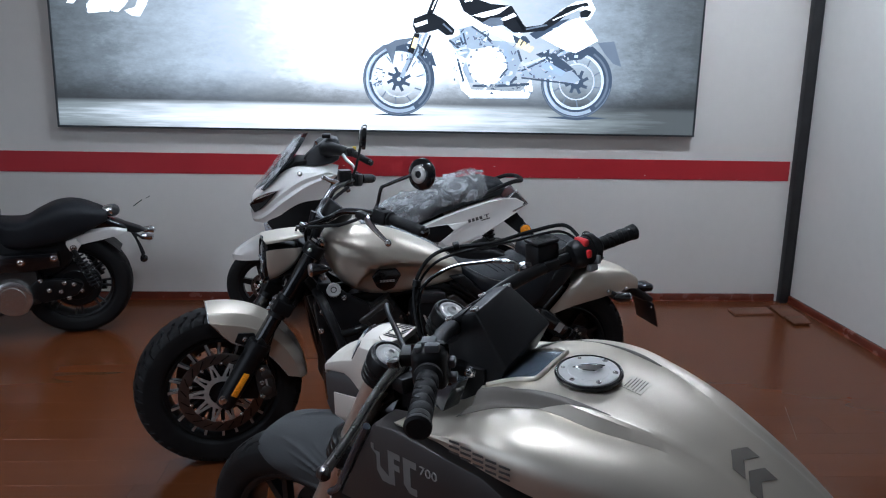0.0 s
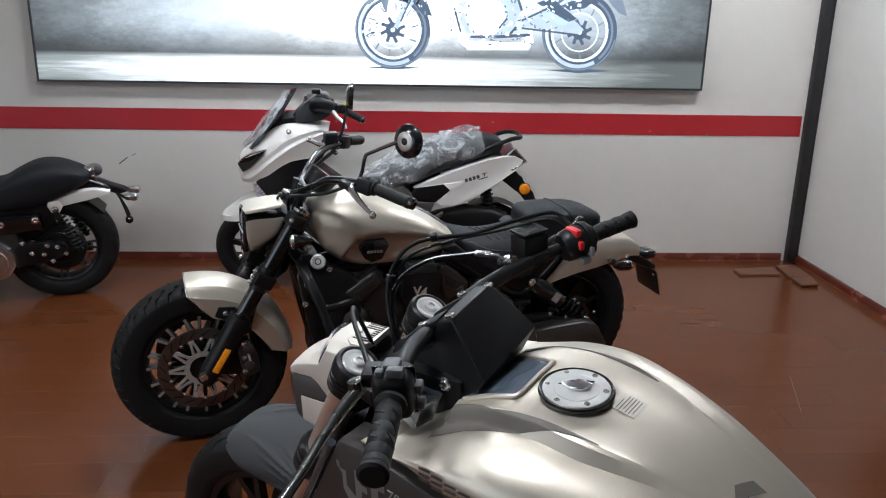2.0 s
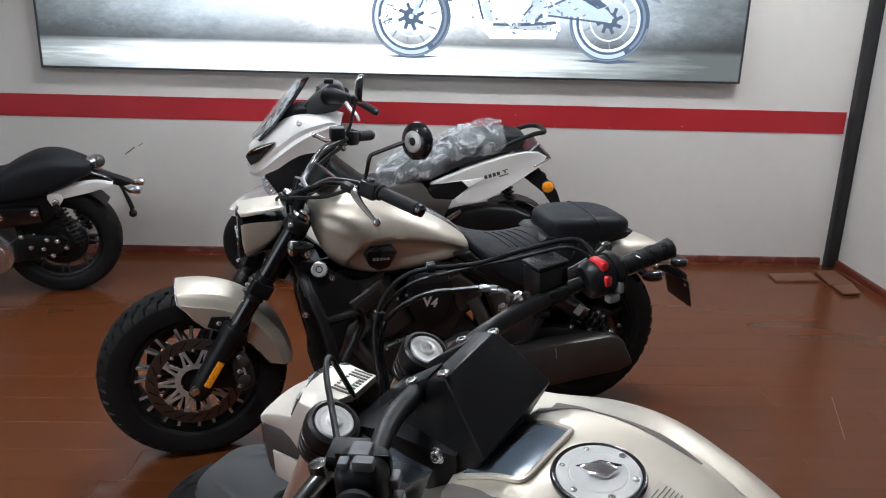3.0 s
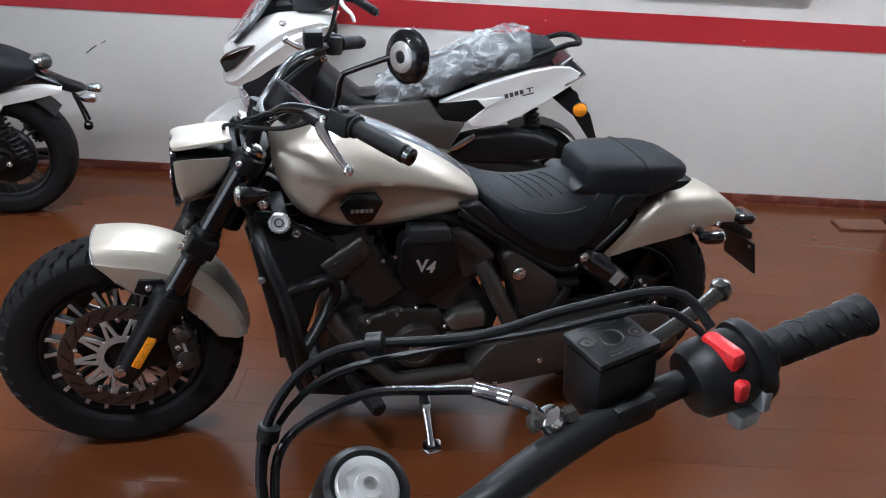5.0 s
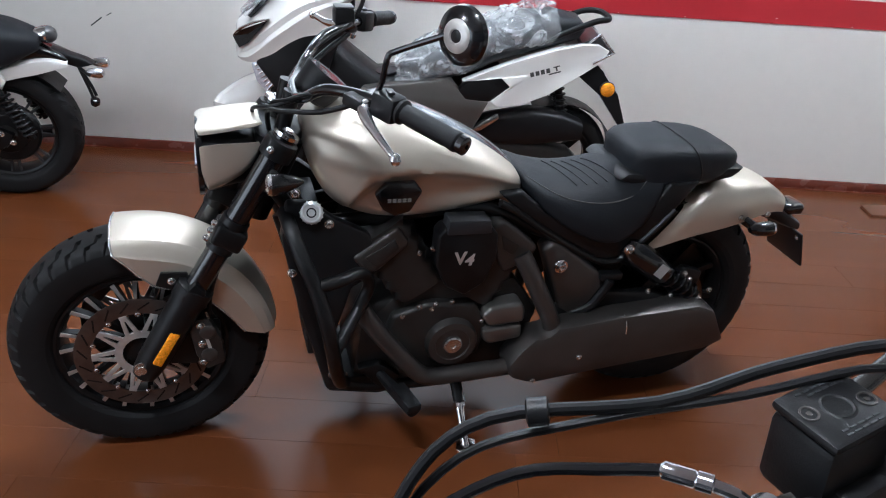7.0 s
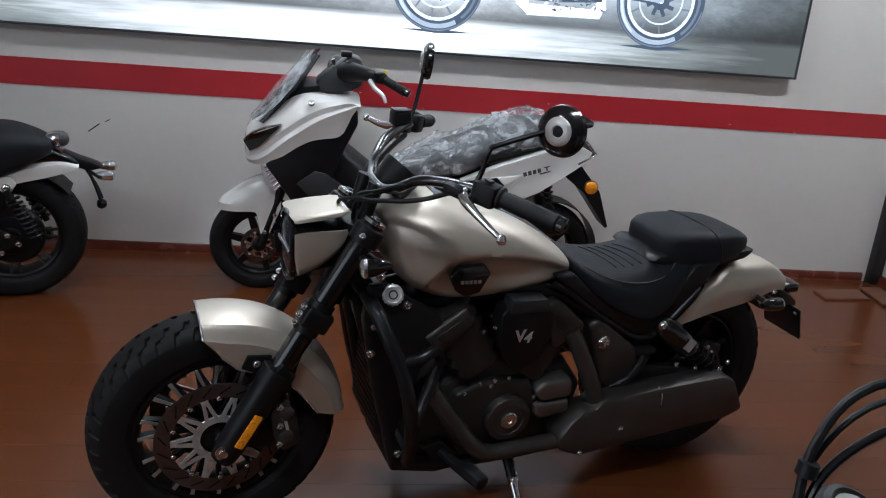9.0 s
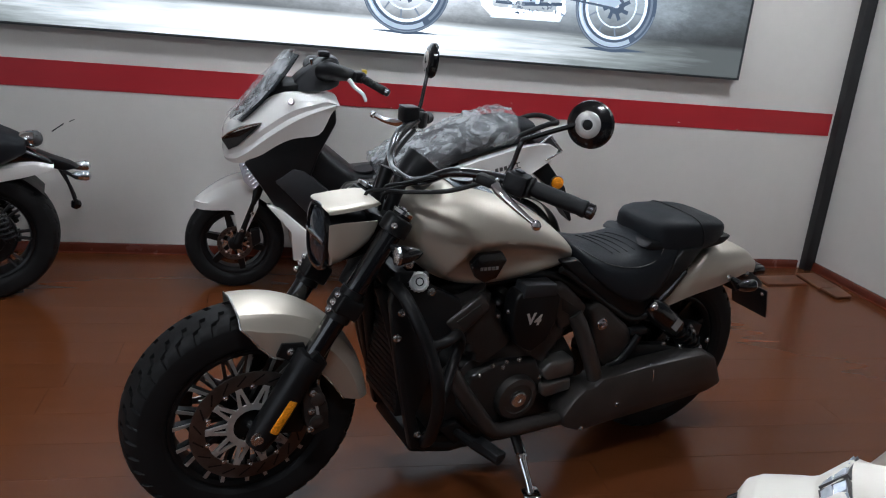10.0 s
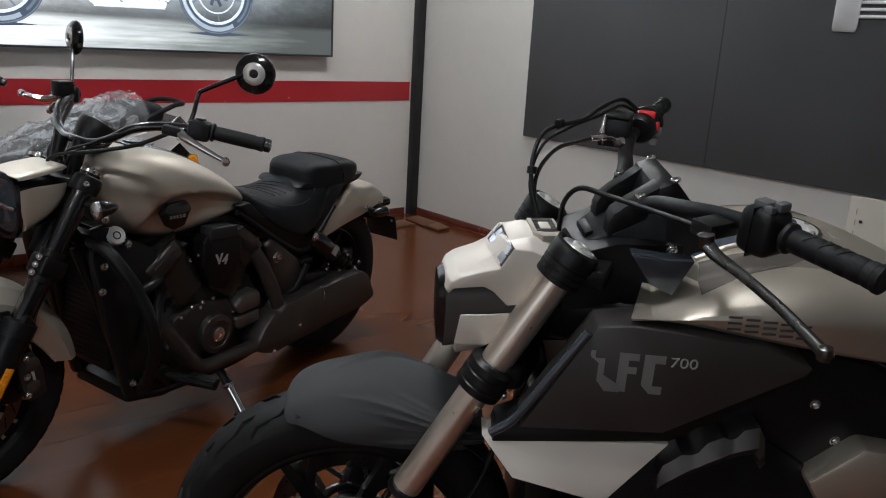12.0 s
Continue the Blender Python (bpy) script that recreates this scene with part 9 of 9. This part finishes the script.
# ---- the small black cruiser beside it ----
def build_black_cruiser():
    o = thing("black_cruiser", pose(-1.985, 4.66, 0, -4, 0, 193), "small black cruiser motorcycle with silver rear fender", "motorcycle")
    rc, fc = (0.03, 0, 0.3), (1.42, 0, 0.3)
    for name, c, hw in (("rear_wheel", rc, 0.075), ("front_wheel", fc, 0.065)):
        w = part(name, rim_mesh(c, 0.2, hw * 0.75, 0.182), SATIN_BLACK, o)
        part("tyre", tyre_mesh(c, 0.302, hw, 0.195, 26, 0.003), RUBBER, w)
        part("hub", lathe([(0.02, -0.08), (0.06, -0.07), (0.06, 0.07), (0.02, 0.08)], c, (0, 1, 0), 28), DARK_CAST, w)
        for i in range(8):
            for da in (-6, 6):
                part("spoke", spoke_mesh(c, 0.05, 0.19, 45 * i + da * 0.5, 45 * i + da, 0.03, 0.04, 0.012, 0.01, 0.014), GREY_PLASTIC, w)
        part("drum_cover", lathe([(0.135, 0.03), (0.135, 0.05), (0.125, 0.062), (0.09, 0.066), (0.085, 0.072), (0.03, 0.075)], c, (0, 1, 0), 40), SATIN_BLACK, w)
    # rear fender: a slim silver blade that stands clear of the tyre
    rings = []
    upper = [(0.06, 0.578), (0.02, 0.592), (-0.06, 0.618), (-0.13, 0.632), (-0.2, 0.636), (-0.262, 0.624)]
    lower = [(0.06, 0.545), (0.0, 0.545), (-0.08, 0.562), (-0.158, 0.578), (-0.262, 0.603)]
    for i in range(21):
        x = 0.06 - 0.322 * i / 20
        t, b = lerp_table(x, upper)[0], lerp_table(x, lower)[0]
        w = 0.092 * spread(x, -0.1, -0.3, 1, 0.72)
        sec = [(w, b), (w * 1.01, b + (t - b) * 0.5), (w * 0.95, t - 0.008), (w * 0.8, t), (w * 0.4, t + 0.006), (0, t + 0.008)]
        sec += [(-y, z) for y, z in sec[-2::-1]]
        rings.append([(x, y, z) for y, z in sec])
    part("rear_fender", shell(rings, 0.003), WHITE_SILVER, o, "pale silver rear fender")
    part("inner_fender", shell([[(rc[0] + 0.316 * math.cos(radians(a)), y, rc[2] + 0.316 * math.sin(radians(a))) for y in (-0.08, -0.04, 0, 0.04, 0.08)] for a in range(70, 146, 8)], 0.004), BLACK_PLASTIC, o)
    part("tail_body", prism([(0.0, 0.64), (-0.06, 0.7), (-0.156, 0.69), (-0.25, 0.645), (-0.27, 0.615), (-0.2, 0.625), (-0.1, 0.62)], -0.06, 0.06, 0.014, 3), BLACK_PAINT, o, "glossy black tail cover")
    for s in (1, -1):
        part("fender_strut", prism([(0.06, 0.555), (0.04, 0.515), (0.005, 0.51), (-0.02, 0.55), (0.0, 0.585), (0.05, 0.58)], 0.09 * s, 0.112 * s, 0.006), WHITE_SILVER, o)
        part("strut_bolt", bolt((0.02, 0.112 * s, 0.535), (0, s, 0), 0.014, 0.012), CHROME, o)
        sh = part("rear_shock", tube([(0.02, 0.125 * s, 0.53), (-0.09, 0.125 * s, 0.3)], 0.014, 10, 1), SATIN_BLACK, o)
        part("shock_spring", spring_mesh((0.0, 0.125 * s, 0.5), (-0.085, 0.125 * s, 0.31), 0.026, 9, 0.006), SATIN_BLACK, sh)
        part("swingarm", tube([(0.45, 0.11 * s, 0.33), (0.2, 0.115 * s, 0.31), (-0.0, 0.115 * s, 0.3)], 0.022, 10), SATIN_BLACK, o)
        part("side_box", prism([(0.1, 0.52), (0.42, 0.51), (0.42, 0.41), (0.27, 0.41), (0.09, 0.435)], 0.08 * s, 0.14 * s, 0.01), BLACK_PAINT, o, "black side box")
        for x, z in ((0.29, 0.47), (0.12, 0.49)):
            part("box_bolt", bolt((x, 0.141 * s, z), (0, s, 0), 0.016, 0.01), CHROME, o)
        ec = part("engine_cover", lathe([(0.108, -0.05), (0.108, 0.0), (0.1, 0.02), (0.085, 0.026), (0.07, 0.026), (0.066, 0.032), (0.001, 0.034)], (0.345, 0.14 * s, 0.265), (0, s, 0), 40), STEEL, o, "round polished engine cover")
        part("exhaust", tube([(0.6, 0.14 * s if s < 0 else 0.1, 0.4), (0.4, -0.16, 0.2), (-0.1, -0.17, 0.22)], 0.03, 12), SATIN_BLACK, o)
        ri = part("rear_indicator", loft([[(x, 0.075 * s + y, z) for y, z in supers(0, 0.58, r, r, r, 16, 1.0)] for x, r in ((-0.33, 0.008), (-0.345, 0.018), (-0.385, 0.024), (-0.4, 0.02), (-0.408, 0.008))]), LENS_CHROME, o)
        part("indicator_stalk", tube([(-0.3, 0.03 * s, 0.585), (-0.35, 0.1 * s, 0.578)], 0.008, 8, 1), BLACK_PLASTIC, ri)
        part("fork_leg", tube([(fc[0], 0.1 * s, 0.3), (fc[0] - 0.34, 0.1 * s, 0.9)], 0.024, 12, 1), SATIN_BLACK, o)
        part("frame_tube", tube([(1.1, 0.05 * s, 0.72), (0.9, 0.12 * s, 0.3), (0.7, 0.12 * s, 0.17), (0.4, 0.12 * s, 0.18), (0.3, 0.11 * s, 0.4)], 0.018, 10), SATIN_BLACK, o)
        hb = [(1.05, 0.0, 0.98), (1.03, 0.12, 1.0), (0.95, 0.28, 1.04), (0.87, 0.36, 1.03)]
        part("handlebar", tube([(x, y * s, z) for x, y, z in hb], 0.012, 10), BLACK_PAINT, o)
        grip(o, (0.87, 0.36 * s, 1.03), (0.79, 0.45 * s, 1.0))
    seat = [(0.44, 0.7, 0.05, 0.01, 0.05), (0.38, 0.655, 0.11, 0.04, 0.11), (0.28, 0.645, 0.14, 0.05, 0.12), (0.2, 0.665, 0.15, 0.075, 0.13), (0.1, 0.69, 0.15, 0.095, 0.14), (0.0, 0.7, 0.14, 0.088, 0.11), (-0.1, 0.7, 0.11, 0.055, 0.06), (-0.16, 0.7, 0.07, 0.025, 0.03)]
    part("seat", loft([[(x, y, z) for y, z in supers(0, *lerp_table(x, seat), 40, 0.7, 0.5)] for x in [0.44 - 0.6 * i / 30 for i in range(31)]]), VINYL, o, "black one-piece seat", sharp=60)
    tl = part("tail_lamp", loft([[(x, y, z) for y, z in supers(0, 0.722, w, w * 0.9, w * 0.85, 20, 0.95)] for x, w in ((-0.13, 0.015), (-0.145, 0.032), (-0.17, 0.04), (-0.19, 0.042))]), CHROME, o, "chrome tail lamp")
    part("lens", loft([[(x, y, z) for y, z in supers(0, 0.722, w, w * 0.9, w * 0.85, 20, 0.95)] for x, w in ((-0.19, 0.041), (-0.205, 0.038), (-0.22, 0.026), (-0.226, 0.008))]), TAIL_RED, tl)
    part("tail_bracket", prism([(-0.1, 0.69), (-0.2, 0.67), (-0.33, 0.62), (-0.36, 0.6), (-0.3, 0.585), (-0.22, 0.61), (-0.12, 0.62)], -0.035, 0.035, 0.01), BLACK_PLASTIC, o)
    part("plate_hanger", join(tube([(-0.3, 0.03, 0.58), (-0.325, 0.03, 0.5), (-0.34, 0.03, 0.44)], 0.007, 8), tube([(-0.28, -0.03, 0.58), (-0.32, -0.03, 0.5), (-0.34, -0.03, 0.44)], 0.007, 8)), BLACK_PLASTIC, o)
    part("rear_reflector", lathe([(0.004, -0.022), (0.018, -0.016), (0.024, 0.0), (0.018, 0.014), (0.004, 0.018)], (-0.34, 0.02, 0.43), (1, 0.6, 0.2), 18), BLACK_PAINT, o)
    part("fuel_tank", loft([[(x, y, z) for y, z in supers(0, zc, w, u, d, 28, 0.8, 0.7)] for x, zc, w, u, d in ((0.4, 0.72, 0.05, 0.02, 0.04), (0.46, 0.74, 0.1, 0.05, 0.06), (0.6, 0.78, 0.14, 0.08, 0.09), (0.78, 0.82, 0.15, 0.09, 0.1), (0.9, 0.84, 0.12, 0.07, 0.08), (0.95, 0.84, 0.05, 0.03, 0.04))]), BLACK_PAINT, o, "gloss black fuel tank", sharp=50)
    part("engine", prism([(0.2, 0.22), (0.22, 0.42), (0.4, 0.5), (0.55, 0.6), (0.75, 0.62), (0.82, 0.4), (0.75, 0.2), (0.5, 0.16)], -0.13, 0.13, 0.02), DARK_CAST, o)
    part("battery_case", prism([(0.0, 0.52), (0.1, 0.6), (0.4, 0.6), (0.42, 0.42), (0.15, 0.36), (0.06, 0.42)], -0.09, 0.09, 0.02), BLACK_PLASTIC, o)
    for x, z in ((0.08, 0.34), (0.03, 0.33), (-0.01, 0.29), (0.1, 0.29), (0.16, 0.3), (0.06, 0.25), (0.2, 0.36)):
        part("drive_bolt", bolt((x, 0.142, z), (0, 1, 0), 0.01, 0.008), STEEL, o)
    part("drive_cover", prism([(0.22, 0.36), (0.3, 0.3), (0.2, 0.22), (0.02, 0.26), (-0.02, 0.32), (0.06, 0.36)], 0.1, 0.138, 0.01), SATIN_BLACK, o)
    part("headlight", lathe([(0.02, -0.09), (0.07, -0.07), (0.085, 0.0), (0.08, 0.01), (0.001, 0.014)], (1.2, 0, 0.86), (1, 0, -0.05), 28), BLACK_PAINT, o)
    part("front_fender", shell([[(fc[0] + 0.325 * math.cos(radians(a)), y, fc[2] + 0.325 * math.sin(radians(a))) for y in (-0.07, 0, 0.07)] for a in range(50, 150, 8)], 0.003), SILVER, o)
    part("side_stand", tube([(0.45, 0.12, 0.18), (0.5, 0.2, 0.08), (0.52, 0.24, 0.025)], 0.011, 10), SATIN_BLACK, o)
    return o


WHITE_SILVER = material("pale_silver_enamel", (0.7, 0.68, 0.65), 0.34, 0.2, 0.04, 6, 0.03, 900, coat=0.3)

build_black_cruiser()

build_planks()
